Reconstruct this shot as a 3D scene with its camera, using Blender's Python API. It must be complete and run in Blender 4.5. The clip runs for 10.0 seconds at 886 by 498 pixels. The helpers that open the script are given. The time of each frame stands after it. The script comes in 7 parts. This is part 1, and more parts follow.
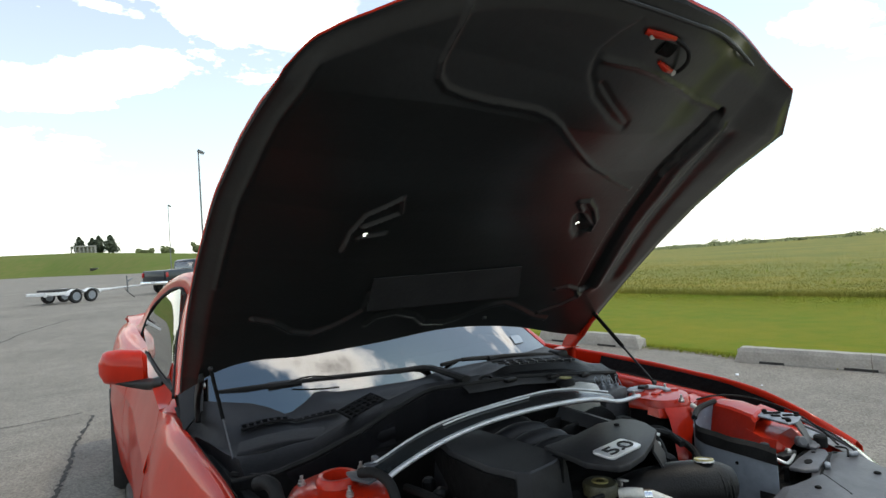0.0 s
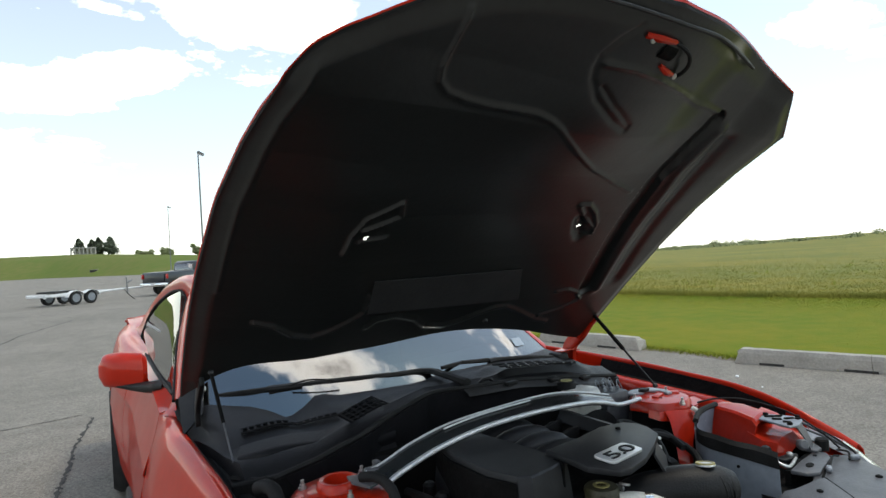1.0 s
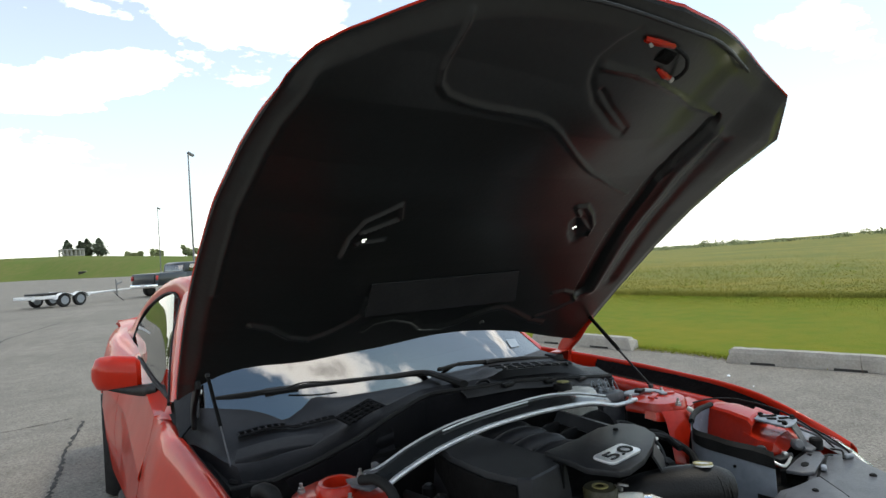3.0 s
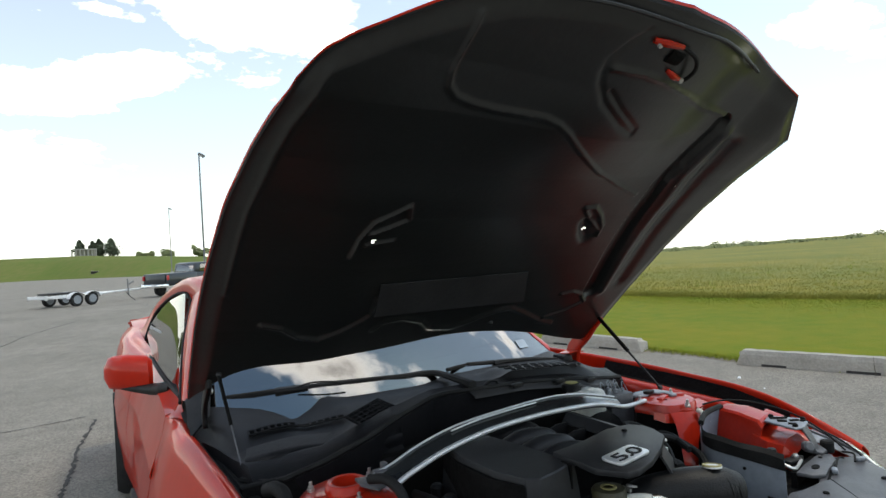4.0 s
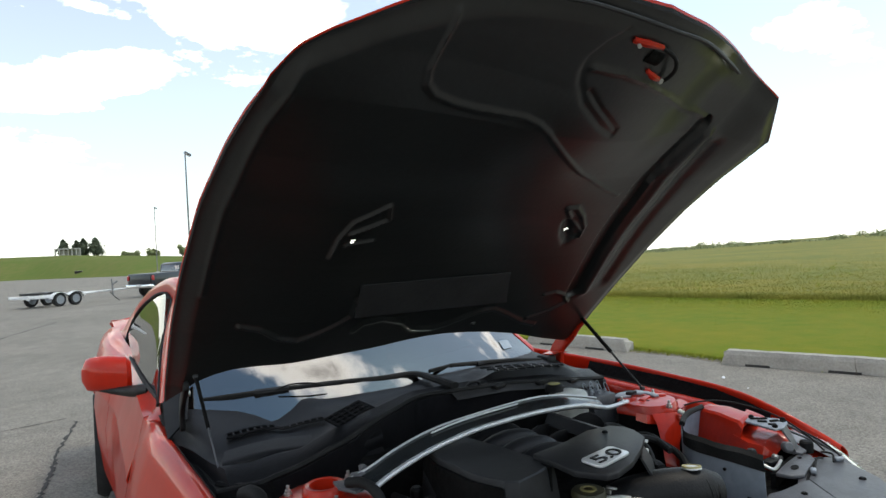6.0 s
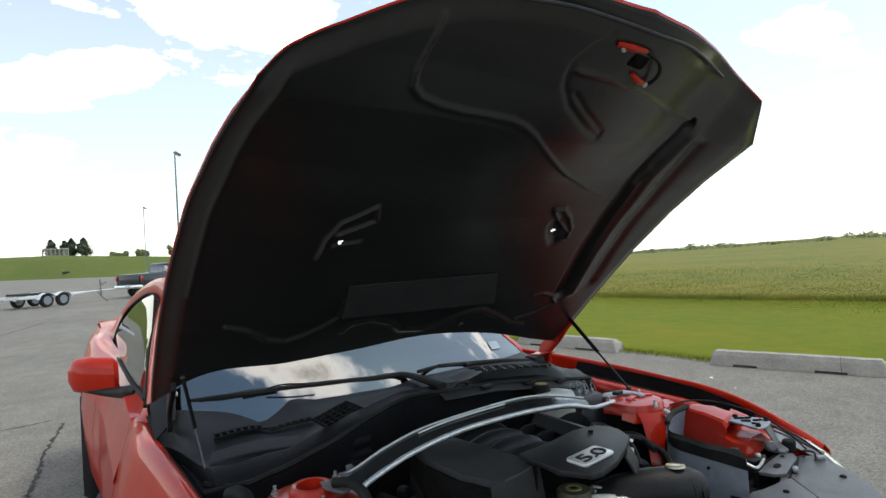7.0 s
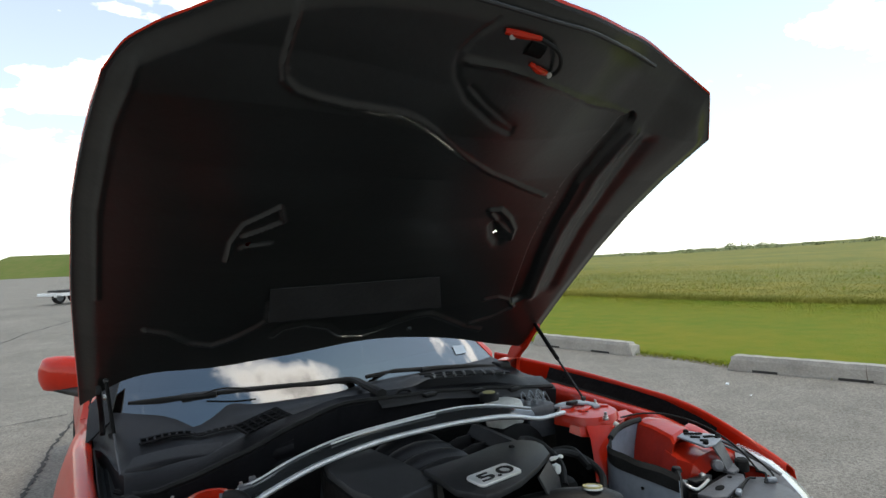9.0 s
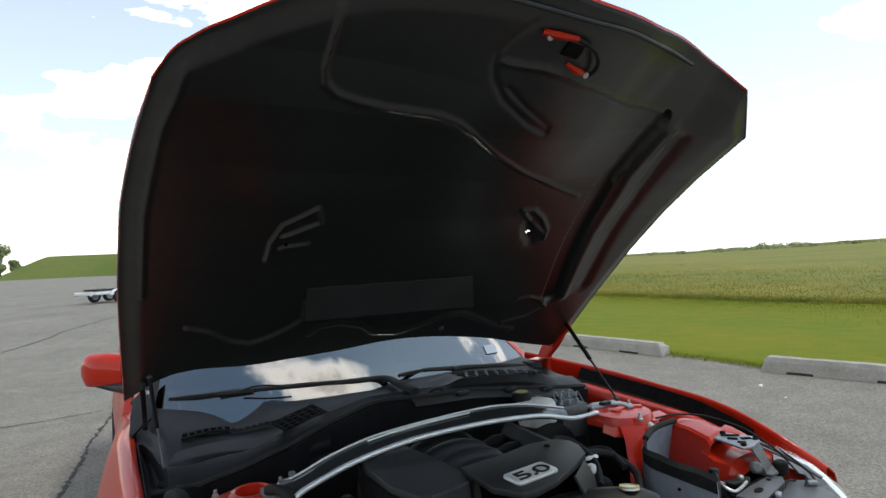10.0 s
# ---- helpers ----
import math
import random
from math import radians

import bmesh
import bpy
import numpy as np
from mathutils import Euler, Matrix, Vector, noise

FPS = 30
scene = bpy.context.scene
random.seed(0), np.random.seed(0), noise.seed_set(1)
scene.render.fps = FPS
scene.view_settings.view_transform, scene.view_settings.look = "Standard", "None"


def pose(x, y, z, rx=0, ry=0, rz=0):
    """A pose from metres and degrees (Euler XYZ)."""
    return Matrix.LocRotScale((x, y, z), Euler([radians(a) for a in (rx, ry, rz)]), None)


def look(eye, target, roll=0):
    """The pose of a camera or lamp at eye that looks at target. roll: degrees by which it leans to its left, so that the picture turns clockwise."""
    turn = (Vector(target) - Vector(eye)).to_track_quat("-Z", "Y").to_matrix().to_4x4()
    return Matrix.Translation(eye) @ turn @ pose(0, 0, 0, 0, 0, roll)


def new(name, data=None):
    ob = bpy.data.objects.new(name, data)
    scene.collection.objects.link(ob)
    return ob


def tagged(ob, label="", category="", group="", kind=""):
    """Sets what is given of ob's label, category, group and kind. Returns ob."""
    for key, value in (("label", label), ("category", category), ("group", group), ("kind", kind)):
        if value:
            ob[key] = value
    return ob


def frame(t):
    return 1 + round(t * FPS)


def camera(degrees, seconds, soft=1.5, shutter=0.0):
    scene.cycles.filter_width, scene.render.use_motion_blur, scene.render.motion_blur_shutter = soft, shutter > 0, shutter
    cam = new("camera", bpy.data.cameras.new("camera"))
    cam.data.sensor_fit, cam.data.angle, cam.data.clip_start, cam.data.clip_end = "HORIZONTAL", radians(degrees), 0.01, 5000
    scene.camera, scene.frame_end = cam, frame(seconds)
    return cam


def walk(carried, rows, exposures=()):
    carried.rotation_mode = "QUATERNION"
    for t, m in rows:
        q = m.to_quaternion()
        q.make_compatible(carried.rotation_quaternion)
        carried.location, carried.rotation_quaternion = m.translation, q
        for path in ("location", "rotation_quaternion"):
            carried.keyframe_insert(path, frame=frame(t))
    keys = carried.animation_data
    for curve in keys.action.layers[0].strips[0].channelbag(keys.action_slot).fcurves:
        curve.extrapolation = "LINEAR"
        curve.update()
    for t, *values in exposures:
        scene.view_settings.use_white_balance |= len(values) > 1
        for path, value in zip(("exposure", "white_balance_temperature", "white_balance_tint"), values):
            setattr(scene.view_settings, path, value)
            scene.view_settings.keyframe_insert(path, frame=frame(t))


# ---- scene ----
cam = camera(74.0, 10.0)
ROWS = [
    (0, -0.9303, -1.1658, 1.4596, -29.848, -0.017, 3.137),
    (0.5, -0.9410, -1.1620, 1.4651, -29.491, 0.039, 3.242),
    (1, -0.9312, -1.1632, 1.4651, -29.869, 0.101, 3.184),
    (1.5, -0.9311, -1.1652, 1.4682, -30.409, 0.084, 3.021),
    (2, -0.9228, -1.1632, 1.4721, -30.927, 0.060, 3.068),
    (2.5, -0.9245, -1.1597, 1.4697, -31.173, 0.041, 3.084),
    (3, -0.9459, -1.1567, 1.4698, -30.693, 0.122, 3.316),
    (4.5, -0.9487, -1.1637, 1.4700, -29.697, 0.233, 3.135),
    (5, -0.9436, -1.1624, 1.4657, -30.271, 0.240, 3.064),
    (5.5, -0.9289, -1.1588, 1.4692, -30.660, 0.186, 3.055),
    (7, -0.9214, -1.1723, 1.4696, -31.804, 0.217, 3.028),
    (7.5, -0.8787, -1.1826, 1.4667, -32.195, 0.168, 2.862),
    (8, -0.7498, -1.1990, 1.4704, -31.450, -0.029, 3.102),
    (8.5, -0.6496, -1.2382, 1.4576, -30.030, 0.181, 3.023),
    (9, -0.6430, -1.2487, 1.4644, -28.575, 0.281, 2.792),
    (9.5, -0.6552, -1.2452, 1.4619, -27.164, 0.293, 2.838),
    (10, -0.6692, -1.2489, 1.4660, -26.138, 0.368, 2.870),
]
walk(cam, [(t, pose(x, y, z, 90 + pitch, roll, yaw)) for t, x, y, z, yaw, pitch, roll in ROWS])

# ---- light ----
SUN_EL, SUN_AZ = 66.0, 100.0  # degrees above the horizon; degrees clockwise from +Y
scene.view_settings.exposure = -0.57
scene.view_settings.use_white_balance = True
scene.view_settings.white_balance_temperature = 7200
world = bpy.data.worlds.new("sky")
scene.world = world
world.use_nodes = True
wn, wl = world.node_tree.nodes, world.node_tree.links
wn.clear()


def wmath(op, a, b=None, clamp=False):
    n = wn.new("ShaderNodeMath")
    n.operation, n.use_clamp = op, clamp
    for i, v in enumerate((a, b)):
        if v is None:
            continue
        if isinstance(v, (int, float)):
            n.inputs[i].default_value = v
        else:
            wl.new(v, n.inputs[i])
    return n.outputs[0]


w_out, w_bg = wn.new("ShaderNodeOutputWorld"), wn.new("ShaderNodeBackground")
w_sky = wn.new("ShaderNodeTexSky")
w_sky.sky_type, w_sky.sun_disc = "NISHITA", False
w_sky.sun_elevation, w_sky.sun_rotation = radians(SUN_EL), radians(SUN_AZ)
w_sky.air_density, w_sky.dust_density, w_sky.ozone_density = 1.0, 1.5, 0.25
w_co = wn.new("ShaderNodeTexCoord")
w_sep = wn.new("ShaderNodeSeparateXYZ")
wl.new(w_co.outputs["Generated"], w_sep.inputs[0])
w_h = wmath("ADD", wmath("MAXIMUM", w_sep.outputs[2], 0.0), 0.22)
w_cx, w_cy = wmath("DIVIDE", w_sep.outputs[0], w_h), wmath("DIVIDE", w_sep.outputs[1], w_h)
w_vec = wn.new("ShaderNodeCombineXYZ")
wl.new(w_cx, w_vec.inputs[0]), wl.new(w_cy, w_vec.inputs[1])
w_vec.inputs[2].default_value = 2.7
w_big, w_fine, w_curl = (wn.new("ShaderNodeTexNoise") for _ in range(3))
for n, sc, det in ((w_big, 1.15, 4.0), (w_fine, 4.5, 5.0), (w_curl, 15.0, 4.0)):
    n.inputs["Scale"].default_value, n.inputs["Detail"].default_value, n.inputs["Roughness"].default_value = sc, det, 0.58
    wl.new(w_vec.outputs[0], n.inputs["Vector"])
w_mix = wmath("ADD", wmath("MULTIPLY", w_big.outputs[0], 0.55), wmath("MULTIPLY", w_fine.outputs[0], 0.45))
w_mix = wmath("ADD", wmath("MULTIPLY", w_mix, 1.30), wmath("MULTIPLY", w_curl.outputs[0], 0.36))
w_mix = wmath("ADD", w_mix, -0.405)
# banks of cumulus: place on the cloud layer, two radii, weight
for bx, by, ra, rb, amp in ((-0.20, 2.12, 0.12, 0.10, 0.26), (-0.10, 2.06, 0.11, 0.15, 0.36), (0.03, 1.92, 0.12, 0.18, 0.40), (0.13, 1.90, 0.08, 0.15, 0.36), (0.31, 1.56, 0.14, 0.20, 0.36), (0.52, 1.50, 0.17, 0.18, 0.30),
                            (0.01, 1.60, 0.05, 0.025, 0.24), (-0.235, 1.945, 0.035, 0.03, 0.24), (-0.08, 1.76, 0.20, 0.09, -0.22), (0.14, 1.66, 0.035, 0.10, -0.16), (0.28, 2.15, 0.20, 0.14, -0.20), (-0.10, 2.27, 0.20, 0.06, -0.14),
                            (-0.14, 2.70, 0.19, 0.34, 0.30), (-0.38, 2.22, 0.09, 0.14, 0.24), (1.78, 0.86, 0.22, 0.13, 0.24), (1.50, 1.00, 0.10, 0.16, -0.12), (2.10, 1.05, 0.20, 0.10, -0.14),
                            (-0.03, 0.33, 0.11, 0.08, 0.22), (0.14, 0.30, 0.13, 0.06, 0.24), (0.40, 0.265, 0.16, 0.03, 0.16), (1.10, 0.68, 0.10, 0.20, 0.20), (0.58, 0.42, 0.26, 0.12, -0.22), (0.30, 0.42, 0.12, 0.06, -0.12), (-0.23, 0.35, 0.07, 0.10, -0.16),
                            (-1.3, -0.3, 0.8, 0.9, 0.10), (0.6, -1.2, 0.9, 0.7, 0.10)):
    ux, uy = wmath("DIVIDE", wmath("SUBTRACT", w_cx, bx), ra), wmath("DIVIDE", wmath("SUBTRACT", w_cy, by), rb)
    dd = wmath("ADD", wmath("MULTIPLY", ux, ux), wmath("MULTIPLY", uy, uy))
    w_mix = wmath("ADD", w_mix, wmath("MULTIPLY", wmath("POWER", 2.718, wmath("MULTIPLY", dd, -1.0)), amp))
w_haze = wmath("MULTIPLY", wmath("POWER", wmath("SUBTRACT", 1.0, wmath("MAXIMUM", w_sep.outputs[2], 0.0), True), 9.0), 0.42)
w_ramp = wn.new("ShaderNodeMapRange")
w_ramp.interpolation_type = "SMOOTHSTEP"
for i, v in ((1, 0.46), (2, 0.74), (3, 0.0), (4, 1.0)):
    w_ramp.inputs[i].default_value = v
wl.new(w_mix, w_ramp.inputs[0])
w_veil = wmath("MULTIPLY", wmath("SUBTRACT", 1.0, wmath("MAXIMUM", w_sep.outputs[2], 0.0), True), 0.185)
w_fac = wmath("MAXIMUM", wmath("MAXIMUM", w_ramp.outputs[0], w_veil), w_haze, True)
w_shade = wn.new("ShaderNodeMapRange")
for i, v in ((1, 0.58), (2, 0.80), (3, 70.0), (4, 20.0)):
    w_shade.inputs[i].default_value = v
wl.new(w_mix, w_shade.inputs[0])
w_cl = wn.new("ShaderNodeCombineColor")
wl.new(w_shade.outputs[0], w_cl.inputs[0]), wl.new(w_shade.outputs[0], w_cl.inputs[1])
wl.new(wmath("MULTIPLY", w_shade.outputs[0], 1.01), w_cl.inputs[2])
w_col = wn.new("ShaderNodeMix")
w_col.data_type = "RGBA"
w_gain = wn.new("ShaderNodeMix")
w_gain.data_type, w_gain.blend_type = "RGBA", "MULTIPLY"
w_gain.inputs[0].default_value, w_gain.inputs[7].default_value = 1.0, (1.90, 2.80, 3.14, 1.0)
wl.new(w_sky.outputs[0], w_gain.inputs[6])
wl.new(w_fac, w_col.inputs[0]), wl.new(w_gain.outputs[2], w_col.inputs[6]), wl.new(w_cl.outputs[0], w_col.inputs[7])
wl.new(w_col.outputs[2], w_bg.inputs[0])
w_bg.inputs[1].default_value = 0.086
wl.new(w_bg.outputs[0], w_out.inputs[0])

sun = new("sun", bpy.data.lights.new("sun", "SUN"))
sun.data.energy, sun.data.angle, sun.data.color = 2.1, radians(8.0), (1.0, 0.95, 0.88)
sun.matrix_world = look((20 * math.sin(radians(SUN_AZ)), 20 * math.cos(radians(SUN_AZ)), 20 * math.tan(radians(SUN_EL))), (0, 0, 0))


# ---- materials ----
def material(name, colour, rough=0.5, metal=0.0, vary=0.12, scale=12.0, bump=0.0, bump_scale=60.0, coat=0.0, tint=None, spec=0.5, random_tone=0.0):
    """Principled surface: two scales of tone, a fine relief, optional second tint."""
    m = bpy.data.materials.new(name)
    m.use_nodes = True
    n, l = m.node_tree.nodes, m.node_tree.links
    b = n["Principled BSDF"]
    b.inputs["Roughness"].default_value, b.inputs["Metallic"].default_value = rough, metal
    b.inputs["Coat Weight"].default_value, b.inputs["Coat Roughness"].default_value = coat, 0.04
    b.inputs["Specular IOR Level"].default_value = spec
    co = n.new("ShaderNodeTexCoord")
    t1, t2 = n.new("ShaderNodeTexNoise"), n.new("ShaderNodeTexNoise")
    for t, sc in ((t1, scale), (t2, scale * 9)):
        t.inputs["Scale"].default_value, t.inputs["Detail"].default_value = sc, 4.0
        l.new(co.outputs["Object"], t.inputs["Vector"])
    add = n.new("ShaderNodeMath")
    add.operation = "ADD"
    l.new(t1.outputs[0], add.inputs[0]), l.new(t2.outputs[0], add.inputs[1])
    ramp = n.new("ShaderNodeMapRange")
    ramp.inputs[1].default_value, ramp.inputs[2].default_value = 0.7, 1.3
    l.new(add.outputs[0], ramp.inputs[0])
    mix = n.new("ShaderNodeMix")
    mix.data_type = "RGBA"
    other = tint or tuple(c * (1 - 2 * vary) for c in colour)
    mix.inputs[6].default_value = (*[min(1, c * (1 + vary)) for c in colour], 1)
    mix.inputs[7].default_value = (*other, 1)
    l.new(ramp.outputs[0], mix.inputs[0])
    out = mix.outputs[2]
    if random_tone:
        info, hsv, mp = n.new("ShaderNodeNewGeometry"), n.new("ShaderNodeHueSaturation"), n.new("ShaderNodeMapRange")
        mp.inputs[3].default_value, mp.inputs[4].default_value = 1 - random_tone, 1 + random_tone
        l.new(info.outputs["Random Per Island"], mp.inputs[0])
        l.new(mp.outputs[0], hsv.inputs["Value"])
        l.new(out, hsv.inputs["Color"])
        out = hsv.outputs[0]
    l.new(out, b.inputs["Base Color"])
    if bump:
        t3, bp = n.new("ShaderNodeTexNoise"), n.new("ShaderNodeBump")
        t3.inputs["Scale"].default_value, t3.inputs["Detail"].default_value = bump_scale, 5.0
        l.new(co.outputs["Object"], t3.inputs["Vector"])
        bp.inputs["Strength"].default_value, bp.inputs["Distance"].default_value = bump, 0.02
        l.new(t3.outputs[0], bp.inputs["Height"])
        l.new(bp.outputs[0], b.inputs["Normal"])
    rr = n.new("ShaderNodeMapRange")
    rr.inputs[3].default_value, rr.inputs[4].default_value = max(0.0, rough - 0.06), min(1, rough + 0.08)
    l.new(t1.outputs[0], rr.inputs[0])
    l.new(rr.outputs[0], b.inputs["Roughness"])
    return m


def asphalt_material():
    m = material("asphalt", (0.222, 0.204, 0.177), 0.9, 0, 0.1, 0.35, 0.5, 130.0, spec=0.3)
    n, l = m.node_tree.nodes, m.node_tree.links
    b = n["Principled BSDF"]
    old = b.inputs["Base Color"].links[0].from_socket
    co = [x for x in n if x.type == "TEX_COORD"][0]
    vor = n.new("ShaderNodeTexVoronoi")
    vor.inputs["Scale"].default_value = 85.0
    l.new(co.outputs["Object"], vor.inputs["Vector"])
    hsv, mp = n.new("ShaderNodeHueSaturation"), n.new("ShaderNodeMapRange")
    sep = n.new("ShaderNodeSeparateColor")
    l.new(vor.outputs["Color"], sep.inputs[0])
    mp.inputs[3].default_value, mp.inputs[4].default_value = 0.70, 1.32
    l.new(sep.outputs[0], mp.inputs[0])
    l.new(mp.outputs[0], hsv.inputs["Value"])
    l.new(old, hsv.inputs["Color"])
    l.new(hsv.outputs[0], b.inputs["Base Color"])
    return m


def glass_material(name, tint, rough=0.0):
    m = bpy.data.materials.new(name)
    m.use_nodes = True
    b = m.node_tree.nodes["Principled BSDF"]
    b.inputs["Base Color"].default_value = (*tint, 1)
    b.inputs["Roughness"].default_value, b.inputs["Transmission Weight"].default_value, b.inputs["IOR"].default_value = rough, 1.0, 2.8
    return m


RED = material("red_paint", (0.46, 0.018, 0.005), 0.36, 0.0, 0.05, 3.0, coat=0.45, spec=0.05)
RED_BAY = material("red_bay_paint", (0.42, 0.018, 0.005), 0.34, 0.0, 0.08, 9.0, 0.04, 40, coat=0.45, spec=0.15)
BLACK_PANEL = material("satin_black_panel", (0.0128, 0.0138, 0.0134), 0.31, 0, 0.15, 7.0, 0.03, 90, spec=0.62)
PLATE_GREY = material("matt_grey_plate", (0.026, 0.026, 0.027), 0.55, 0, 0.15, 9.0, 0.05, 120, spec=0.36)
PANEL_GLOSS = material("gloss_grey_panel", (0.020, 0.023, 0.025), 0.14, 0, 0.2, 20.0, spec=0.5)
BRUSHED = material("brushed_silver", (0.62, 0.63, 0.64), 0.5, 0.7, 0.08, 40.0)
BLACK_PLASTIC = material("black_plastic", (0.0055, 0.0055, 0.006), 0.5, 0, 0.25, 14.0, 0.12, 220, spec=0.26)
COVER = material("moulded_cover_plastic", (0.0175, 0.018, 0.020), 0.46, 0, 0.15, 6.0, 0.08, 300, spec=0.24)
GREY_PLASTIC = material("grey_black_plastic", (0.0085, 0.0085, 0.0100), 0.48, 0, 0.2, 10.0, 0.10, 260, spec=0.17)
RUBBER = material("rubber", (0.008, 0.008, 0.008), 0.75, 0, 0.3, 20.0, 0.1, 150, spec=0.3)
# for small dark parts; on bay surfaces this near-black also paints the shade
DARK = material("dark_parts_and_bay_shade", (0.0035, 0.0035, 0.0035), 0.75, 0, 0.4, 18.0, 0.2, 60, spec=0.15)
CHROME = material("polished_metal", (0.82, 0.83, 0.84), 0.16, 1.0, 0.05, 20.0)
ALU = material("cast_aluminium", (0.55, 0.55, 0.54), 0.42, 1.0, 0.15, 30.0, 0.15, 180)
SILVER = material("silver_plate", (0.70, 0.71, 0.72), 0.3, 0.6, 0.05, 30.0)
SHIELD = material("heat_shield", (0.21, 0.245, 0.29), 0.45, 0.1, 0.1, 6.0)
BRACKET = material("zinc_bracket", (0.26, 0.28, 0.31), 0.45, 0.6, 0.15, 30.0)
RAD_GREY = material("pale_grey_plastic", (0.078, 0.079, 0.087), 0.45, 0, 0.15, 8.0, 0.08, 200)
WHITE_PLASTIC = material("white_plastic", (0.62, 0.62, 0.58), 0.4, 0, 0.1, 20.0)
OLIVE = material("olive_plastic", (0.055, 0.052, 0.026), 0.5, 0, 0.3, 30.0)
YELLOW = material("yellow_print", (0.36, 0.32, 0.13), 0.5)
PAPER = material("sticker", (0.75, 0.77, 0.80), 0.5)
# dimming by the windscreen glass is put into this blue-grey
STICKER = material("sticker_dimmed_by_glass", (0.30, 0.36, 0.42), 0.6)
# clear lens: the sky's reflection is painted in as a pale base colour
HEADLAMP = material("headlamp_lens", (0.50, 0.52, 0.55), 0.22, 0.2, 0.15, 9.0, coat=0.9)
GLASS = glass_material("window_glass", (0.10, 0.115, 0.115))
TYRE = material("tyre", (0.022, 0.022, 0.023), 0.8, 0, 0.25, 15.0, 0.2, 120, spec=0.3)
RIM_DARK = material("dark_rim", (0.03, 0.03, 0.032), 0.35, 0.6)
INTERIOR = material("interior", (0.022, 0.022, 0.024), 0.8, spec=0.3)
ASPHALT = asphalt_material()
TAR = material("crack_tar", (0.045, 0.043, 0.04), 0.9, 0, 0.3, 8.0, 0.3, 40)
CONCRETE = material("concrete", (0.36, 0.34, 0.30), 0.9, 0, 0.12, 5.0, 0.3, 70)
GRASS_SOIL = material("lawn_ground", (0.092, 0.130, 0.012), 0.95, 0, 0.2, 0.33, 0.5, 30, tint=(0.185, 0.180, 0.022), spec=0.08)
LAWN = material("lawn_blades", (0.108, 0.168, 0.013), 0.7, 0, 0.2, 0.33, tint=(0.230, 0.215, 0.026), random_tone=0.5, spec=0.08)
MEADOW = material("meadow_blades", (0.285, 0.250, 0.056), 0.7, 0, 0.2, 0.10, tint=(0.150, 0.172, 0.036), random_tone=0.10, spec=0.08)
WEEDS = material("weed_blades", (0.22, 0.26, 0.040), 0.7, 0, 0.2, 0.2, tint=(0.14, 0.19, 0.035), random_tone=0.3, spec=0.08)
FIELD = material("far_field", (0.108, 0.130, 0.038), 0.95, 0, 0.2, 0.075, 0.4, 3.0, tint=(0.250, 0.212, 0.058), spec=0.08)
HILL = material("hill_grass", (0.085, 0.125, 0.026), 0.95, 0, 0.15, 0.07, 0.5, 2.0, tint=(0.145, 0.155, 0.048), spec=0.08)
LEAF = material("leaves", (0.100, 0.120, 0.080), 0.8, 0, 0.3, 0.4, random_tone=0.4, spec=0.08)
LEAF_PALE = material("pale_leaves", (0.25, 0.28, 0.14), 0.8, 0, 0.3, 0.4, random_tone=0.4, spec=0.08)
BARK = material("bark", (0.09, 0.07, 0.05), 0.9, 0, 0.3, 5.0)
PALE_WALL = material("pale_wall", (0.42, 0.40, 0.37), 0.8)
POLE_GREY = material("galvanised_pole", (0.20, 0.205, 0.21), 0.6, 0.3)
TRAILER_WHITE = material("trailer_white", (0.72, 0.73, 0.74), 0.4, 0.0, 0.05, 4.0)
DECK_DARK = material("dark_deck", (0.03, 0.03, 0.03), 0.8)
TRUCK_BLUE = material("dark_blue_paint", (0.010, 0.016, 0.022), 0.30, 0.1, 0.05, 2.0, coat=0.5)
TAIL_RED = material("tail_lamp", (0.45, 0.02, 0.02), 0.2, coat=0.5)
MUD = material("dirt", (0.17, 0.145, 0.11), 0.95, 0, 0.25, 3.0, 0.5, 40)


# ---- building helpers ----
def mesh_object(name, verts, faces, mat, parent=None, smooth=True, label=""):
    me = bpy.data.meshes.new(name)
    me.from_pydata([tuple(v) for v in verts], [], faces)
    me.materials.append(mat)
    if smooth:
        me.shade_smooth()
    ob = new(name, me)
    if parent is not None:
        ob.parent = parent
    if label:
        tagged(ob, label)
    return ob


def part(name, bm, mat, parent, label="", smooth=True, angle=40.0):
    bmesh.ops.recalc_face_normals(bm, faces=bm.faces)
    for f in bm.faces:
        f.smooth = smooth
    if smooth:
        for e in bm.edges:
            if len(e.link_faces) == 2 and e.calc_face_angle(0) > radians(angle):
                e.smooth = False
    me = bpy.data.meshes.new(name)
    bm.to_mesh(me)
    bm.free()
    me.materials.append(mat)
    ob = new(name, me)
    if parent is not None:
        ob.parent = parent
    if label:
        tagged(ob, label)
    return ob


def thing(name, label, category, at=(0, 0, 0), turn=0.0, group="", kind=""):
    ob = new(name)
    ob.matrix_basis = pose(*at, 0, 0, turn)
    return tagged(ob, label, category, group, kind)


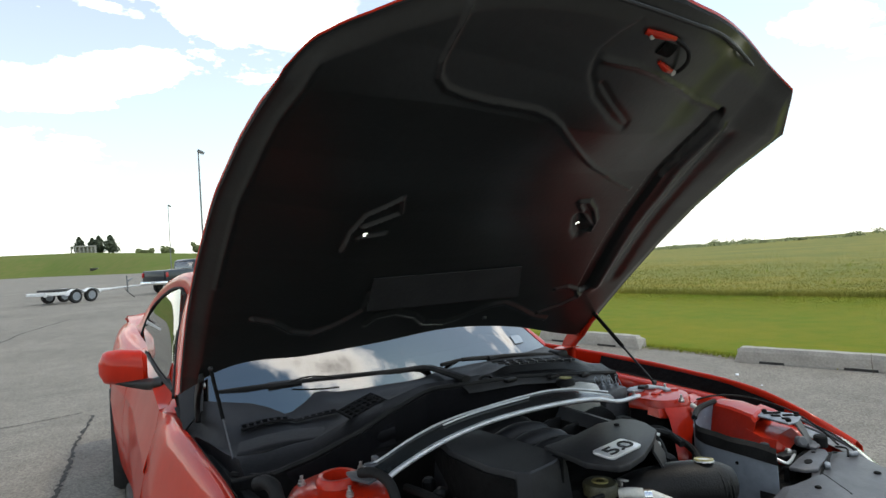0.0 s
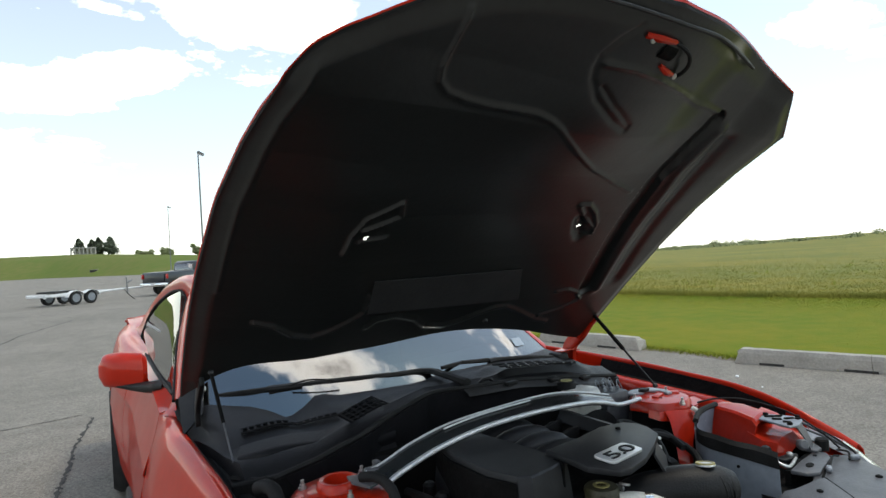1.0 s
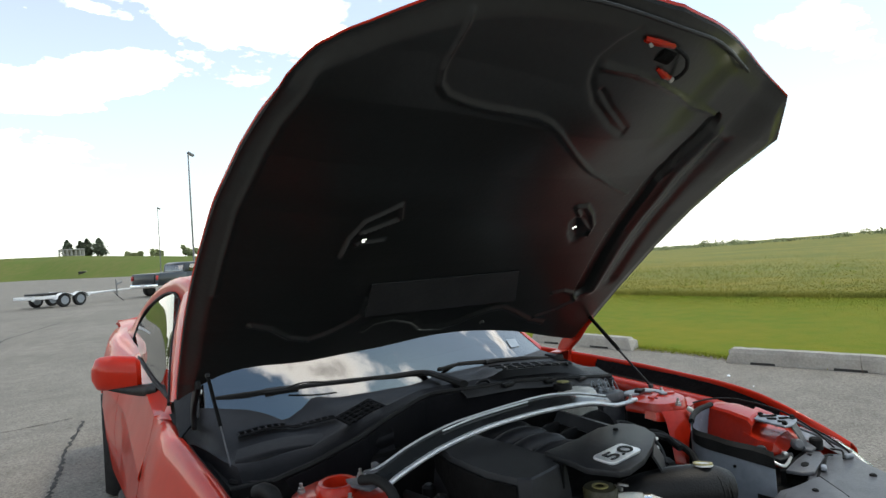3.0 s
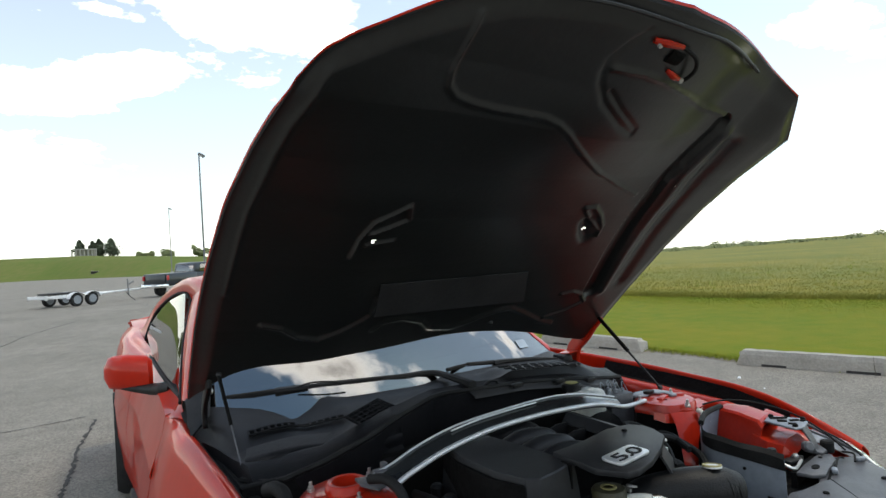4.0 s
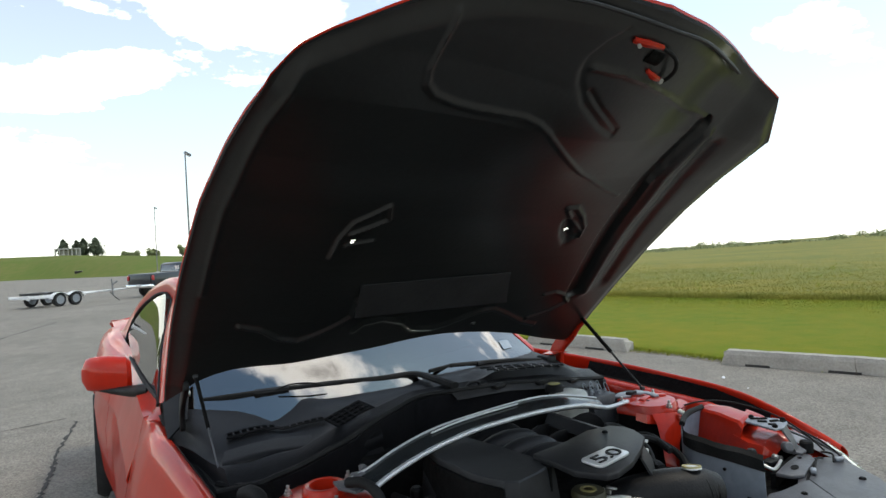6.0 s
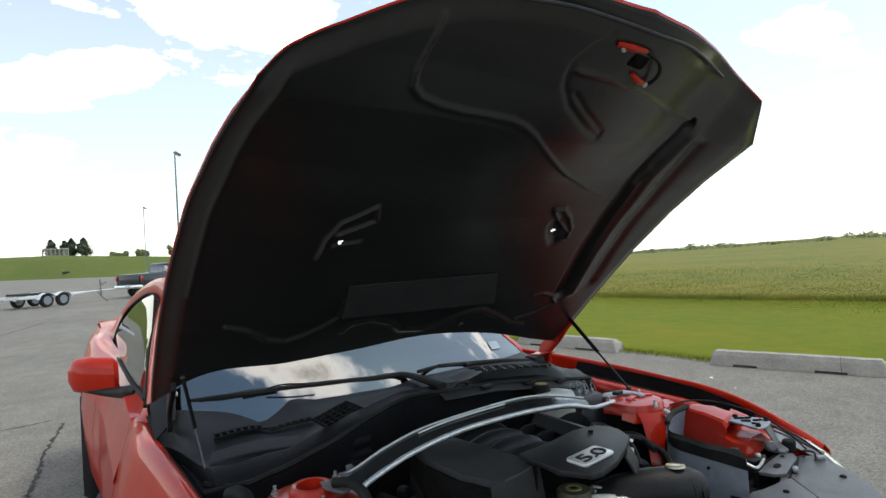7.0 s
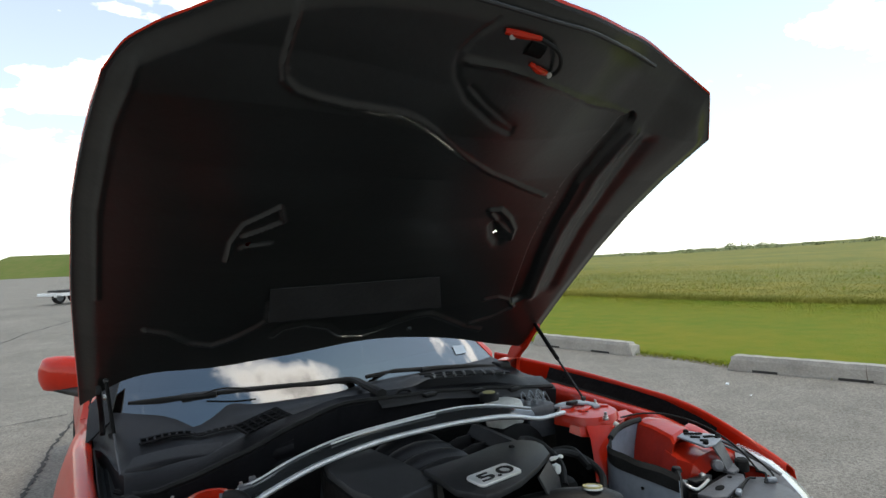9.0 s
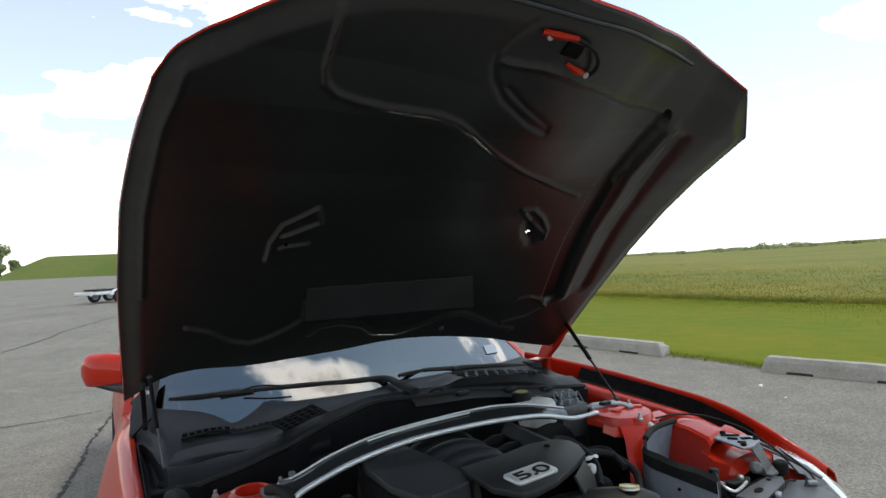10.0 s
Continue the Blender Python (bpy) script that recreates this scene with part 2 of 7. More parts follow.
def box(bm, c, s, bevel=0.0, m=None):
    r = bmesh.ops.create_cube(bm, size=1.0)
    bmesh.ops.scale(bm, vec=s, verts=r["verts"])
    if bevel:
        es = list({e for v in r["verts"] for e in v.link_edges})
        r2 = bmesh.ops.bevel(bm, geom=es, offset=bevel, segments=2, affect="EDGES", profile=0.5)
        vs = list({v for f in r2["faces"] for v in f.verts} | {v for v in r["verts"] if v.is_valid})
    else:
        vs = r["verts"]
    if m is not None:
        bmesh.ops.transform(bm, matrix=m, verts=vs)
    bmesh.ops.translate(bm, vec=c, verts=vs)
    return bm


def smooth_path(pts, n=6):
    """Catmull-Rom through the points."""
    p = [Vector(q) for q in pts]
    p = [p[0] * 2 - p[1]] + p + [p[-1] * 2 - p[-2]]
    out = []
    for i in range(1, len(p) - 2):
        for k in range(n):
            t = k / n
            a, b, c, d = p[i - 1], p[i], p[i + 1], p[i + 2]
            out.append(0.5 * ((2 * b) + (c - a) * t + (2 * a - 5 * b + 4 * c - d) * t * t + (3 * b - a - 3 * c + d) * t ** 3))
    out.append(p[-2])
    return out


def tube(bm, pts, r, n=10, curve=6, flat=1.0, up=(0, 0, 1)):
    """A pipe along the points; r a number or one per point; flat squeezes it along up."""
    path = smooth_path(pts, curve) if curve else [Vector(q) for q in pts]
    rr = r if isinstance(r, (list, tuple)) else [r] * len(pts)
    rings = []
    for i, q in enumerate(path):
        a, b = path[max(0, i - 1)], path[min(len(path) - 1, i + 1)]
        d = (b - a).normalized()
        s = d.cross(Vector(up))
        if s.length < 1e-4:
            s = d.cross(Vector((1, 0, 0)))
        s.normalize()
        u = s.cross(d).normalized()
        f = i / (len(path) - 1) * (len(rr) - 1)
        k = min(int(f), len(rr) - 2)
        rad = rr[k] + (rr[k + 1] - rr[k]) * (f - k)
        rings.append([bm.verts.new(q + s * rad * math.cos(6.28318 * j / n) + u * rad * flat * math.sin(6.28318 * j / n)) for j in range(n)])
    for a, b in zip(rings, rings[1:]):
        for j in range(n):
            bm.faces.new((a[j], a[(j + 1) % n], b[(j + 1) % n], b[j]))
    bm.faces.new(rings[0][::-1]), bm.faces.new(rings[-1])
    return bm


def lathe(bm, profile, n=24, m=None):
    """Revolve (radius, height) pairs round z, then move by m."""
    rings = []
    for r, h in profile:
        rings.append([bm.verts.new((m or Matrix()) @ Vector((r * math.cos(6.28318 * j / n), r * math.sin(6.28318 * j / n), h))) for j in range(n)])
    for a, b in zip(rings, rings[1:]):
        for j in range(n):
            bm.faces.new((a[j], a[(j + 1) % n], b[(j + 1) % n], b[j]))
    if profile[0][0] > 1e-4:
        bm.faces.new(rings[0][::-1])
    if profile[-1][0] > 1e-4:
        bm.faces.new(rings[-1])
    bmesh.ops.remove_doubles(bm, verts=bm.verts, dist=1e-5)
    return bm


def sheet(bm, rows, thick=0.0, skip=()):
    """A grid through rows of points, with thickness along its normals."""
    g = [[bm.verts.new(p) for p in r] for r in rows]
    fs = []
    for i in range(len(g) - 1):
        for j in range(len(g[0]) - 1):
            if (i, j) not in skip:
                fs.append(bm.faces.new((g[i][j], g[i][j + 1], g[i + 1][j + 1], g[i + 1][j])))
    if thick:
        bmesh.ops.recalc_face_normals(bm, faces=fs)
        bmesh.ops.solidify(bm, geom=fs, thickness=thick)
    return bm


def prism(bm, outline, lo, hi, bevel=0.0, axis=2):
    """Extrude an outline of 2D points between lo and hi along an axis."""
    def at(p, h):
        q = list(p)
        q.insert(axis, h)
        return q
    a, b = [bm.verts.new(at(p, lo)) for p in outline], [bm.verts.new(at(p, hi)) for p in outline]
    n = len(outline)
    fs = [bm.faces.new(a[::-1]), bm.faces.new(b)]
    for i in range(n):
        fs.append(bm.faces.new((a[i], a[(i + 1) % n], b[(i + 1) % n], b[i])))
    if bevel:
        bmesh.ops.recalc_face_normals(bm, faces=fs)
        bmesh.ops.bevel(bm, geom=list({e for f in fs for e in f.edges}), offset=bevel, segments=2, affect="EDGES", profile=0.5)
    return bm


def lerp_list(x, table):
    xs = [p[0] for p in table]
    return [float(np.interp(x, xs, [p[k] for p in table])) for k in range(1, len(table[0]))]


# ---- the setting ----
def heading_drop(a):
    """How fast the open field falls away, by compass direction in degrees from +Y."""
    return float(np.interp(a, [-180, 12, 40, 50, 58, 67, 85, 180], [0, 0, 0.017, 0.0165, 0.0125, 0.0075, 0.004, 0]))


def ground_height(x, y):
    r = math.hypot(x, y)
    return -0.02 - heading_drop(math.degrees(math.atan2(x, y))) * max(0.0, r - 25.0)


def build_ground():
    radii = [0, 3, 6, 10, 16, 25, 35, 50, 75, 110, 160, 230, 330, 500, 800, 1300, 2200, 4000]
    steps = 144
    verts, faces = [(0, 0, -0.02)], []
    for r in radii[1:]:
        for k in range(steps):
            a = 2 * math.pi * k / steps
            x, y = r * math.sin(a), r * math.cos(a)
            verts.append((x, y, ground_height(x, y)))
    for k in range(steps):
        faces.append((0, 1 + (k + 1) % steps, 1 + k))
    for i in range(len(radii) - 2):
        for k in range(steps):
            a, b = 1 + i * steps + k, 1 + i * steps + (k + 1) % steps
            faces.append((a, b, b + steps, a + steps))
    tagged(mesh_object("ground", verts, faces, FIELD), "open grassy field reaching the horizon", "ground", kind="structure")


build_ground()

bm = bmesh.new()
prism(bm, [(-260, -120), (6.5, -120), (6.5, 0.5), (5.24, 5.5), (5.24, 13), (10, 32), (12, 60), (12, 90), (5.5, 119), (-13.6, 164), (-60, 200), (-260, 220)], -0.015, 0.0)
tagged(part("pavement", bm, ASPHALT, None, smooth=False), "worn grey asphalt of a large empty parking lot", "asphalt", kind="structure")


def crack(points, width, seed):
    """A dark sealed crack with ragged edges, lying on the asphalt."""
    rng = random.Random(seed)
    path = smooth_path([(*p, 0.0) for p in points], 14)
    verts, faces = [], []
    for i, q in enumerate(path):
        d = (path[min(i + 1, len(path) - 1)] - path[max(i - 1, 0)]).normalized()
        s = Vector((-d.y, d.x, 0))
        j = s * rng.uniform(-0.6, 0.6) * width
        w = width * rng.uniform(0.25, 1.0)
        verts += [(*(q + j - s * w)[:2], 0.0045), (*(q + j + s * w)[:2], 0.0045)]
        if i:
            k = 2 * i
            faces.append((k - 2, k - 1, k + 1, k))
    tagged(mesh_object("asphalt_crack", verts, faces, TAR, smooth=False), "dark ragged crack in the asphalt", "crack", "cracks in the asphalt", kind="structure")


crack([(-1.11, 5.65), (-1.22, 4.6), (-1.25, 3.9), (-1.29, 3.4), (-1.33, 2.6)], 0.022, 1)
crack([(-4.6, 5.6), (-3.0, 5.75), (-1.9, 5.72), (-1.2, 5.85)], 0.014, 2)
crack([(-4.4, 9.6), (-3.6, 11.4), (-2.9, 14.2), (-2.7, 16.0), (-1.8, 19.5)], 0.035, 3)
crack([(-6.5, 7.4), (-5.2, 7.6), (-3.9, 7.5), (-2.4, 7.7)], 0.012, 4)
crack([(-3.6, 4.2), (-3.0, 4.0), (-2.3, 4.1)], 0.010, 5)
crack([(-9.0, 21.0), (-5.0, 22.5), (-1.0, 23.0), (4.0, 24.5)], 0.03, 6)

# lawn strip behind the wheel stops, and the unmown meadow
def lot_edge(y):
    return np.interp(y, [-4, 0, 1.7, 3.0, 3.27, 3.8, 4.3, 5.3, 6.1, 13], [7.0, 6.34, 5.84, 5.44, 5.46, 5.40, 5.30, 5.04, 4.86, 4.80])


def mown_edge(y):
    return np.interp(y, [-10, 0, 4.75, 7.6, 11, 14, 40], [16.5, 13.9, 12.45, 11.55, 10.9, 10.6, 12.6])


bm = bmesh.new()
rng = random.Random(11)
ys = [-60, -20, -6] + [-2 + 0.25 * i for i in range(65)] + [20, 40]
rows = []
for y in ys:
    e, far_x = float(lot_edge(y)) + rng.uniform(-0.06, 0.05) + max(0.0, y - 13) * 0.26, float(mown_edge(y)) + 0.15 + max(0.0, y - 13) * 0.3
    rows.append([(e, y, 0.004), (e + 0.25, y, 0.035), (e + (far_x - e) * 0.35, y, 0.03), (e + (far_x - e) * 0.65, y, 0.02), (far_x, y, 0.0)])
sheet(bm, rows)
tagged(part("lawn", bm, GRASS_SOIL, None), "mown green lawn beside the parking lot", "lawn", kind="structure")


def blades(name, count, area, height, width, mat, label, seed):
    """Many thin leaning grass blades in one mesh."""
    rg = np.random.RandomState(seed)
    xy = area(rg, count)
    n = len(xy)
    z = np.array([ground_height(x, y) for x, y in xy]) + 0.02
    h = height * rg.uniform(0.45, 1.15, n)
    a, lean = rg.uniform(0, 6.283, n), rg.uniform(0.1, 0.75, n)
    w = width * rg.uniform(0.6, 1.3, n)
    d = np.stack([np.cos(a), np.sin(a)], 1)
    s = np.stack([-np.sin(a), np.cos(a)], 1) * w[:, None]
    v = np.zeros((n, 3, 3))
    v[:, 0, :2], v[:, 1, :2] = xy - s, xy + s
    v[:, 0, 2] = v[:, 1, 2] = z
    v[:, 2, :2] = xy + d * (h * lean)[:, None]
    v[:, 2, 2] = z + h
    me = bpy.data.meshes.new(name)
    me.vertices.add(n * 3), me.loops.add(n * 3), me.polygons.add(n)
    me.vertices.foreach_set("co", v.ravel())
    me.loops.foreach_set("vertex_index", np.arange(n * 3))
    me.polygons.foreach_set("loop_start", np.arange(n) * 3)
    me.update(calc_edges=True)
    me.materials.append(mat)
    tagged(new(name, me), label, "grass", kind="stuff")


def lawn_area(rg, n):
    y = rg.uniform(-0.5, 14.0, n)
    e = lot_edge(y) + 0.02
    return np.stack([e + (rg.uniform(0, 1, n) ** 1.4) * (mown_edge(y) - e), y], 1)


def meadow_area(rg, n):
    x = rg.exponential(7.0, n)
    x = np.where(x > 49, 0.6, x)
    y = rg.uniform(-0.05, 1.0, n) * np.minimum(1.9 * x + 21, 25 + 1.2 * x)
    return np.stack([mown_edge(y) + x + rg.normal(0, 0.15, n), y], 1)


def border_area(rg, n):
    y = rg.uniform(-1, 22, n)
    return np.stack([mown_edge(y) + 0.05 + np.abs(rg.normal(0, 0.35, n)), y], 1)


def weed_area(rg, n):
    y = np.where(rg.uniform(0, 1, n) < 0.6, rg.uniform(2.9, 4.6, n), rg.uniform(1.0, 6.0, n))
    return np.stack([lot_edge(y) - 0.05 + rg.normal(0, 0.05, n), y], 1)


blades("lawn_grass", 260000, lawn_area, 0.035, 0.003, LAWN, "short mown green grass", 21)
blades("meadow_grass", 120000, meadow_area, 0.020, 0.016, MEADOW, "tall unmown yellow-green meadow grass", 22)


def clump_area(rg, n):
    c = np.stack([13.5 + rg.exponential(12.0, 70), rg.uniform(0.02, 1.0, 70)], 1)
    c[:, 1] *= np.minimum(1.9 * c[:, 0], 12 + 1.2 * c[:, 0])
    k = rg.randint(0, 70, n)
    spread = rg.uniform(0.25, 1.5, 70)[k]
    return c[k] + rg.normal(0, 1.0, (n, 2)) * np.stack([spread, spread * 1.4], 1)


blades("meadow_weeds", 900, clump_area, 0.10, 0.018, WEEDS, "clumps of taller green weeds in the meadow", 25)
blades("border_grass", 40000, border_area, 0.11, 0.006, MEADOW, "taller grass along the mown edge", 23)
blades("verge_weeds", 1500, weed_area, 0.04, 0.005, LAWN, "weeds growing along the lot edge", 24)

bm = bmesh.new()
rng = random.Random(5)
rows = []
for i in range(41):
    y = 0.8 + i * 0.15
    e = float(lot_edge(y))
    rows.append([(e - 0.16 + rng.uniform(-0.05, 0.05), y, 0.0005), (e - 0.06, y, 0.006), (e + 0.08, y, 0.006)])
sheet(bm, rows)
tagged(part("verge_dirt", bm, MUD, None), "dry dirt and gravel washed along the lot edge", "dirt", kind="structure")


def wheel_stop(x, y, turn, length, seed):
    """Block running back from its far end at x, y."""
    ob = thing("wheel_stop", "weathered grey concrete wheel stop on the asphalt", "wheel stop", (x, y, 0), turn, group="wheel stops")
    y0, y1 = -length, 0.0
    rg = random.Random(seed)
    bm = bmesh.new()
    n = 24
    rows = []
    for i in range(n + 1):
        y = y0 + (y1 - y0) * i / n
        e = 0.05 if i in (0, n) else 0.0
        k = lambda: rg.uniform(-0.003, 0.003)
        rows.append([(0.0, y, 0.0), (0.012 + k(), y + (e if i == 0 else -e), 0.118 + k()), (0.030 + k(), y + (e if i == 0 else -e), 0.164 - e * 0.5 + k()), (0.145 + k(), y + (e if i == 0 else -e), 0.164 - e * 0.5 + k()), (0.168 + k(), y, 0.118), (0.18, y, 0.0)])
    g = [[bm.verts.new(p) for p in r] for r in rows]
    for a, b in zip(g, g[1:]):
        for j in range(6):
            bm.faces.new((a[j], a[(j + 1) % 6], b[(j + 1) % 6], b[j]))
    bm.faces.new(g[0][::-1]), bm.faces.new(g[-1])
    part("block", bm, CONCRETE, ob, smooth=False)
    for f0, f1 in ((0.155, 0.30), (0.62, 0.79)):
        bm = bmesh.new()
        box(bm, (-0.002, y1 + (y0 - y1) * (f0 + f1) / 2, 0.012), (0.012, abs(y1 - y0) * (f1 - f0), 0.026), 0.003)
        part("drain_slot", bm, TAR, ob, "dark drainage notch at the foot")
    return ob


wheel_stop(5.195, 3.02, 19.5, 1.68, 1)
wheel_stop(4.716, 5.92, 12.5, 1.68, 2)

bm = bmesh.new()
tube(bm, [(5.585, 1.79, 0.0), (5.58, 1.80, 0.11), (5.585, 1.80, 0.19)], [0.004, 0.003, 0.001], 5, 3)
tagged(part("weed_stalk", bm, BARK, None), "thin dry weed stalk against the wheel stop", "weed")
for i, (x, y, s, t) in enumerate([(4.62, 2.60, 0.035, 20), (5.22, 3.45, 0.025, 70), (4.4, 2.2, 0.014, 5)]):
    bm = bmesh.new()
    prism(bm, [(-s, -s * 0.4), (-s * 0.2, -s * 0.55), (s, -s * 0.2), (s * 0.7, s * 0.5), (-s * 0.5, s * 0.4)], 0.001, s * 0.35, s * 0.06)
    ob = part("litter", bm, (PAPER, CONCRETE)[i % 2], None)
    ob.matrix_basis = pose(x, y, 0.0, 0, 0, t)
    tagged(ob, ("pale scrap of litter on the asphalt", "loose gravel stone on the asphalt")[i % 2], ("litter", "stone")[i % 2])

# grassy bank at the far side of the lot
bm = bmesh.new()
rows = []
for i in range(37):
    x = -46 + i * 2.6
    env = min(1.0, max(0.0, (x + 40) / 12.0), max(0.0, (44 - x) / 12.0)) ** 0.7
    base_y = float(np.interp(x, [-60, -13.6, 5.5, 45, 120], [190, 163, 118, 88, 60]))
    top = 5.9 * (base_y / 163.0) ** 0.5 * env * float(np.interp(x, [-20, -6, 6, 20, 45], [1.0, 0.98, 0.84, 0.66, 0.5]))
    rows.append([(x, base_y - 1, -0.1), (x, base_y + 6, 0.6 * top * 0.4), (x, base_y + 16, top * 0.7), (x, base_y + 27, top), (x, base_y + 60, top), (x, base_y + 120, -0.2)])
sheet(bm, rows)
tagged(part("grass_bank", bm, HILL, None), "long green grassy bank behind the parking lot", "hill", kind="structure")


culvert = thing("culvert", "small dark culvert mouth at the foot of the grassy bank", "culvert", (-3.0, 143.6, 0.85), -15.0)
bm = bmesh.new()
box(bm, (0, 0, 0.30), (1.5, 1.4, 0.6), 0.08)
part("surround", bm, CONCRETE, culvert)
bm = bmesh.new()
box(bm, (0, -0.71, 0.31), (1.4, 0.06, 0.52), 0.05)
part("opening", bm, TAR, culvert, "dark culvert opening")


# ---- trees, bushes, poles far off ----
def tree(x, y, z, h, w, mat, label, seed, trunk=0.3, cone=False):
    rg = random.Random(seed)
    ob = thing("tree", label, "tree", (x, y, z))
    bm = bmesh.new()
    tube(bm, [(0, 0, -0.5), (0.05 * w, 0, h * trunk), (0, 0.05 * w, h * 0.8)], [0.06 * w, 0.045 * w, 0.01], 7, 3)
    for k in range(5):
        a = rg.uniform(0, 6.28)
        tube(bm, [(0, 0, h * rg.uniform(trunk, 0.6)), (0.2 * w * math.cos(a), 0.2 * w * math.sin(a), h * rg.uniform(0.55, 0.75)), (0.38 * w * math.cos(a), 0.38 * w * math.sin(a), h * rg.uniform(0.65, 0.85))], [0.025 * w, 0.015 * w, 0.004 * w], 5, 2)
    part("trunk", bm, BARK, ob)
    verts, faces = [], []
    lobes = [(rg.uniform(-0.3, 0.3) * w, rg.uniform(-0.3, 0.3) * w, h * rg.uniform(trunk + 0.12, 0.92), w * rg.uniform(0.14, 0.26)) for _ in range(11)]
    if cone:
        lobes = []
        for k in range(26):
            f = k / 25
            r = w * 0.46 * (1 - f) ** 0.75 * rg.uniform(0.6, 1.25)
            a = rg.uniform(0, 6.28)
            lobes.append((r * 0.6 * math.cos(a) * rg.random(), r * 0.6 * math.sin(a) * rg.random(), h * (0.14 + 0.80 * f), 0.05 * w + r * rg.uniform(0.45, 0.8)))
    for _ in range(2200):
        lx, ly, lz, lr = rg.choice(lobes)
        d = Vector((rg.gauss(0, 1), rg.gauss(0, 1), rg.gauss(0, 1))).normalized() * lr * rg.uniform(0.5, 1.15)
        c = Vector((lx, ly, lz)) + d
        s = 0.062 * w * rg.uniform(0.6, 1.4)
        u = Vector((rg.gauss(0, 1), rg.gauss(0, 1), rg.gauss(0, 1))).normalized()
        v = u.orthogonal().normalized()
        k = len(verts)
        verts += [c + u * s, c + v * s * 0.6, c - u * s, c - v * s * 0.6]
        faces.append((k, k + 1, k + 2, k + 3))
    mesh_object("crown", verts, faces, mat, ob, smooth=False)
    return ob


def far(angle, dist):
    """A spot at that compass angle and distance from the car."""
    return -0.93 + dist * math.sin(radians(angle)), -1.17 + dist * math.cos(radians(angle))


for i, (a, d, h, w) in enumerate([(-1.85, 236, 6.0, 5.0), (-0.92, 238, 5.6, 4.8), (-0.45, 237, 6.2, 5.8), (0.42, 235, 6.2, 5.6)]):
    tree(*far(a, d - 38), 5.6, h * 0.84, w * 0.84, LEAF, "dark green cedar on the grassy bank", 40 + i, 0.12, True)
for i, (a, d, z, h, w, m) in enumerate([(2.7, 170, 4.1, 1.8, 4.0, LEAF_PALE), (3.3, 170, 4.0, 2.6, 3.4, LEAF_PALE), (4.75, 165, 3.7, 3.0, 4.6, LEAF_PALE), (7.0, 155, 3.1, 5.0, 3.2, LEAF_PALE), (7.7, 155, 3.0, 3.6, 4.0, LEAF_PALE)]):
    tree(*far(a, d), z, h * 0.62, w * 0.75, m, "small pale bush on the grassy bank", 60 + i, 0.1)
for i, (a, d, h, w) in enumerate([(-10.9, 235, 10.5, 7.5), (-11.9, 238, 11.0, 7.0), (-9.75, 250, 6.0, 4.5), (-13.2, 240, 9.0, 8.0)]):
    tree(*far(a, d), 0, h, w, LEAF_PALE, "grey-green tree beyond the lot", 80 + i, 0.2)

# pale columned shelter between the cedars
cx, cy = far(-1.55, 194)
shelter = thing("shelter", "pale columned shelter on the grassy bank", "shelter", (cx, cy, 5.55))
bm = bmesh.new()
box(bm, (0, 0, 2.1), (6.2, 3.0, 0.3), 0.05)
part("roof", bm, PALE_WALL, shelter)
for k in range(7):
    bm = bmesh.new()
    lathe(bm, [(0.26, -0.3), (0.22, 0.1), (0.20, 1.85), (0.27, 1.98)], 10, Matrix.Translation((-2.9 + k * 5.8 / 6, -1.3, 0)))
    part("column", bm, PALE_WALL, shelter)
bm = bmesh.new()
box(bm, (0.6, 1.2, 0.85), (4.6, 0.2, 2.3), 0.02)
part("back_wall", bm, PALE_WALL, shelter)

# hedge line along the far skyline of the field
def skyline_bushes():
    rg = random.Random(91)
    verts, faces = [], []
    a = 38.0
    while a < 72:
        d = rg.uniform(225, 300)
        x, y = far(a, d)
        z = ground_height(x, y)
        big = rg.random()
        h = 0.5 + 1.3 * big ** 3 + (2.2 if 54.5 < a < 57.5 or 67 < a < 69.5 else 0) * rg.random() + (2.4 if 66.2 < a < 67.2 else 0)
        w = rg.uniform(2.0, 5.0)
        for _ in range(90):
            c = Vector((x + rg.gauss(0, w * 0.5), y + rg.gauss(0, w * 0.5), z + h * rg.random() ** 0.7 * rg.uniform(0.5, 1)))
            s = rg.uniform(0.25, 0.6)
            u = Vector((rg.gauss(0, 1), rg.gauss(0, 1), rg.gauss(0, 1))).normalized()
            v = u.orthogonal().normalized()
            k = len(verts)
            verts += [c + u * s, c + v * s * 0.7, c - u * s, c - v * s * 0.7]
            faces.append((k, k + 1, k + 2, k + 3))
        a += rg.uniform(0.05, 0.20) if rg.random() < 0.75 else rg.uniform(0.5, 1.4)
    tagged(mesh_object("far_hedge", verts, faces, LEAF_PALE, smooth=False), "low bushes along the far field skyline", "bushes", kind="stuff")


skyline_bushes()


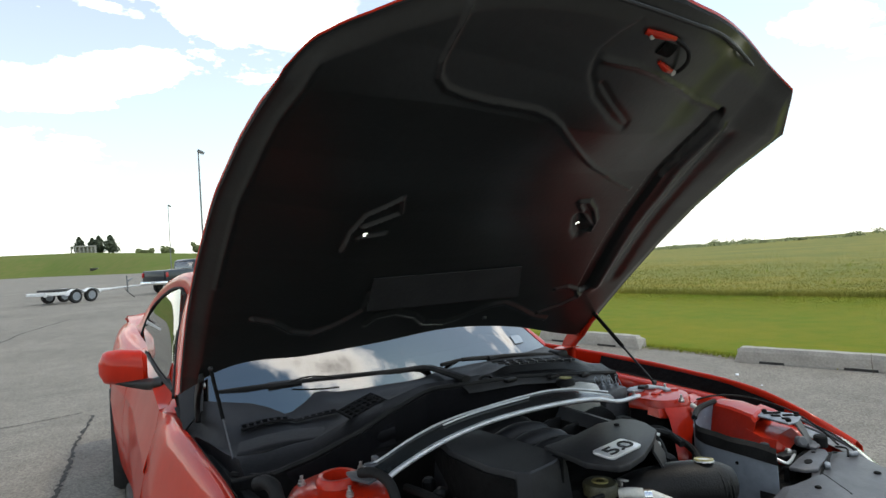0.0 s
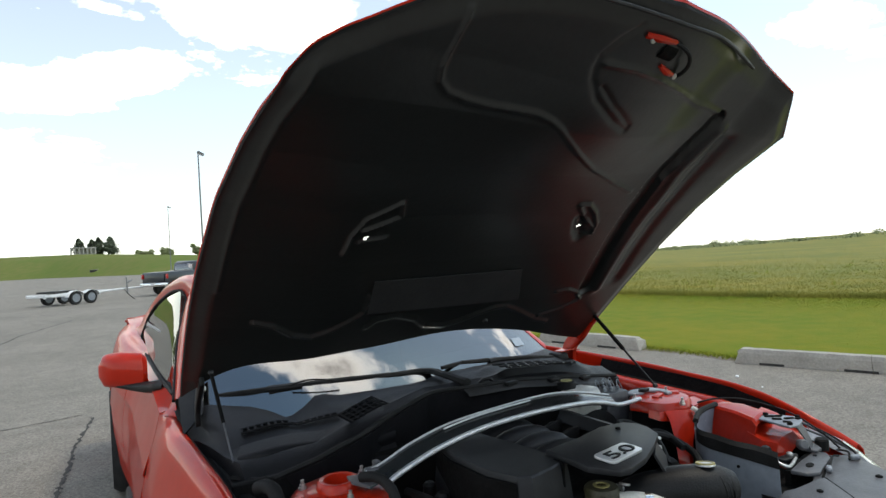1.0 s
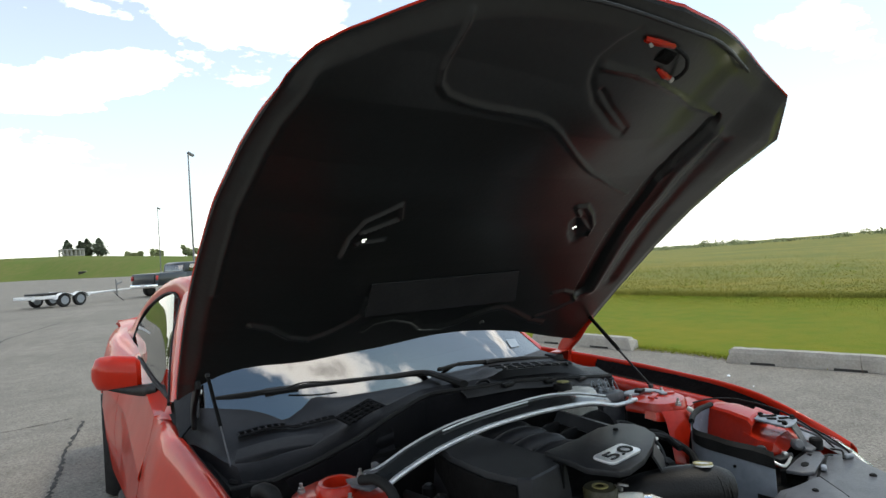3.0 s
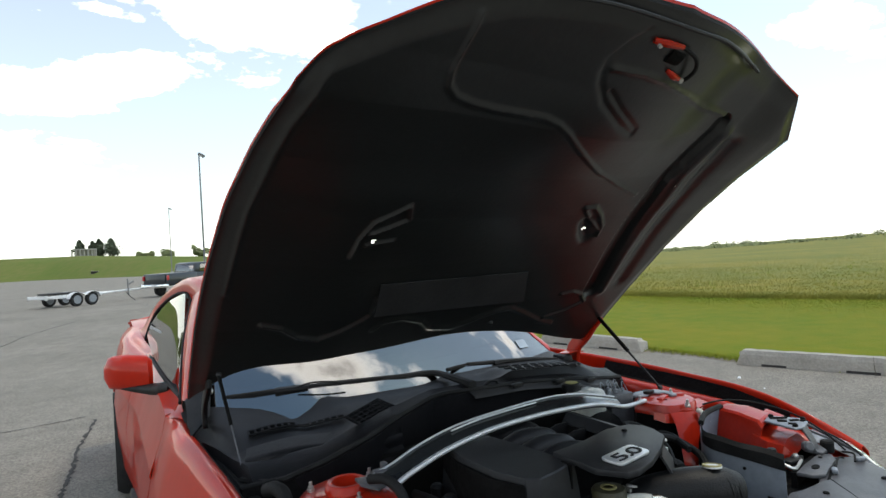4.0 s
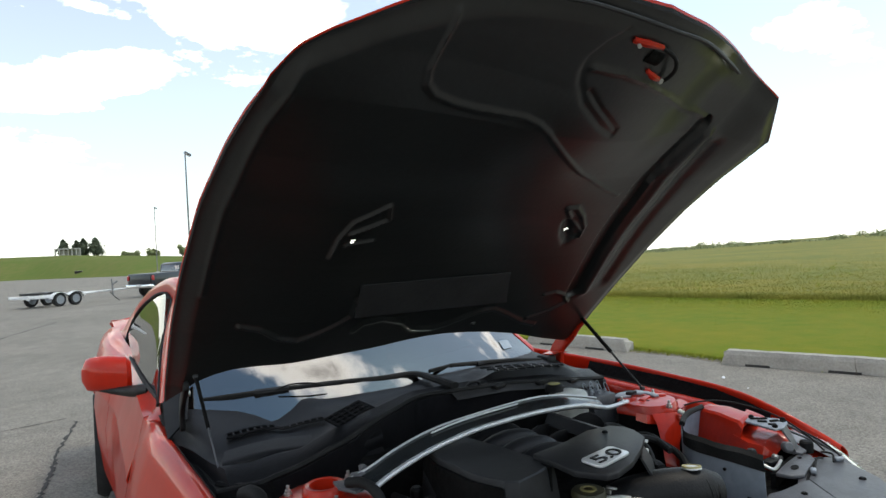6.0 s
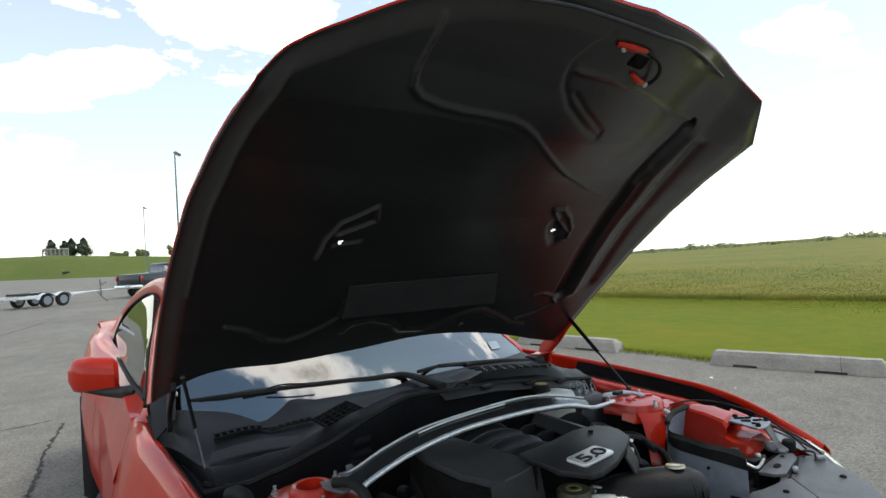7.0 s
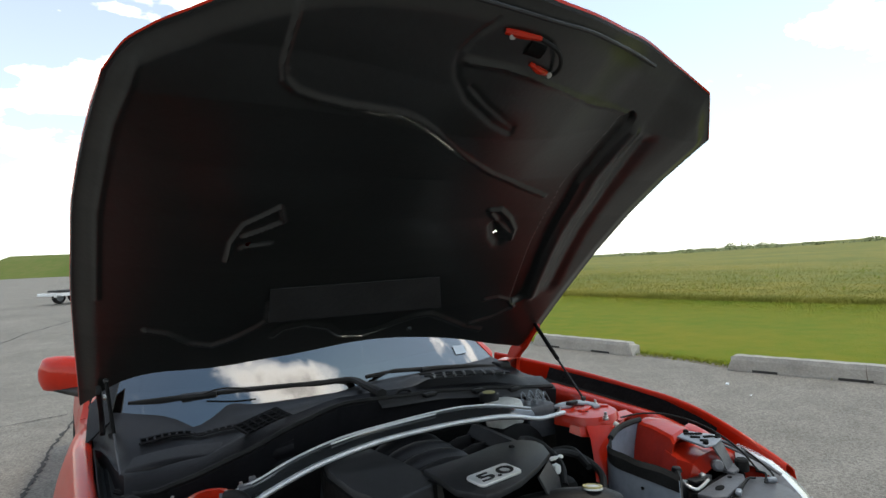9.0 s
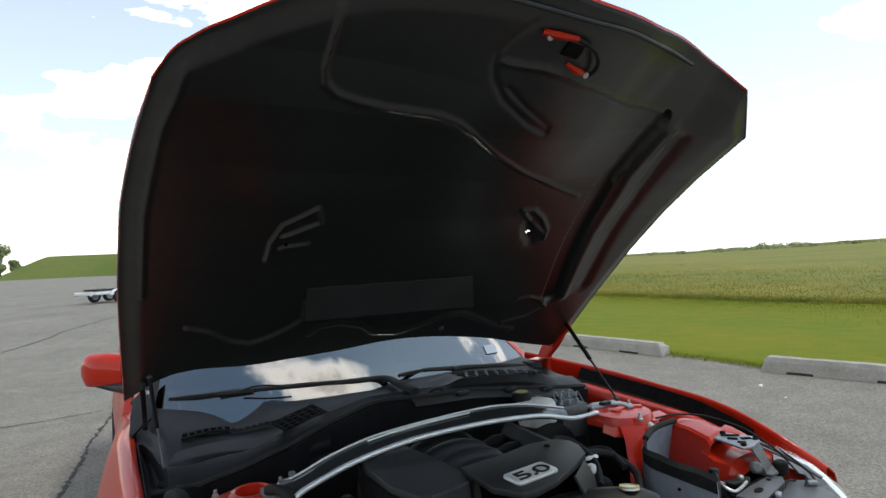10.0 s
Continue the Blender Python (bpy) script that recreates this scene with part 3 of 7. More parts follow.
def lamp_post(x, y, h, heads, label):
    ob = thing("street_lamp", label, "street lamp", (x, y, 0), group="lot lamps")
    bm = bmesh.new()
    lathe(bm, [(0.30, 0), (0.30, 0.6), (0.27, 0.62)], 12)
    part("footing", bm, CONCRETE, ob)
    bm = bmesh.new()
    tube(bm, [(0, 0, 0.6), (0, 0, h * 0.5), (0, 0, h - 0.1)], [0.085, 0.07, 0.05], 10, 2)
    part("pole", bm, POLE_GREY, ob)
    for k in range(heads):
        s = -1 if k else 1
        bm = bmesh.new()
        box(bm, (s * 0.20, 0, h - 0.06), (0.58, 0.40, 0.20), 0.06, pose(0, 0, 0, 0, 28, 0))
        head = part("lamp_head", bm, POLE_GREY, ob)
        bm = bmesh.new()
        box(bm, (s * 0.155, 0, h - 0.16), (0.44, 0.30, 0.03), 0.005, pose(0, 0, 0, 0, 28, 0))
        part("lens", bm, PAPER, head)
    return ob


lamp_post(6.2, 51.5, 10.75, 1, "tall grey parking lot lamp post")
lamp_post(8.75, 109.4, 11.45, 1, "distant grey parking lot lamp post")


# ---- trailer and truck ----
def road_wheel(parent, c, r, w, axis_turn, rim_mat, name="wheel"):
    m = Matrix.Translation(c) @ pose(0, 0, 0, 0, 90, 0) if axis_turn == 0 else Matrix.Translation(c) @ pose(0, 0, 0, 90, 0, 0)
    bm = bmesh.new()
    h = w / 2
    lathe(bm, [(r * 0.62, -h), (r * 0.9, -h), (r * 0.98, -h * 0.7), (r, -h * 0.3), (r, h * 0.3), (r * 0.98, h * 0.7), (r * 0.9, h), (r * 0.62, h), (r * 0.60, h * 0.2), (r * 0.60, -h * 0.2), (r * 0.62, -h)], 28, m)
    wheel = part(name, bm, TYRE, parent)
    bm = bmesh.new()
    for k in (-1, 1):
        lathe(bm, [(r * 0.62, k * h * 0.50), (r * 0.30, k * h * 0.42), (0.0, k * h * 0.42)], 24, m)
    part("rim_well", bm, RIM_DARK, wheel, "dark hollow behind the spokes")
    bm = bmesh.new()
    for k in (-1, 1):
        lathe(bm, [(r * 0.63, k * h * 0.96), (r * 0.58, k * h * 0.90), (r * 0.54, k * h * 0.62), (r * 0.55, k * h * 0.5)], 24, m)
        lathe(bm, [(r * 0.19, k * h * 0.5), (r * 0.18, k * h * 0.85), (r * 0.10, k * h * 0.98), (0.0, k * h * 1.0)], 16, m)
        for q in range(5):
            spoke = m @ pose(0, 0, 0, 0, 0, 72 * q)
            box(bm, (r * 0.36, 0, k * h * 0.70), (r * 0.42, r * 0.17, h * 0.16), 0.004, spoke)
    part("rim", bm, rim_mat, wheel, "pale spoked wheel rim" if rim_mat != RIM_DARK else "dark wheel rim")
    return wheel


# local +x runs towards the hitch; y = 0 is the side with the visible wheels
trailer = thing("trailer", "white tandem-axle flatbed trailer on the asphalt", "trailer", (-2.08, 28.6, 0), 40.0)
trailer.scale = (0.87, 0.87, 0.87)
bm = bmesh.new()
for yy in (0.12, 1.75):
    box(bm, (0.1, yy, 0.52), (2.7, 0.10, 0.14), 0.015)
for xx in (-1.20, -0.6, 0.3, 1.40):
    box(bm, (xx, 0.93, 0.50), (0.10, 1.7, 0.10), 0.01)
part("frame", bm, TRAILER_WHITE, trailer)
bm = bmesh.new()
for k in range(4):
    box(bm, (-0.72 + 0.30 * k, 0.95, 0.66), (0.28, 1.3, 0.10), 0.008)
part("deck", bm, DECK_DARK, trailer, "dark planked trailer deck")
for yy, n in ((0.0, 1), (1.9, -1)):
    bm = bmesh.new()
    rows = []
    for k in range(25):
        t = k / 24
        x = -0.52 + 1.72 * t
        arch = 0.40 + 0.30 * max(abs(math.sin(math.pi * min(1, t * 2 if t < 0.5 else (t - 0.5) * 2))) ** 0.5, 0.45 if 0.1 < t < 0.9 else 0)
        rows.append([(x, yy - 0.14, arch), (x, yy + 0.14, arch)])
    sheet(bm, rows, 0.012)
    part("mudguard", bm, TRAILER_WHITE, trailer)
    for xx in (-0.08, 0.76):
        road_wheel(trailer, (xx, yy, 0.335), 0.335, 0.20, 1, BRACKET)
bm = bmesh.new()
tube(bm, [(1.5, 0.3, 0.52), (2.7, 0.85, 0.52)], 0.06, 6, 1)
tube(bm, [(1.5, 1.6, 0.52), (2.7, 1.0, 0.52)], 0.06, 6, 1)
tube(bm, [(2.6, 0.92, 0.52), (5.0, 0.92, 0.55)], 0.055, 6, 1)
part("tongue", bm, TRAILER_WHITE, trailer)
bm = bmesh.new()
tube(bm, [(3.65, 0.75, 0.25), (3.6, 0.75, 1.15)], 0.035, 8, 1)
box(bm, (3.85, 0.8, 0.92), (0.35, 0.10, 0.06), 0.01, pose(0, 0, 0, 0, -25, 0))
part("jack", bm, POLE_GREY, trailer, "grey trailer jack with winch handle")
bm = bmesh.new()
tube(bm, [(3.3, 0.6, 0.5), (3.1, 0.1, 0.25), (2.85, -0.6, 0.01)], 0.02, 5, 3)
part("safety_chain", bm, RUBBER, trailer, "dark strap hanging to the ground")
bm = bmesh.new()
tube(bm, [(-1.25, 0.1, 0.52), (-1.5, 0.1, 0.55)], 0.05, 6, 1)
box(bm, (-1.52, 0.1, 0.52), (0.05, 0.16, 0.22), 0.01)
part("tail_bracket", bm, TRAILER_WHITE, trailer)

truck = thing("pickup_truck", "dark blue pickup truck seen from behind", "pickup truck", (1.25, 31.3, 0), -50.0)
truck.scale = (0.87, 0.87, 0.87)
# local +y is the truck's nose, x across
bm = bmesh.new()
prism(bm, [(-0.15, 0.62), (2.0, 0.62), (2.0, 1.30), (1.9, 1.34), (-0.12, 1.32)], -0.98, 0.98, 0.05, axis=0)
part("bed", bm, TRUCK_BLUE, truck)
bm = bmesh.new()
prism(bm, [(1.95, 0.60), (5.5, 0.60), (5.55, 1.0), (5.45, 1.16), (4.15, 1.25), (1.95, 1.30)], -0.97, 0.97, 0.06, axis=0)
part("body", bm, TRUCK_BLUE, truck)
bm = bmesh.new()
prism(bm, [(1.98, 1.24), (4.3, 1.22), (3.55, 1.82), (3.2, 1.90), (2.35, 1.90), (2.12, 1.80)], -0.82, 0.82, 0.08, axis=0)
part("cab", bm, TRUCK_BLUE, truck)
bm = bmesh.new()
prism(bm, [(2.0, 1.36), (2.06, 1.36), (2.16, 1.74), (2.10, 1.74)], -0.66, 0.66, 0.01, axis=0)
part("rear_window", bm, GLASS, truck)
for s in (-1, 1):
    bm = bmesh.new()
    prism(bm, [(2.35, 1.34), (3.85, 1.32), (3.45, 1.74), (2.45, 1.76)], s * 0.83 - 0.01, s * 0.83 + 0.01, 0.0, axis=0)
    part("side_window", bm, GLASS, truck)
    bm = bmesh.new()
    box(bm, (s * 0.90, -0.16, 1.08), (0.12, 0.10, 0.26), 0.02)
    part("tail_light", bm, TAIL_RED, truck)
    for y in (0.95, 4.55):
        road_wheel(truck, (s * 0.86, y, 0.38), 0.38, 0.26, 0, RIM_DARK)
bm = bmesh.new()
box(bm, (0, -0.24, 0.62), (1.9, 0.16, 0.20), 0.03)
part("bumper", bm, CHROME, truck, "chrome rear bumper")
bm = bmesh.new()
box(bm, (0, -0.175, 1.0), (1.45, 0.04, 0.50), 0.015)
part("tailgate", bm, TRUCK_BLUE, truck)
bm = bmesh.new()
box(bm, (0, -0.345, 0.66), (0.30, 0.02, 0.14), 0.004)
part("number_plate", bm, PAPER, truck, "pale blank plate")


# ---- the red car, bonnet open ----
car = thing("car", "red two-door coupe with its bonnet propped open", "car")

# side profile of the raised bonnet's rim: y, z from the hinge to the nose
RIM = [(0.70, 1.045), (0.65, 1.09), (0.587, 1.145), (0.413, 1.30), (0.24, 1.445), (0.09, 1.56), (-0.045, 1.65), (-0.195, 1.735), (-0.286, 1.805), (-0.36, 1.855), (-0.47, 1.925)]


def rim_z(y):
    return float(np.interp(-y, [-p[0] for p in RIM], [p[1] for p in RIM]))


def rim_normal(y):
    d = Vector((0, -0.1, rim_z(y - 0.05) - rim_z(y + 0.05)))
    return Vector((0, -d.z, d.y)).normalized() * -1  # outwards: up and to the rear


def ease_list(x, table):
    """Smooth curve through a table of pairs."""
    xs, ys = np.array([p[0] for p in table], float), np.array([p[1] for p in table], float)
    m = np.gradient(ys, xs)
    x = min(max(x, xs[0]), xs[-1])
    k = min(max(int(np.searchsorted(xs, x)) - 1, 0), len(xs) - 2)
    h = xs[k + 1] - xs[k]
    t = (x - xs[k]) / h
    return float((2 * t ** 3 - 3 * t * t + 1) * ys[k] + (t ** 3 - 2 * t * t + t) * h * m[k] + (3 * t * t - 2 * t ** 3) * ys[k + 1] + (t ** 3 - t * t) * h * m[k + 1])


def bonnet_x(a, y):
    if a >= 0:
        return a * ease_list(-y, [(-0.65, 0.755), (-0.2, 0.760), (0.19, 0.772), (0.5, 0.768)])
    return a * ease_list(-y, [(-0.65, 0.762), (-0.446, 0.756), (-0.303, 0.748), (-0.197, 0.737), (-0.101, 0.727), (-0.033, 0.715), (0.043, 0.699), (0.119, 0.682), (0.21, 0.660), (0.26, 0.646), (0.33, 0.625), (0.5, 0.605)])


def bonnet_rear(a):
    return ease_list(a, [(-1, 0.665), (-0.9, 0.608), (-0.55, 0.555), (-0.25, 0.537), (0, 0.518), (0.45, 0.556), (0.78, 0.622), (1, 0.660)])


def bonnet_nose(a):
    if a > 0.83:
        return -0.300 + 0.112 * (a - 0.83) / 0.17
    if a >= 0:
        return ease_list(a, [(0, -0.458), (0.14, -0.443), (0.3, -0.413), (0.47, -0.377), (0.65, -0.336), (0.83, -0.300)])
    return ease_list(-a, [(0, -0.458), (0.3, -0.442), (0.6, -0.396), (0.855, -0.314), (0.933, -0.281), (0.981, -0.246), (1, -0.212)])


def ease(u):
    u = np.clip(u, 0.0, 1.0)
    return u * u * (3 - 2 * u)


def crown(x, y):
    """How far the nose end sags in the middle and rises towards its corners."""
    mid = 0.045 * np.exp(-((x - 0.05) / 0.22) ** 2) - 0.030 * ease((x - 0.2) / 0.2) * (1 - ease((x - 0.52) / 0.15))
    lift = np.interp(-np.asarray(y, float), [-0.70, -0.62, -0.45, -0.20, -0.03, 0.05, 0.12, 0.21, 0.30], [0.0, 0.030, 0.048, 0.047, 0.040, 0.040, 0.036, 0.026, 0.022])
    near = 0.020 * ease((-x - 0.10) / 0.30) * ease((0.08 - y) / 0.38) * (1 - ease((-x - 0.40) / 0.30))
    return ease((0.08 - y) / 0.38) * mid - near - lift * ease((-x - 0.35) / 0.40)


RELIEF = [  # height, half width, open path in x, y on the bonnet's underside
    (0.005, 0.007, [(-0.385, -0.36), (-0.392, -0.264), (-0.385, -0.240), (-0.362, -0.224), (-0.320, -0.216), (-0.271, -0.213), (-0.160, -0.217), (-0.120, -0.210), (-0.085, -0.196), (0.084, -0.100), (0.13, -0.075), (0.26, -0.020), (0.36, 0.015)]),
    (-0.0032, 0.008, [(-0.07, -0.41), (-0.092, -0.382), (-0.108, -0.347), (-0.104, -0.322), (-0.093, -0.301), (-0.054, -0.266), (0.027, -0.228), (0.080, -0.212)]),
    (-0.0028, 0.006, [(-0.060, -0.291), (-0.007, -0.262), (0.079, -0.223)]),
    (0.006, 0.007, [(-0.090, -0.335), (-0.010, -0.338), (0.045, -0.331), (0.15, -0.305), (0.30, -0.260), (0.44, -0.234)]),
    (0.012, 0.024, [(0.495, -0.19), (0.485, -0.06), (0.515, 0.15), (0.585, 0.40)]),
    (-0.010, 0.030, [(0.56, -0.16), (0.575, 0.0), (0.60, 0.16), (0.65, 0.36)]),
    (0.009, 0.0075, [(-0.60, 0.429), (-0.546, 0.438), (-0.497, 0.465), (-0.44, 0.473), (-0.391, 0.453), (-0.336, 0.422), (-0.306, 0.398), (-0.31, 0.34)]),
    (0.007, 0.010, [(-0.28, 0.455), (-0.257, 0.432), (-0.195, 0.424), (-0.123, 0.445), (-0.079, 0.477), (-0.003, 0.487), (0.05, 0.475), (0.099, 0.456), (0.16, 0.438), (0.21, 0.436), (0.287, 0.468), (0.378, 0.51), (0.45, 0.53)]),
    (0.007, 0.007, [(0.391, 0.497), (0.472, 0.478), (0.541, 0.445), (0.50, 0.41), (0.443, 0.393), (0.398, 0.40)]),
    (0.008, 0.0055, [(-0.433, 0.202), (-0.427, 0.145), (-0.407, 0.097), (-0.338, 0.045), (-0.322, 0.089), (-0.405, 0.130)]),
    (0.006, 0.005, [(-0.405, 0.165), (-0.394, 0.158), (-0.339, 0.149)]),
    (0.008, 0.008, [(0.212, 0.061), (0.244, 0.058), (0.292, 0.089), (0.335, 0.130), (0.346, 0.165)]),
    (0.006, 0.006, [(0.22, 0.07), (0.27, 0.108), (0.331, 0.141)]),
    (-0.012, 0.020, [(0.262, 0.115), (0.285, 0.150), (0.315, 0.175)]),
    (0.003, 0.008, [(-0.70, 0.33), (-0.685, 0.10), (-0.648, -0.12), (-0.612, -0.24)]),
]


def path_distance(x, y, pts):
    best = np.full_like(x, 9.0)
    for (ax, ay), (bx, by) in zip(pts, pts[1:]):
        dx, dy = bx - ax, by - ay
        t = np.clip(((x - ax) * dx + (y - ay) * dy) / (dx * dx + dy * dy + 1e-9), 0, 1)
        best = np.minimum(best, np.hypot(x - ax - t * dx, y - ay - t * dy))
    return best


NA, NV = 400, 290
A = np.linspace(-1, 1, NA + 1)
inner, outer = [], []
REAR_A, NOSE_A = [bonnet_rear(a) for a in A], [bonnet_nose(a) for a in A]
for i in range(NV + 1):
    ri, ro = [], []
    v = i / NV
    for a, y0, y1 in zip(A, REAR_A, NOSE_A):
        y = y0 + (y1 - y0) * v
        ri.append((bonnet_x(a, y), y))
        y2 = (y0 + 0.004) + (y1 - 0.010 - y0) * v
        n = rim_normal(y2)
        dome = 0.011 + 0.065 * (1 - a * a)
        dome = dome * min(1.0, (1 - v) * 9 + 0.16) - float(crown(bonnet_x(a, y2), y2))
        ro.append(Vector((bonnet_x(a, y2) * 1.005, y2, rim_z(y2))) + n * dome)
    inner.append(ri), outer.append(ro)
gx, gy = np.array([[p[0] for p in r] for r in inner]), np.array([[p[1] for p in r] for r in inner])
V = np.linspace(0, 1, NV + 1)[:, None] * np.ones_like(gx)
side = (1 - np.abs(A))[None, :] * np.ones_like(gx) * 0.74                       # metres in from the side rim
front = (1 - V) * (np.array(REAR_A) - np.array(NOSE_A))[None, :]               # metres back from the nose rim
depth = 0.012 * ease(side / 0.05) * ease(front / 0.05) + crown(gx, gy)
for hgt, wid, pts in RELIEF:
    depth += 1.05 * hgt * np.exp(-(path_distance(gx, gy, pts) / (0.78 * wid)) ** 2) * ease(side / 0.03) * ease(front / 0.03)
chan = path_distance(gx, gy, [(0.448, -0.210), (0.434, -0.122), (0.425, -0.02), (0.460, 0.163), (0.533, 0.40)])
depth -= 0.018 * (1 - ease((chan - 0.022) / 0.010))                             # pressed channel beside the rib
HOLES = ((-0.391, 0.152, 0.0065, 0.0030, -0.336, 0.231), (0.286, 0.150, 0.0045, 0.0055, 0.375, 0.226))  # inner place, half sizes, place in the skin
skip, wide = set(), set()
for hx, hy, ha, hb, ox, oy in HOLES:
    for i, j in zip(*np.where(((gx - hx) / ha) ** 2 + ((gy - hy + 0.4 * (gx - hx)) / hb) ** 2 < 1)):
        skip.add((int(i), int(j)))
    for i, j in zip(*np.where((np.abs(gx - ox) < (0.022 if ox < 0 else 0.05)) & (np.abs(gy - oy) < 0.04))):
        wide.add((int(i), int(j)))
bonnet_in = []
for i in range(NV + 1):
    row = []
    for j in range(NA + 1):
        n = rim_normal(gy[i, j])
        row.append(Vector((gx[i, j], gy[i, j], rim_z(gy[i, j]))) - n * depth[i, j])
    bonnet_in.append(row)
bm = bmesh.new()
sheet(bm, outer, 0, wide)
bonnet = part("bonnet", bm, RED, car, "raised red bonnet")
bm = bmesh.new()
lip = [r[0] for r in outer] + outer[-1][1:-1] + [r[-1] for r in outer][::-1]
base = [r[0] for r in bonnet_in] + bonnet_in[-1][1:-1] + [r[-1] for r in bonnet_in][::-1]
mid_lip = [p + (q - p) * 0.35 + Vector((0, 0, -0.001)) for p, q in zip(lip, base)]
sheet(bm, [lip, mid_lip])
part("hem", bm, RED, bonnet, "folded red bonnet rim")
bm = bmesh.new()
sheet(bm, [mid_lip, base])
part("hem_return", bm, RUBBER, bonnet)
bm = bmesh.new()
sheet(bm, bonnet_in, 0, skip)
part("inner_panel", bm, BLACK_PANEL, bonnet, "satin black pressed underside of the bonnet")
bm = bmesh.new()
sheet(bm, [outer[0], bonnet_in[0]])
part("rear_flange", bm, BLACK_PANEL, bonnet)
def on_bonnet(x, y, out=0.0):
    return Vector((x, y, rim_z(y))) - rim_normal(y) * (out + 0.012 + float(crown(x, y)))


# flat stiffening plate near the hinge end
bm = bmesh.new()
PL = [Vector(p) for p in ((-0.317, 0.290, 0), (0.172, 0.288, 0), (0.228, 0.398, 0), (-0.304, 0.392, 0))]
sheet(bm, [[on_bonnet(*PL[0].lerp(PL[1], f).lerp(PL[3].lerp(PL[2], f), g)[:2], 0.003 + 0.010 * g) for f in np.linspace(0, 1, 14)] for g in np.linspace(0, 1, 6)], 0.003)
part("stiffening_plate", bm, PLATE_GREY, bonnet, "paler grey plate on the bonnet's underside")
for x, y in ((0.16, 0.49),):
    bm = bmesh.new()
    lathe(bm, [(0.010, 0), (0.008, 0.008), (0.003, 0.011), (0, 0.011)], 8, Matrix.Translation(on_bonnet(x, y, 0.0)) @ pose(0, 0, 0, 140, 0, 0))
    part("trim_clip", bm, BLACK_PANEL, bonnet)
# rubber seal along the nose
bm = bmesh.new()
seal = []
for x, y in ((-0.28, -0.415), (-0.18, -0.431), (-0.076, -0.437), (0.030, -0.434), (0.118, -0.424), (0.20, -0.405), (0.30, -0.376), (0.417, -0.342)):
    seal.append(on_bonnet(x, y, 0.001))
tube(bm, seal, 0.0042, 8, 3)
part("nose_seal", bm, PLATE_GREY, bonnet, "rubber seal along the bonnet nose")



bm = bmesh.new()
tube(bm, [on_bonnet(-0.052, -0.399, 0.002), on_bonnet(-0.028, -0.402, 0.008), on_bonnet(0.016, -0.402, 0.006)], [0.006, 0.0075, 0.005], 8, 3)
latch = part("latch_striker", bm, RED_BAY, bonnet, "red painted latch striker mount")
bm = bmesh.new()
tube(bm, [on_bonnet(0.028, -0.354, 0.002), on_bonnet(0.048, -0.348, 0.008), on_bonnet(0.072, -0.343, 0.006)], [0.004, 0.0075, 0.005], 8, 3)
part("striker_foot", bm, RED_BAY, latch)
bm = bmesh.new()
tube(bm, [on_bonnet(0.016, -0.402, 0.006), on_bonnet(0.054, -0.393, 0.016), on_bonnet(0.078, -0.373, 0.018), on_bonnet(0.090, -0.349, 0.010), on_bonnet(0.084, -0.335, 0.002)], 0.0042, 8, 4)
part("striker_loop", bm, RUBBER, latch, "dark steel striker loop")
for q in (on_bonnet(-0.040, -0.397, 0.009), on_bonnet(0.076, -0.342, 0.009)):
    bm = bmesh.new()
    lathe(bm, [(0.0, 0.004), (0.006, 0.003), (0.0065, 0.0), (0.0, 0.0)], 10, Matrix.Translation(q) @ pose(0, 0, 0, 130, 0, 0))
    part("bolt", bm, ALU, latch)
bm = bmesh.new()
tube(bm, [on_bonnet(0.005, -0.381, -0.001), on_bonnet(0.042, -0.377, -0.001)], 0.016, 8, 1, 0.4, up=(0, 0.6, 0.8))
part("latch_recess", bm, DARK, latch)

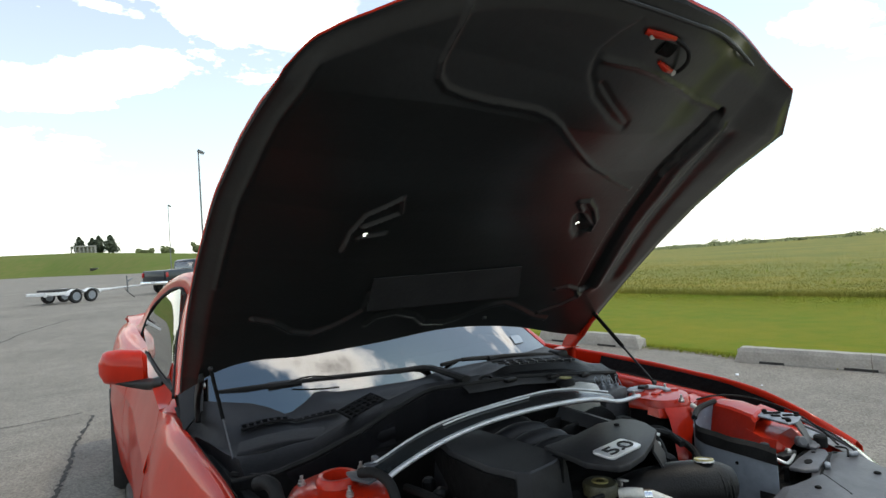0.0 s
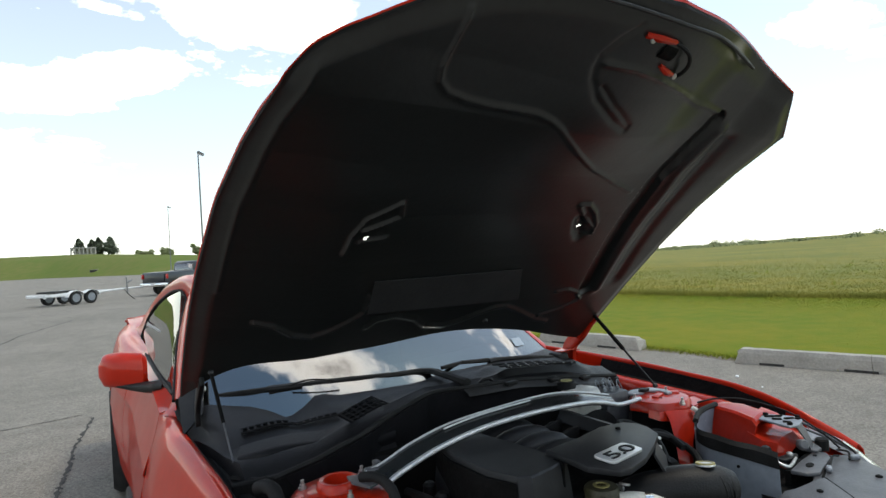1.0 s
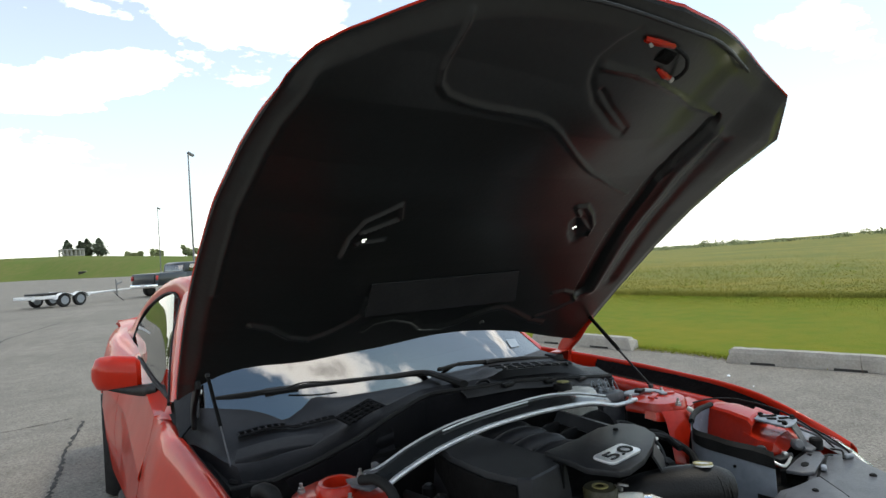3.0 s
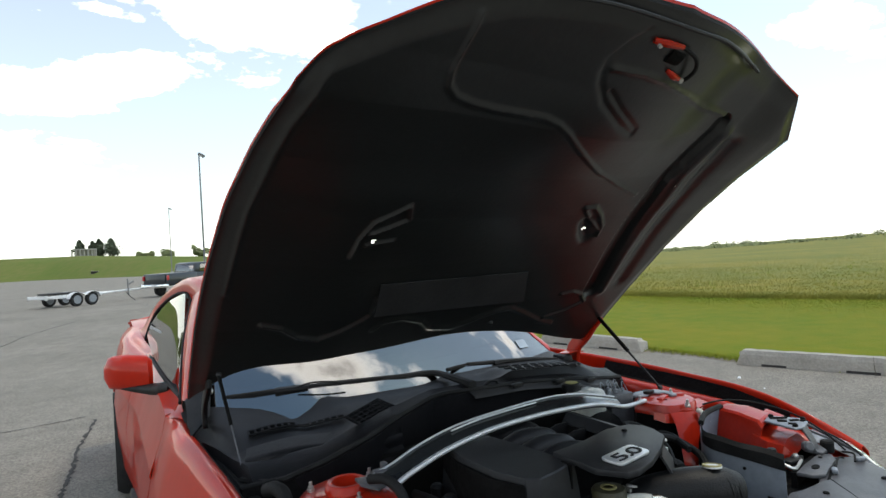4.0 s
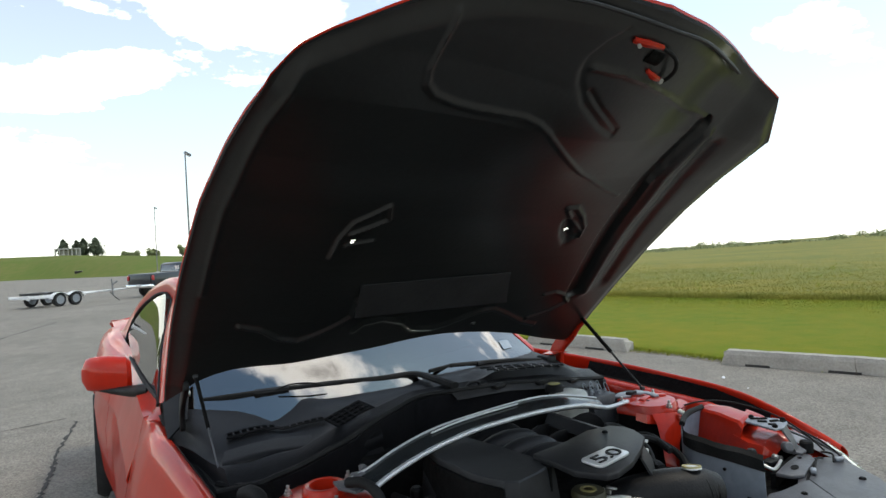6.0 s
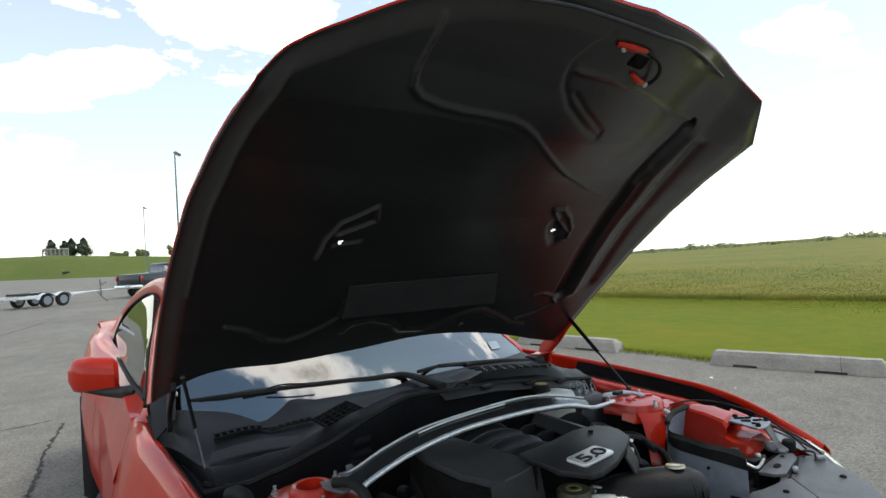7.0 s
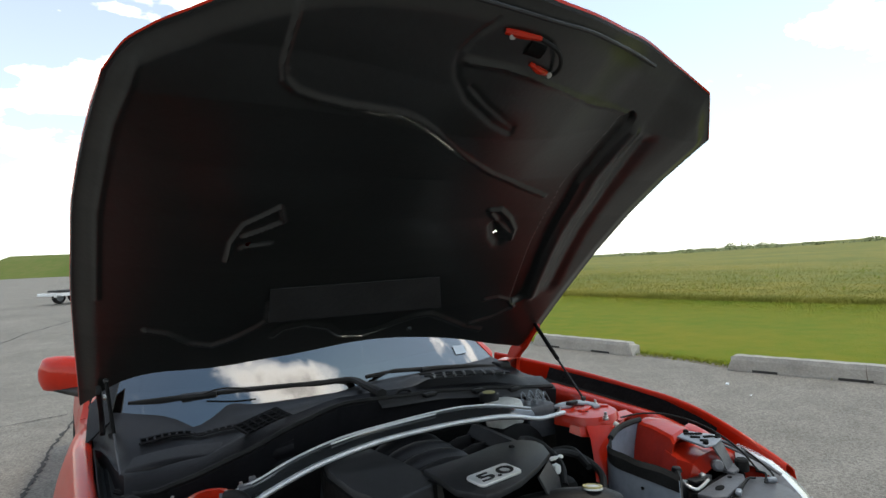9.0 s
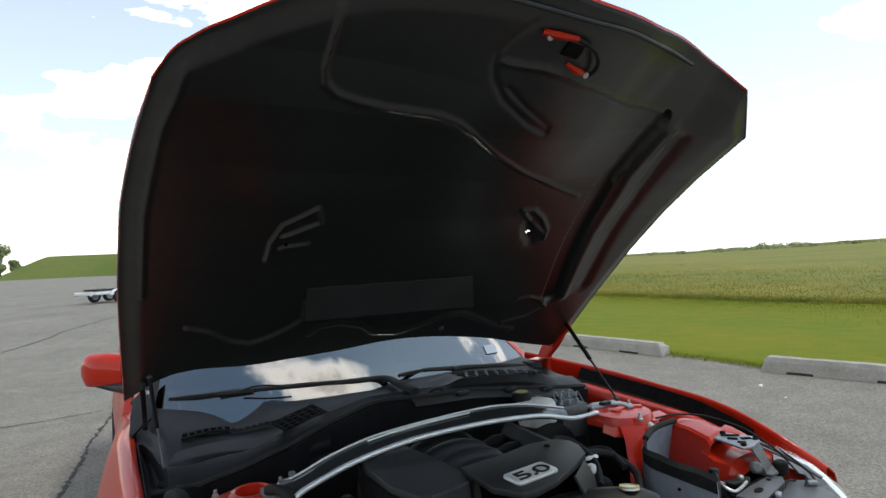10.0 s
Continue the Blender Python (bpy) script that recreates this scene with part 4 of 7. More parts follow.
# bonnet struts and hinges
for s, top, low in ((-1, (-0.695, 0.562, 1.165), (-0.668, 0.420, 0.926)), (1, (0.704, 0.536, 1.180), (0.604, 0.170, 0.985))):
    top, low = Vector(top), Vector(low)
    midp = top + (low - top) * 0.52
    bm = bmesh.new()
    tube(bm, [top, midp], 0.0072 if s > 0 else 0.0050, 12, 1)
    strut = part("bonnet_strut", bm, DARK, car, "black gas strut holding the bonnet up")
    bm = bmesh.new()
    tube(bm, [midp, low], 0.0038 if s > 0 else 0.0024, 8, 1)
    part("rod", bm, GREY_PLASTIC if s > 0 else RAD_GREY, strut)
    for q in (top, low):
        bm = bmesh.new()
        lathe(bm, [(0, -0.008), (0.006, -0.006), (0.008, 0), (0.006, 0.006), (0, 0.008)], 12, Matrix.Translation(q) @ pose(0, 0, 0, 0, 90, 0))
        part("ball_joint", bm, PLATE_GREY, strut)
    if s < 0:
        # black cap, widened to paint the shade over the red pillar foot
        bm = bmesh.new()
        sheet(bm, [[(-0.752, 0.885, 1.044), (-0.715, 0.905, 1.078), (-0.668, 0.922, 1.104)], [(-0.756, 0.800, 1.010), (-0.722, 0.825, 1.038), (-0.682, 0.845, 1.060)], [(-0.758, 0.720, 0.966), (-0.728, 0.738, 0.990), (-0.698, 0.757, 1.010)]], 0.005)
        part("cowl_end_cap", bm, BLACK_PLASTIC, car, "black end cap of the scuttle")
        # near hinge arm is red; black colour stands in for its shade
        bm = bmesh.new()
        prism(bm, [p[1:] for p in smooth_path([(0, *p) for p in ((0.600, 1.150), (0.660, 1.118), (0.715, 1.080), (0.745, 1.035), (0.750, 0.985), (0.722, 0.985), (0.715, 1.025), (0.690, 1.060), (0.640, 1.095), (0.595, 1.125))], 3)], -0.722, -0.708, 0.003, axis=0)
        hinge = part("bonnet_hinge", bm, BLACK_PLASTIC, car, "red bonnet hinge arm, its shade put into black")
        bm = bmesh.new()
        lathe(bm, [(0.009, 0), (0.009, 0.005), (0.006, 0.008), (0, 0.008)], 10, Matrix.Translation((-0.707, 0.652, 1.105)) @ pose(0, 0, 0, 0, 90, 0))
        part("hinge_bolt", bm, ALU, hinge)
        continue
    bm = bmesh.new()
    prism(bm, [p[1:] for p in smooth_path([(0, *p) for p in ((0.545, 1.178), (0.597, 1.146), (0.690, 1.090), (0.735, 1.045), (0.756, 0.985), (0.752, 0.945), (0.690, 0.945), (0.682, 1.000), (0.672, 1.035), (0.622, 1.078), (0.575, 1.130), (0.538, 1.160))], 3)], s * 0.725 - 0.010, s * 0.725 + 0.010, 0.003, axis=0)
    hinge = part("bonnet_hinge", bm, RED_BAY, car, "red painted bonnet hinge arm")
    for y, z, r in ((0.575, 1.150, 0.009), (0.640, 1.085, 0.008), (0.722, 0.975, 0.011)):
        bm = bmesh.new()
        lathe(bm, [(r, 0), (r, 0.006), (r * 0.7, 0.009), (0, 0.009)], 10, Matrix.Translation((0.714, y, z)) @ pose(0, 0, 0, 0, -90, 0))
        part("hinge_bolt", bm, RED_BAY, hinge)
    bm = bmesh.new()
    sheet(bm, [[(0.735, 0.66, 1.030), (0.690, 0.66, 1.036), (0.655, 0.665, 1.030)], [(0.735, 0.72, 1.020), (0.690, 0.72, 1.030), (0.650, 0.72, 1.024)]], 0.004)
    part("hinge_tab", bm, RED_BAY, hinge)
    bm = bmesh.new()
    box(bm, (0.655, 0.70, 0.995), (0.055, 0.07, 0.055), 0.012)
    part("cowl_end_cap", bm, BLACK_PLASTIC, car, "black end cap of the scuttle")

# ---- body shell ----
# section of a front wing: x, z from the inner flange over the crown to the sill
WING = [(0.803, 0.900), (0.806, 0.930), (0.808, 0.948), (0.813, 0.956), (0.825, 0.963), (0.842, 0.967), (0.862, 0.966), (0.900, 0.945), (0.925, 0.90), (0.940, 0.84), (0.948, 0.74), (0.945, 0.62), (0.930, 0.45), (0.905, 0.26)]
WING_NEAR = [(0.744, 0.890), (0.744, 0.925), (0.745, 0.946), (0.748, 0.954), (0.754, 0.960), (0.763, 0.962), (0.778, 0.957), (0.795, 0.944), (0.811, 0.915), (0.832, 0.86), (0.860, 0.75), (0.878, 0.62), (0.872, 0.45), (0.85, 0.26)]


# flank behind the wing: door and rear quarter, section by section
def flank_row(y, s):
    b = lerp_list(y, [(0.97, 0.0, 0.0), (2.3, 0.0, 0.01), (2.9, 0.03, 0.02), (3.35, 0.045, 0.035), (3.9, 0.02, 0.05), (4.3, -0.06, 0.055), (4.5, -0.16, 0.05)])
    base = [(0.745, 1.000), (0.790, 0.985), (0.845, 0.965), (0.890, 0.93), (0.918, 0.88), (0.932, 0.82), (0.940, 0.765), (0.942, 0.748), (0.937, 0.738), (0.939, 0.62), (0.925, 0.45), (0.905, 0.28), (0.87, 0.22)]
    tuck = (0.0, 0.025, 0.052, 0.092, 0.108, 0.102, 0.090, 0.087, 0.086, 0.062, 0.05, 0.05, 0.05) if s < 0 else (0.0,) * 13
    hold = 1.0 - 0.55 * float(ease((y - 2.0) / 1.1))
    base = [(x - tuck[k] * hold, z) for k, (x, z) in enumerate(base)]
    lump = math.exp(-((y - 3.25) / 0.55) ** 2)
    base = [(x, z + 0.034 * lump * (0.15, 0.7, 1.0, 0.8, 0.45, 0.15)[k] if k < 6 else z) for k, (x, z) in enumerate(base)]
    return [(s * (x + b[0] * (1 if z < 0.97 else 0.6)), y, z + b[1] * max(0, (z - 0.5) / 0.5) - max(0.0, z - 0.945) * (0.72 if k else 0.1) * float(ease((1.50 - y) / 0.36))) for k, (x, z) in enumerate(base)]


def resample(line, like, y):
    """Points along a section, spread as those of another section are, set at the station y."""
    p, q = [Vector(v) for v in line], [Vector(v) for v in like]
    run = np.concatenate([[0], np.cumsum([(b - a).length for a, b in zip(p, p[1:])])])
    share = np.concatenate([[0], np.cumsum([(b - a).length for a, b in zip(q, q[1:])])])
    return [(float(np.interp(t, run, [v.x for v in p])), y, float(np.interp(t, run, [v.z for v in p]))) for t in share / share[-1] * run[-1]]


def wing(s):
    rows = []
    for y in np.linspace(1.12, -0.265, 44):
        drop = ease_list(-y, [(-1.12, -0.006), (-0.97, -0.008), (-0.3, 0.0), (-0.1, 0.012), (0.02, 0.03), (0.12, 0.062), (0.24, 0.118), (0.30, 0.15)])
        wide = ease_list(-y, [(-1.12, 1.0), (-0.97, 1.0), (-0.3, 1.005), (0.0, 1.012), (0.30, 0.995)])
        pull = ease_list(-y, [(-1.12, 0.0), (-0.5, 0.0), (-0.1, 0.0), (0.05, 0.018), (0.15, 0.045), (0.25, 0.078), (0.29, 0.085)])
        r = []
        for k, (x, z) in enumerate(WING):
            if s > 0:  # narrow crown over a deep black channel
                if k < 6:
                    x, z = ((0.848, 0.90), (0.848, 0.93), (0.849, 0.955), (0.851, 0.962), (0.855, 0.966), (0.859, 0.967))[k]
                x += 0.050 * float(ease((y + 0.32) / 0.50))
            else:
                x, z = WING_NEAR[k]
                x -= (0.065 + 0.012 * max(0, k - 6)) * max(0.0, 0.75 - y)
            f = 1.0 - max(0, k - 6) / 7
            r.append((s * (x * wide + pull * f), y, z - drop * min(1.0, z / 0.9)))
        if s < 0:  # the rear end rises into the door's shoulder
            f = float(ease((y - 0.86) / 0.26)) ** 1.3
            r = [tuple(a + (b - a) * f for a, b in zip(p, q)) for p, q in zip(r, resample(flank_row(max(y, 1.12), s), r, y))]
        rows.append(r)
    bm = bmesh.new()
    sheet(bm, rows, 0.003)
    return part("front_wing", bm, RED, car)


for s in (-1, 1):
    wing(s)
    if s < 0:
        # scuttle corner coloured rubber black to stand for red in shade
        bm = bmesh.new()
        sheet(bm, [[(-0.752, y, 0.950 + 0.02 * f), (-0.738, y, 0.952 + 0.025 * f), (-0.722, y + 0.01, 0.950 + 0.03 * f), (-0.70, y + 0.02, 0.925 + 0.04 * f)] for y, f in ((0.80, 0.0), (0.90, 0.3), (1.0, 0.7), (1.1, 1.0), (1.2, 1.0))], 0.003)
        part("scuttle_corner", bm, RUBBER, car, "scuttle corner, its shade put into a black colour")
        bm = bmesh.new()
        tube(bm, [(-0.742, 0.79, 0.948), (-0.738, 0.84, 0.962), (-0.733, 0.93, 0.982), (-0.730, 0.99, 0.998)], [0.012, 0.016, 0.010, 0.004], 8, 3, 0.6)
        part("wing_clip", bm, RUBBER, car, "black rubber stop at the rear of the wing")
    if s > 0:
        bm = bmesh.new()
        sheet(bm, [[(s * 0.800, 0.70, 0.940), (s * 0.788, 0.70, 0.925), (s * 0.775, 0.72, 0.915)], [(s * 0.800, 0.84, 0.958), (s * 0.785, 0.84, 0.955), (s * 0.768, 0.85, 0.945)], [(s * 0.795, 0.985, 0.982), (s * 0.770, 0.985, 0.990), (s * 0.745, 0.98, 0.985)]], 0.004)
        part("scuttle_side", bm, RED_BAY if s > 0 else BLACK_PLASTIC, car)
    bm = bmesh.new()
    rows = []
    for y in np.linspace(0.70, -0.09, 30):
        d = lerp_list(-y, [(-0.97, -0.012), (-0.3, 0.0), (-0.1, 0.012), (0.02, 0.03), (0.12, 0.062)])[0]
        pull = 0.42 * lerp_list(-y, [(-1, 0.0), (0.0, 0.0), (0.29, 0.115)])[0]
        if s > 0:
            w = 0.050 * float(ease((y + 0.32) / 0.50))
            rows.append([(0.775 + pull + w, y, 0.890 - d), (0.828 + pull + w, y, 0.912 - d), (0.840 + pull + w, y, 0.938 - d), (0.848 + pull + w, y, 0.9555 - d)])
        else:
            w = 0.065 * max(0.0, 0.75 - y)
            rows.append([(-0.600, y, 0.880 - d), (-0.640, y, 0.884 - d), (-0.668 + w, y, 0.886 - d), (-0.680 + w, y, 0.900 - d), (-0.694 + w, y, 0.914 - d), (-0.712 + w, y, 0.916 - d), (-0.720 + w, y, 0.902 - d), (-0.730 + w, y, 0.904 - d), (-0.738 + w, y, 0.922 - d), (-0.742 + w, y, 0.945 - d)])
    sheet(bm, rows, 0.003)
    part("bonnet_gap_seal", bm, DARK if s > 0 else RUBBER, car, "black rubber strip along the wing flange")

for s in (-1, 1):
    bm = bmesh.new()
    sheet(bm, [flank_row(y, s) for y in np.linspace(1.128, 2.45, 16)], 0.004)
    door = part("door", bm, RED, car)
    bm = bmesh.new()
    box(bm, (s * (0.936 if s > 0 else 0.832), 2.25, 0.79), (0.010, 0.16, 0.018), 0.004)
    part("door_handle", bm, RED, door)
    bm = bmesh.new()
    rows = [flank_row(y, s) for y in np.linspace(2.458, 4.5, 24)]
    sk = set()
    for i in range(23):
        for j in range(12):
            q = [(rows[i][j][k] + rows[i + 1][j + 1][k]) / 2 for k in range(3)]
            if (q[1] - 3.3) ** 2 + (q[2] - 0.34) ** 2 < 0.40 ** 2:
                sk.add((i, j))
    sheet(bm, rows, 0.004, sk)
    part("rear_quarter", bm, RED, car)
    bm = bmesh.new()
    box(bm, (s * (0.90 if s > 0 else 0.845), 1.7, 0.20), (0.10, 1.9, 0.09), 0.03)
    part("side_skirt", bm, BLACK_PLASTIC, car, "dark side skirt")
    road_wheel(car, (s * (0.855 if s > 0 else 0.825), 3.3, 0.345), 0.345, 0.255, 0, RIM_DARK)
    road_wheel(car, (s * (0.84 if s > 0 else 0.75), 0.12, 0.345), 0.345, 0.245, 0, RIM_DARK)

# tail, boot lid and spoiler
bm = bmesh.new()
sheet(bm, [[(x, 4.50 + 0.10 * (1 - (x / 0.8) ** 2) - 0.05 * abs(z - 0.7), z) for x in np.linspace(-0.80, 0.80, 13)] for z in (1.04, 0.9, 0.7, 0.5, 0.3)], 0.01)
part("rear_bumper", bm, RED, car)
bm = bmesh.new()
sheet(bm, [[(x, y, z - 0.03 * (x / 0.78) ** 2) for x in np.linspace(-0.80, 0.80, 13)] for y, z in ((3.35, 1.05), (3.7, 1.075), (4.1, 1.085), (4.35, 1.075), (4.56, 1.04))], 0.01)
part("boot_lid", bm, RED, car)
bm = bmesh.new()
tube(bm, [(-0.80, 4.36, 1.020), (-0.6, 4.42, 1.050), (0, 4.46, 1.065), (0.6, 4.42, 1.050), (0.80, 4.36, 1.020)], 0.045, 8, 5, 0.30)
part("spoiler", bm, RED, car, "low red boot spoiler")

# roof, pillars and glass
ROOFX = [(1.50, 0.562, 1.378), (1.75, 0.578, 1.404), (2.01, 0.587, 1.411), (2.43, 0.599, 1.382), (2.77, 0.621, 1.329), (2.95, 0.638, 1.290)]
bm = bmesh.new()
rows = []
for y in np.linspace(1.50, 2.92, 16):
    xw, z = lerp_list(y, ROOFX)
    rows.append([(xw * k, y + 0.06 * (k * k - 1) * (1 if y < 1.7 else 0), z + 0.032 * (1 - abs(k) ** 2.4)) for k in np.linspace(-1, 1, 21)])
sheet(bm, rows, 0.012)
part("roof", bm, RED, car)


def ws_base(x):
    return 0.585 + 0.50 * x * x, 1.035 - 0.05 * x * x


bm = bmesh.new()
rows = []
for k in np.linspace(-1, 1, 25):
    yb, zb = ws_base(0.70 * k)
    yt, zt = 1.50 + 0.06 * (k * k - 1), 1.352 + 0.045 * (1 - k * k)
    rows.append([(0.70 * k * (1 - t) + 0.555 * k * t, yb * (1 - t) + yt * t, zb * (1 - t) + zt * t + 0.035 * math.sin(math.pi * t)) for t in np.linspace(-0.115, 1, 10)])
sheet(bm, rows, 0.005)
shield = part("windscreen", bm, GLASS, car, "curved windscreen mirroring the cloudy sky")
shield.visible_shadow = False
LIFT_OUT = Vector((0.27, -0.47, 0.84)) * 0.004
STICK = [Vector(p) + LIFT_OUT for p in ((0.503, 0.818, 1.082), (0.572, 0.850, 1.0745), (0.556, 0.798, 1.0515), (0.488, 0.765, 1.057))]
bm = bmesh.new()
sheet(bm, [[STICK[0], STICK[1]], [STICK[3], STICK[2]]], 0.001)
part("inspection_sticker", bm, STICKER, shield, "small pale sticker on the windscreen")
bm = bmesh.new()
sheet(bm, [[(x, ws_base(x)[0] - 0.08 + 0.02 * k, ws_base(x)[1] - 0.085 + 0.012 * k) for x in np.linspace(-0.72, 0.72, 25)] for k in range(6)], 0.003)
part("water_channel", bm, BLACK_PLASTIC, car)
# outer edge of the roof rail and the window's upper edge, front to rear: x, y, z
RAIL_OUT = [(0.562, 1.50, 1.378), (0.572, 1.66, 1.396), (0.580, 1.80, 1.407), (0.587, 2.009, 1.411), (0.599, 2.426, 1.382), (0.621, 2.774, 1.329), (0.651, 3.05, 1.258), (0.692, 3.322, 1.160), (0.736, 3.497, 1.062), (0.775, 3.56, 1.035)]
RAIL_IN = [(0.604, 1.86, 1.300), (0.606, 1.93, 1.326), (0.611, 2.02, 1.336), (0.623, 2.20, 1.330), (0.634, 2.45, 1.304), (0.652, 2.74, 1.258), (0.678, 2.97, 1.200), (0.706, 3.10, 1.130), (0.741, 3.09, 1.046), (0.763, 3.016, 0.992)]
BELT = [(1.04, 0.749, 1.026), (1.16, 0.752, 1.021), (1.55, 0.758, 1.006), (2.16, 0.762, 0.996), (3.016, 0.763, 0.992)]
for s in (-1, 1):
    flip = lambda p: Vector((s * p[0], p[1], p[2]))
    # windscreen pillar: from the glass edge round to the door window
    w_low, w_top, g_low, g_top = (flip(p) for p in ((0.700, 0.832, 1.014), (0.556, 1.50, 1.360), (0.752, 1.00, 1.012), (0.604, 1.86, 1.300)))
    bm = bmesh.new()
    rows = []
    for t in np.linspace(0, 1, 12):
        a, b = w_low.lerp(w_top, t) + Vector((0, 0, 0.036 * math.sin(math.pi * t))), g_low.lerp(g_top, t) + Vector((s * 0.012 * math.sin(math.pi * t), 0, 0.012 * math.sin(math.pi * t)))
        rows.append([a.lerp(b, f) + Vector((s * 0.018, 0, 0.020)) * math.sin(math.pi * f) ** 0.7 for f in np.linspace(0, 1, 8)])
    sheet(bm, rows, 0.004)
    part("pillar", bm, RED, car)
    bm = bmesh.new()
    o_s, i_s = smooth_path([flip(p) for p in RAIL_OUT], 5), smooth_path([flip(p) for p in RAIL_IN], 5)
    sheet(bm, [[a.lerp(b, f) + Vector((s * 0.014, 0, 0.010)) * math.sin(math.pi * f) for f in np.linspace(0, 1, 7)] for a, b in zip(o_s, i_s)], 0.004)
    part("roof_rail", bm, RED, car)
    # side glass between the belt and the rail
    edge = [(g_low.y + 0.03, g_low.z + 0.012)] + [(p[1], p[2]) for p in RAIL_IN[:7]] + [(3.10, 1.130)]
    bm = bmesh.new()
    rows = []
    for y in np.concatenate([np.linspace(1.05, 2.95, 20), np.linspace(3.0, 3.10, 5)]):
        zt = float(np.interp(y, [p[0] for p in edge], [p[1] for p in edge]))
        zb = lerp_list(min(y, 3.016), BELT)[1] + max(0.0, y - 3.016) * 1.3
        rows.append([(s * (0.76 - 0.42 * (z - 1.0) + 0.006 * math.sin(math.pi * f)), y, z) for f, z in ((f, zb + (zt - zb) * f) for f in np.linspace(0, 1, 7))])
    sheet(bm, rows, 0.004)
    part("side_window", bm, GLASS, car).visible_shadow = False
    bm = bmesh.new()
    tube(bm, [flip((x + 0.003, y, z)) for y, x, z in BELT], 0.008, 6, 5, 1.0)
    part("window_seal", bm, RUBBER, car)
    bm = bmesh.new()
    tube(bm, [g_low + Vector((s * 0.004, 0, 0))] + [g_low.lerp(g_top, 0.5) + Vector((s * 0.014, 0, 0.012))] + [flip((x + 0.004, y, z)) for x, y, z in RAIL_IN], 0.0065, 6, 5)
    part("window_frame", bm, RUBBER, car, "black rubber window surround")
bm = bmesh.new()
sheet(bm, [[(x * w, y + 0.05 * (1 - (x) ** 2), z) for x in np.linspace(-1, 1, 9)] for y, z, w in ((2.90, 1.325, 0.625), (3.05, 1.262, 0.648), (3.32, 1.162, 0.688), (3.5, 1.072, 0.725))], 0.005)
part("rear_window", bm, GLASS, car)
# cabin behind the glass
bm = bmesh.new()
sheet(bm, [[(x, y + 0.30 * x * x, z) for x in np.linspace(-0.66, 0.66, 9)] for y, z in ((0.66, 0.99), (0.85, 0.995), (1.15, 0.985), (1.22, 0.80), (1.24, 0.5))], 0.01)
part("dashboard", bm, INTERIOR, car, "dark dashboard top")
for x in (-0.36, 0.36):
    bm = bmesh.new()
    box(bm, (x, 2.12, 0.78), (0.48, 0.20, 0.62), 0.06, pose(0, 0, 0, -14, 0, 0))
    box(bm, (x, 2.22, 1.17), (0.26, 0.11, 0.17), 0.05)
    box(bm, (x, 1.82, 0.46), (0.48, 0.5, 0.18), 0.05)
    part("seat", bm, INTERIOR, car, "dark bucket seat")
bm = bmesh.new()
box(bm, (0, 2.4, 0.22), (1.66, 3.6, 0.06), 0.01)
box(bm, (0, 3.05, 0.60), (1.4, 0.15, 0.75), 0.03)
box(bm, (0, 0.62, 0.55), (1.44, 0.04, 0.72), 0.01)
part("floor_pan", bm, INTERIOR, car)


def mirror(s):
    """Door mirror: painted cap, dark lower shell and stalk."""
    bm = bmesh.new()
    rows = []
    for t in np.linspace(0, 1, 11):
        x = 0.800 + 0.180 * t
        hz = lerp_list(t, [(0, 0.055), (0.08, 0.070), (0.55, 0.068), (0.85, 0.064), (0.95, 0.054), (1, 0.022)])[0]
        dp = lerp_list(t, [(0, 0.03), (0.1, 0.055), (0.7, 0.052), (0.95, 0.036), (1, 0.010)])[0]
        c = Vector((s * x, 1.64 + 0.16 * t, 1.018 + 0.010 * math.sin(3 * t)))
        rows.append([c + Vector((0, dp * math.cos(k) * (1.3 if math.cos(k) < 0 else 0.7), hz * max(-1.05, 1.12 * math.copysign(abs(math.sin(k)) ** 0.7, math.sin(k))))) for k in np.linspace(0, 2 * math.pi, 19)])
    sheet(bm, rows)
    bm.faces.new([v for v in bm.verts][:18])
    cap = part("door_mirror", bm, RED, car, "red painted door mirror")
    bm = bmesh.new()
    tube(bm, [(s * 0.745, 1.40, 0.992), (s * 0.762, 1.46, 0.984), (s * 0.80, 1.56, 0.968), (s * 0.86, 1.66, 0.964), (s * 0.95, 1.76, 0.972)], [0.022, 0.034, 0.030, 0.022, 0.010], 12, 5, 0.8)
    part("mirror_foot", bm, BLACK_PLASTIC, cap, "black plastic mirror foot")
    bm = bmesh.new()
    sheet(bm, [[(s * (0.81 + 0.155 * u), 1.685 + 0.14 * u, 0.985 + 0.085 * v) for u in np.linspace(0, 1, 4)] for v in (0, 1)], 0.003)
    part("mirror_glass", bm, CHROME, cap)


mirror(-1), mirror(1)

# ---- scuttle, wipers, engine bay ----
COWLZ = [(-0.72, 0.935), (-0.60, 0.955), (-0.45, 1.000), (-0.30, 1.040), (-0.15, 1.055), (0.0, 1.060), (0.2, 1.055), (0.4, 1.035), (0.55, 1.010), (0.70, 0.985)]


def cowl_z(x):
    return lerp_list(x, COWLZ)[0]


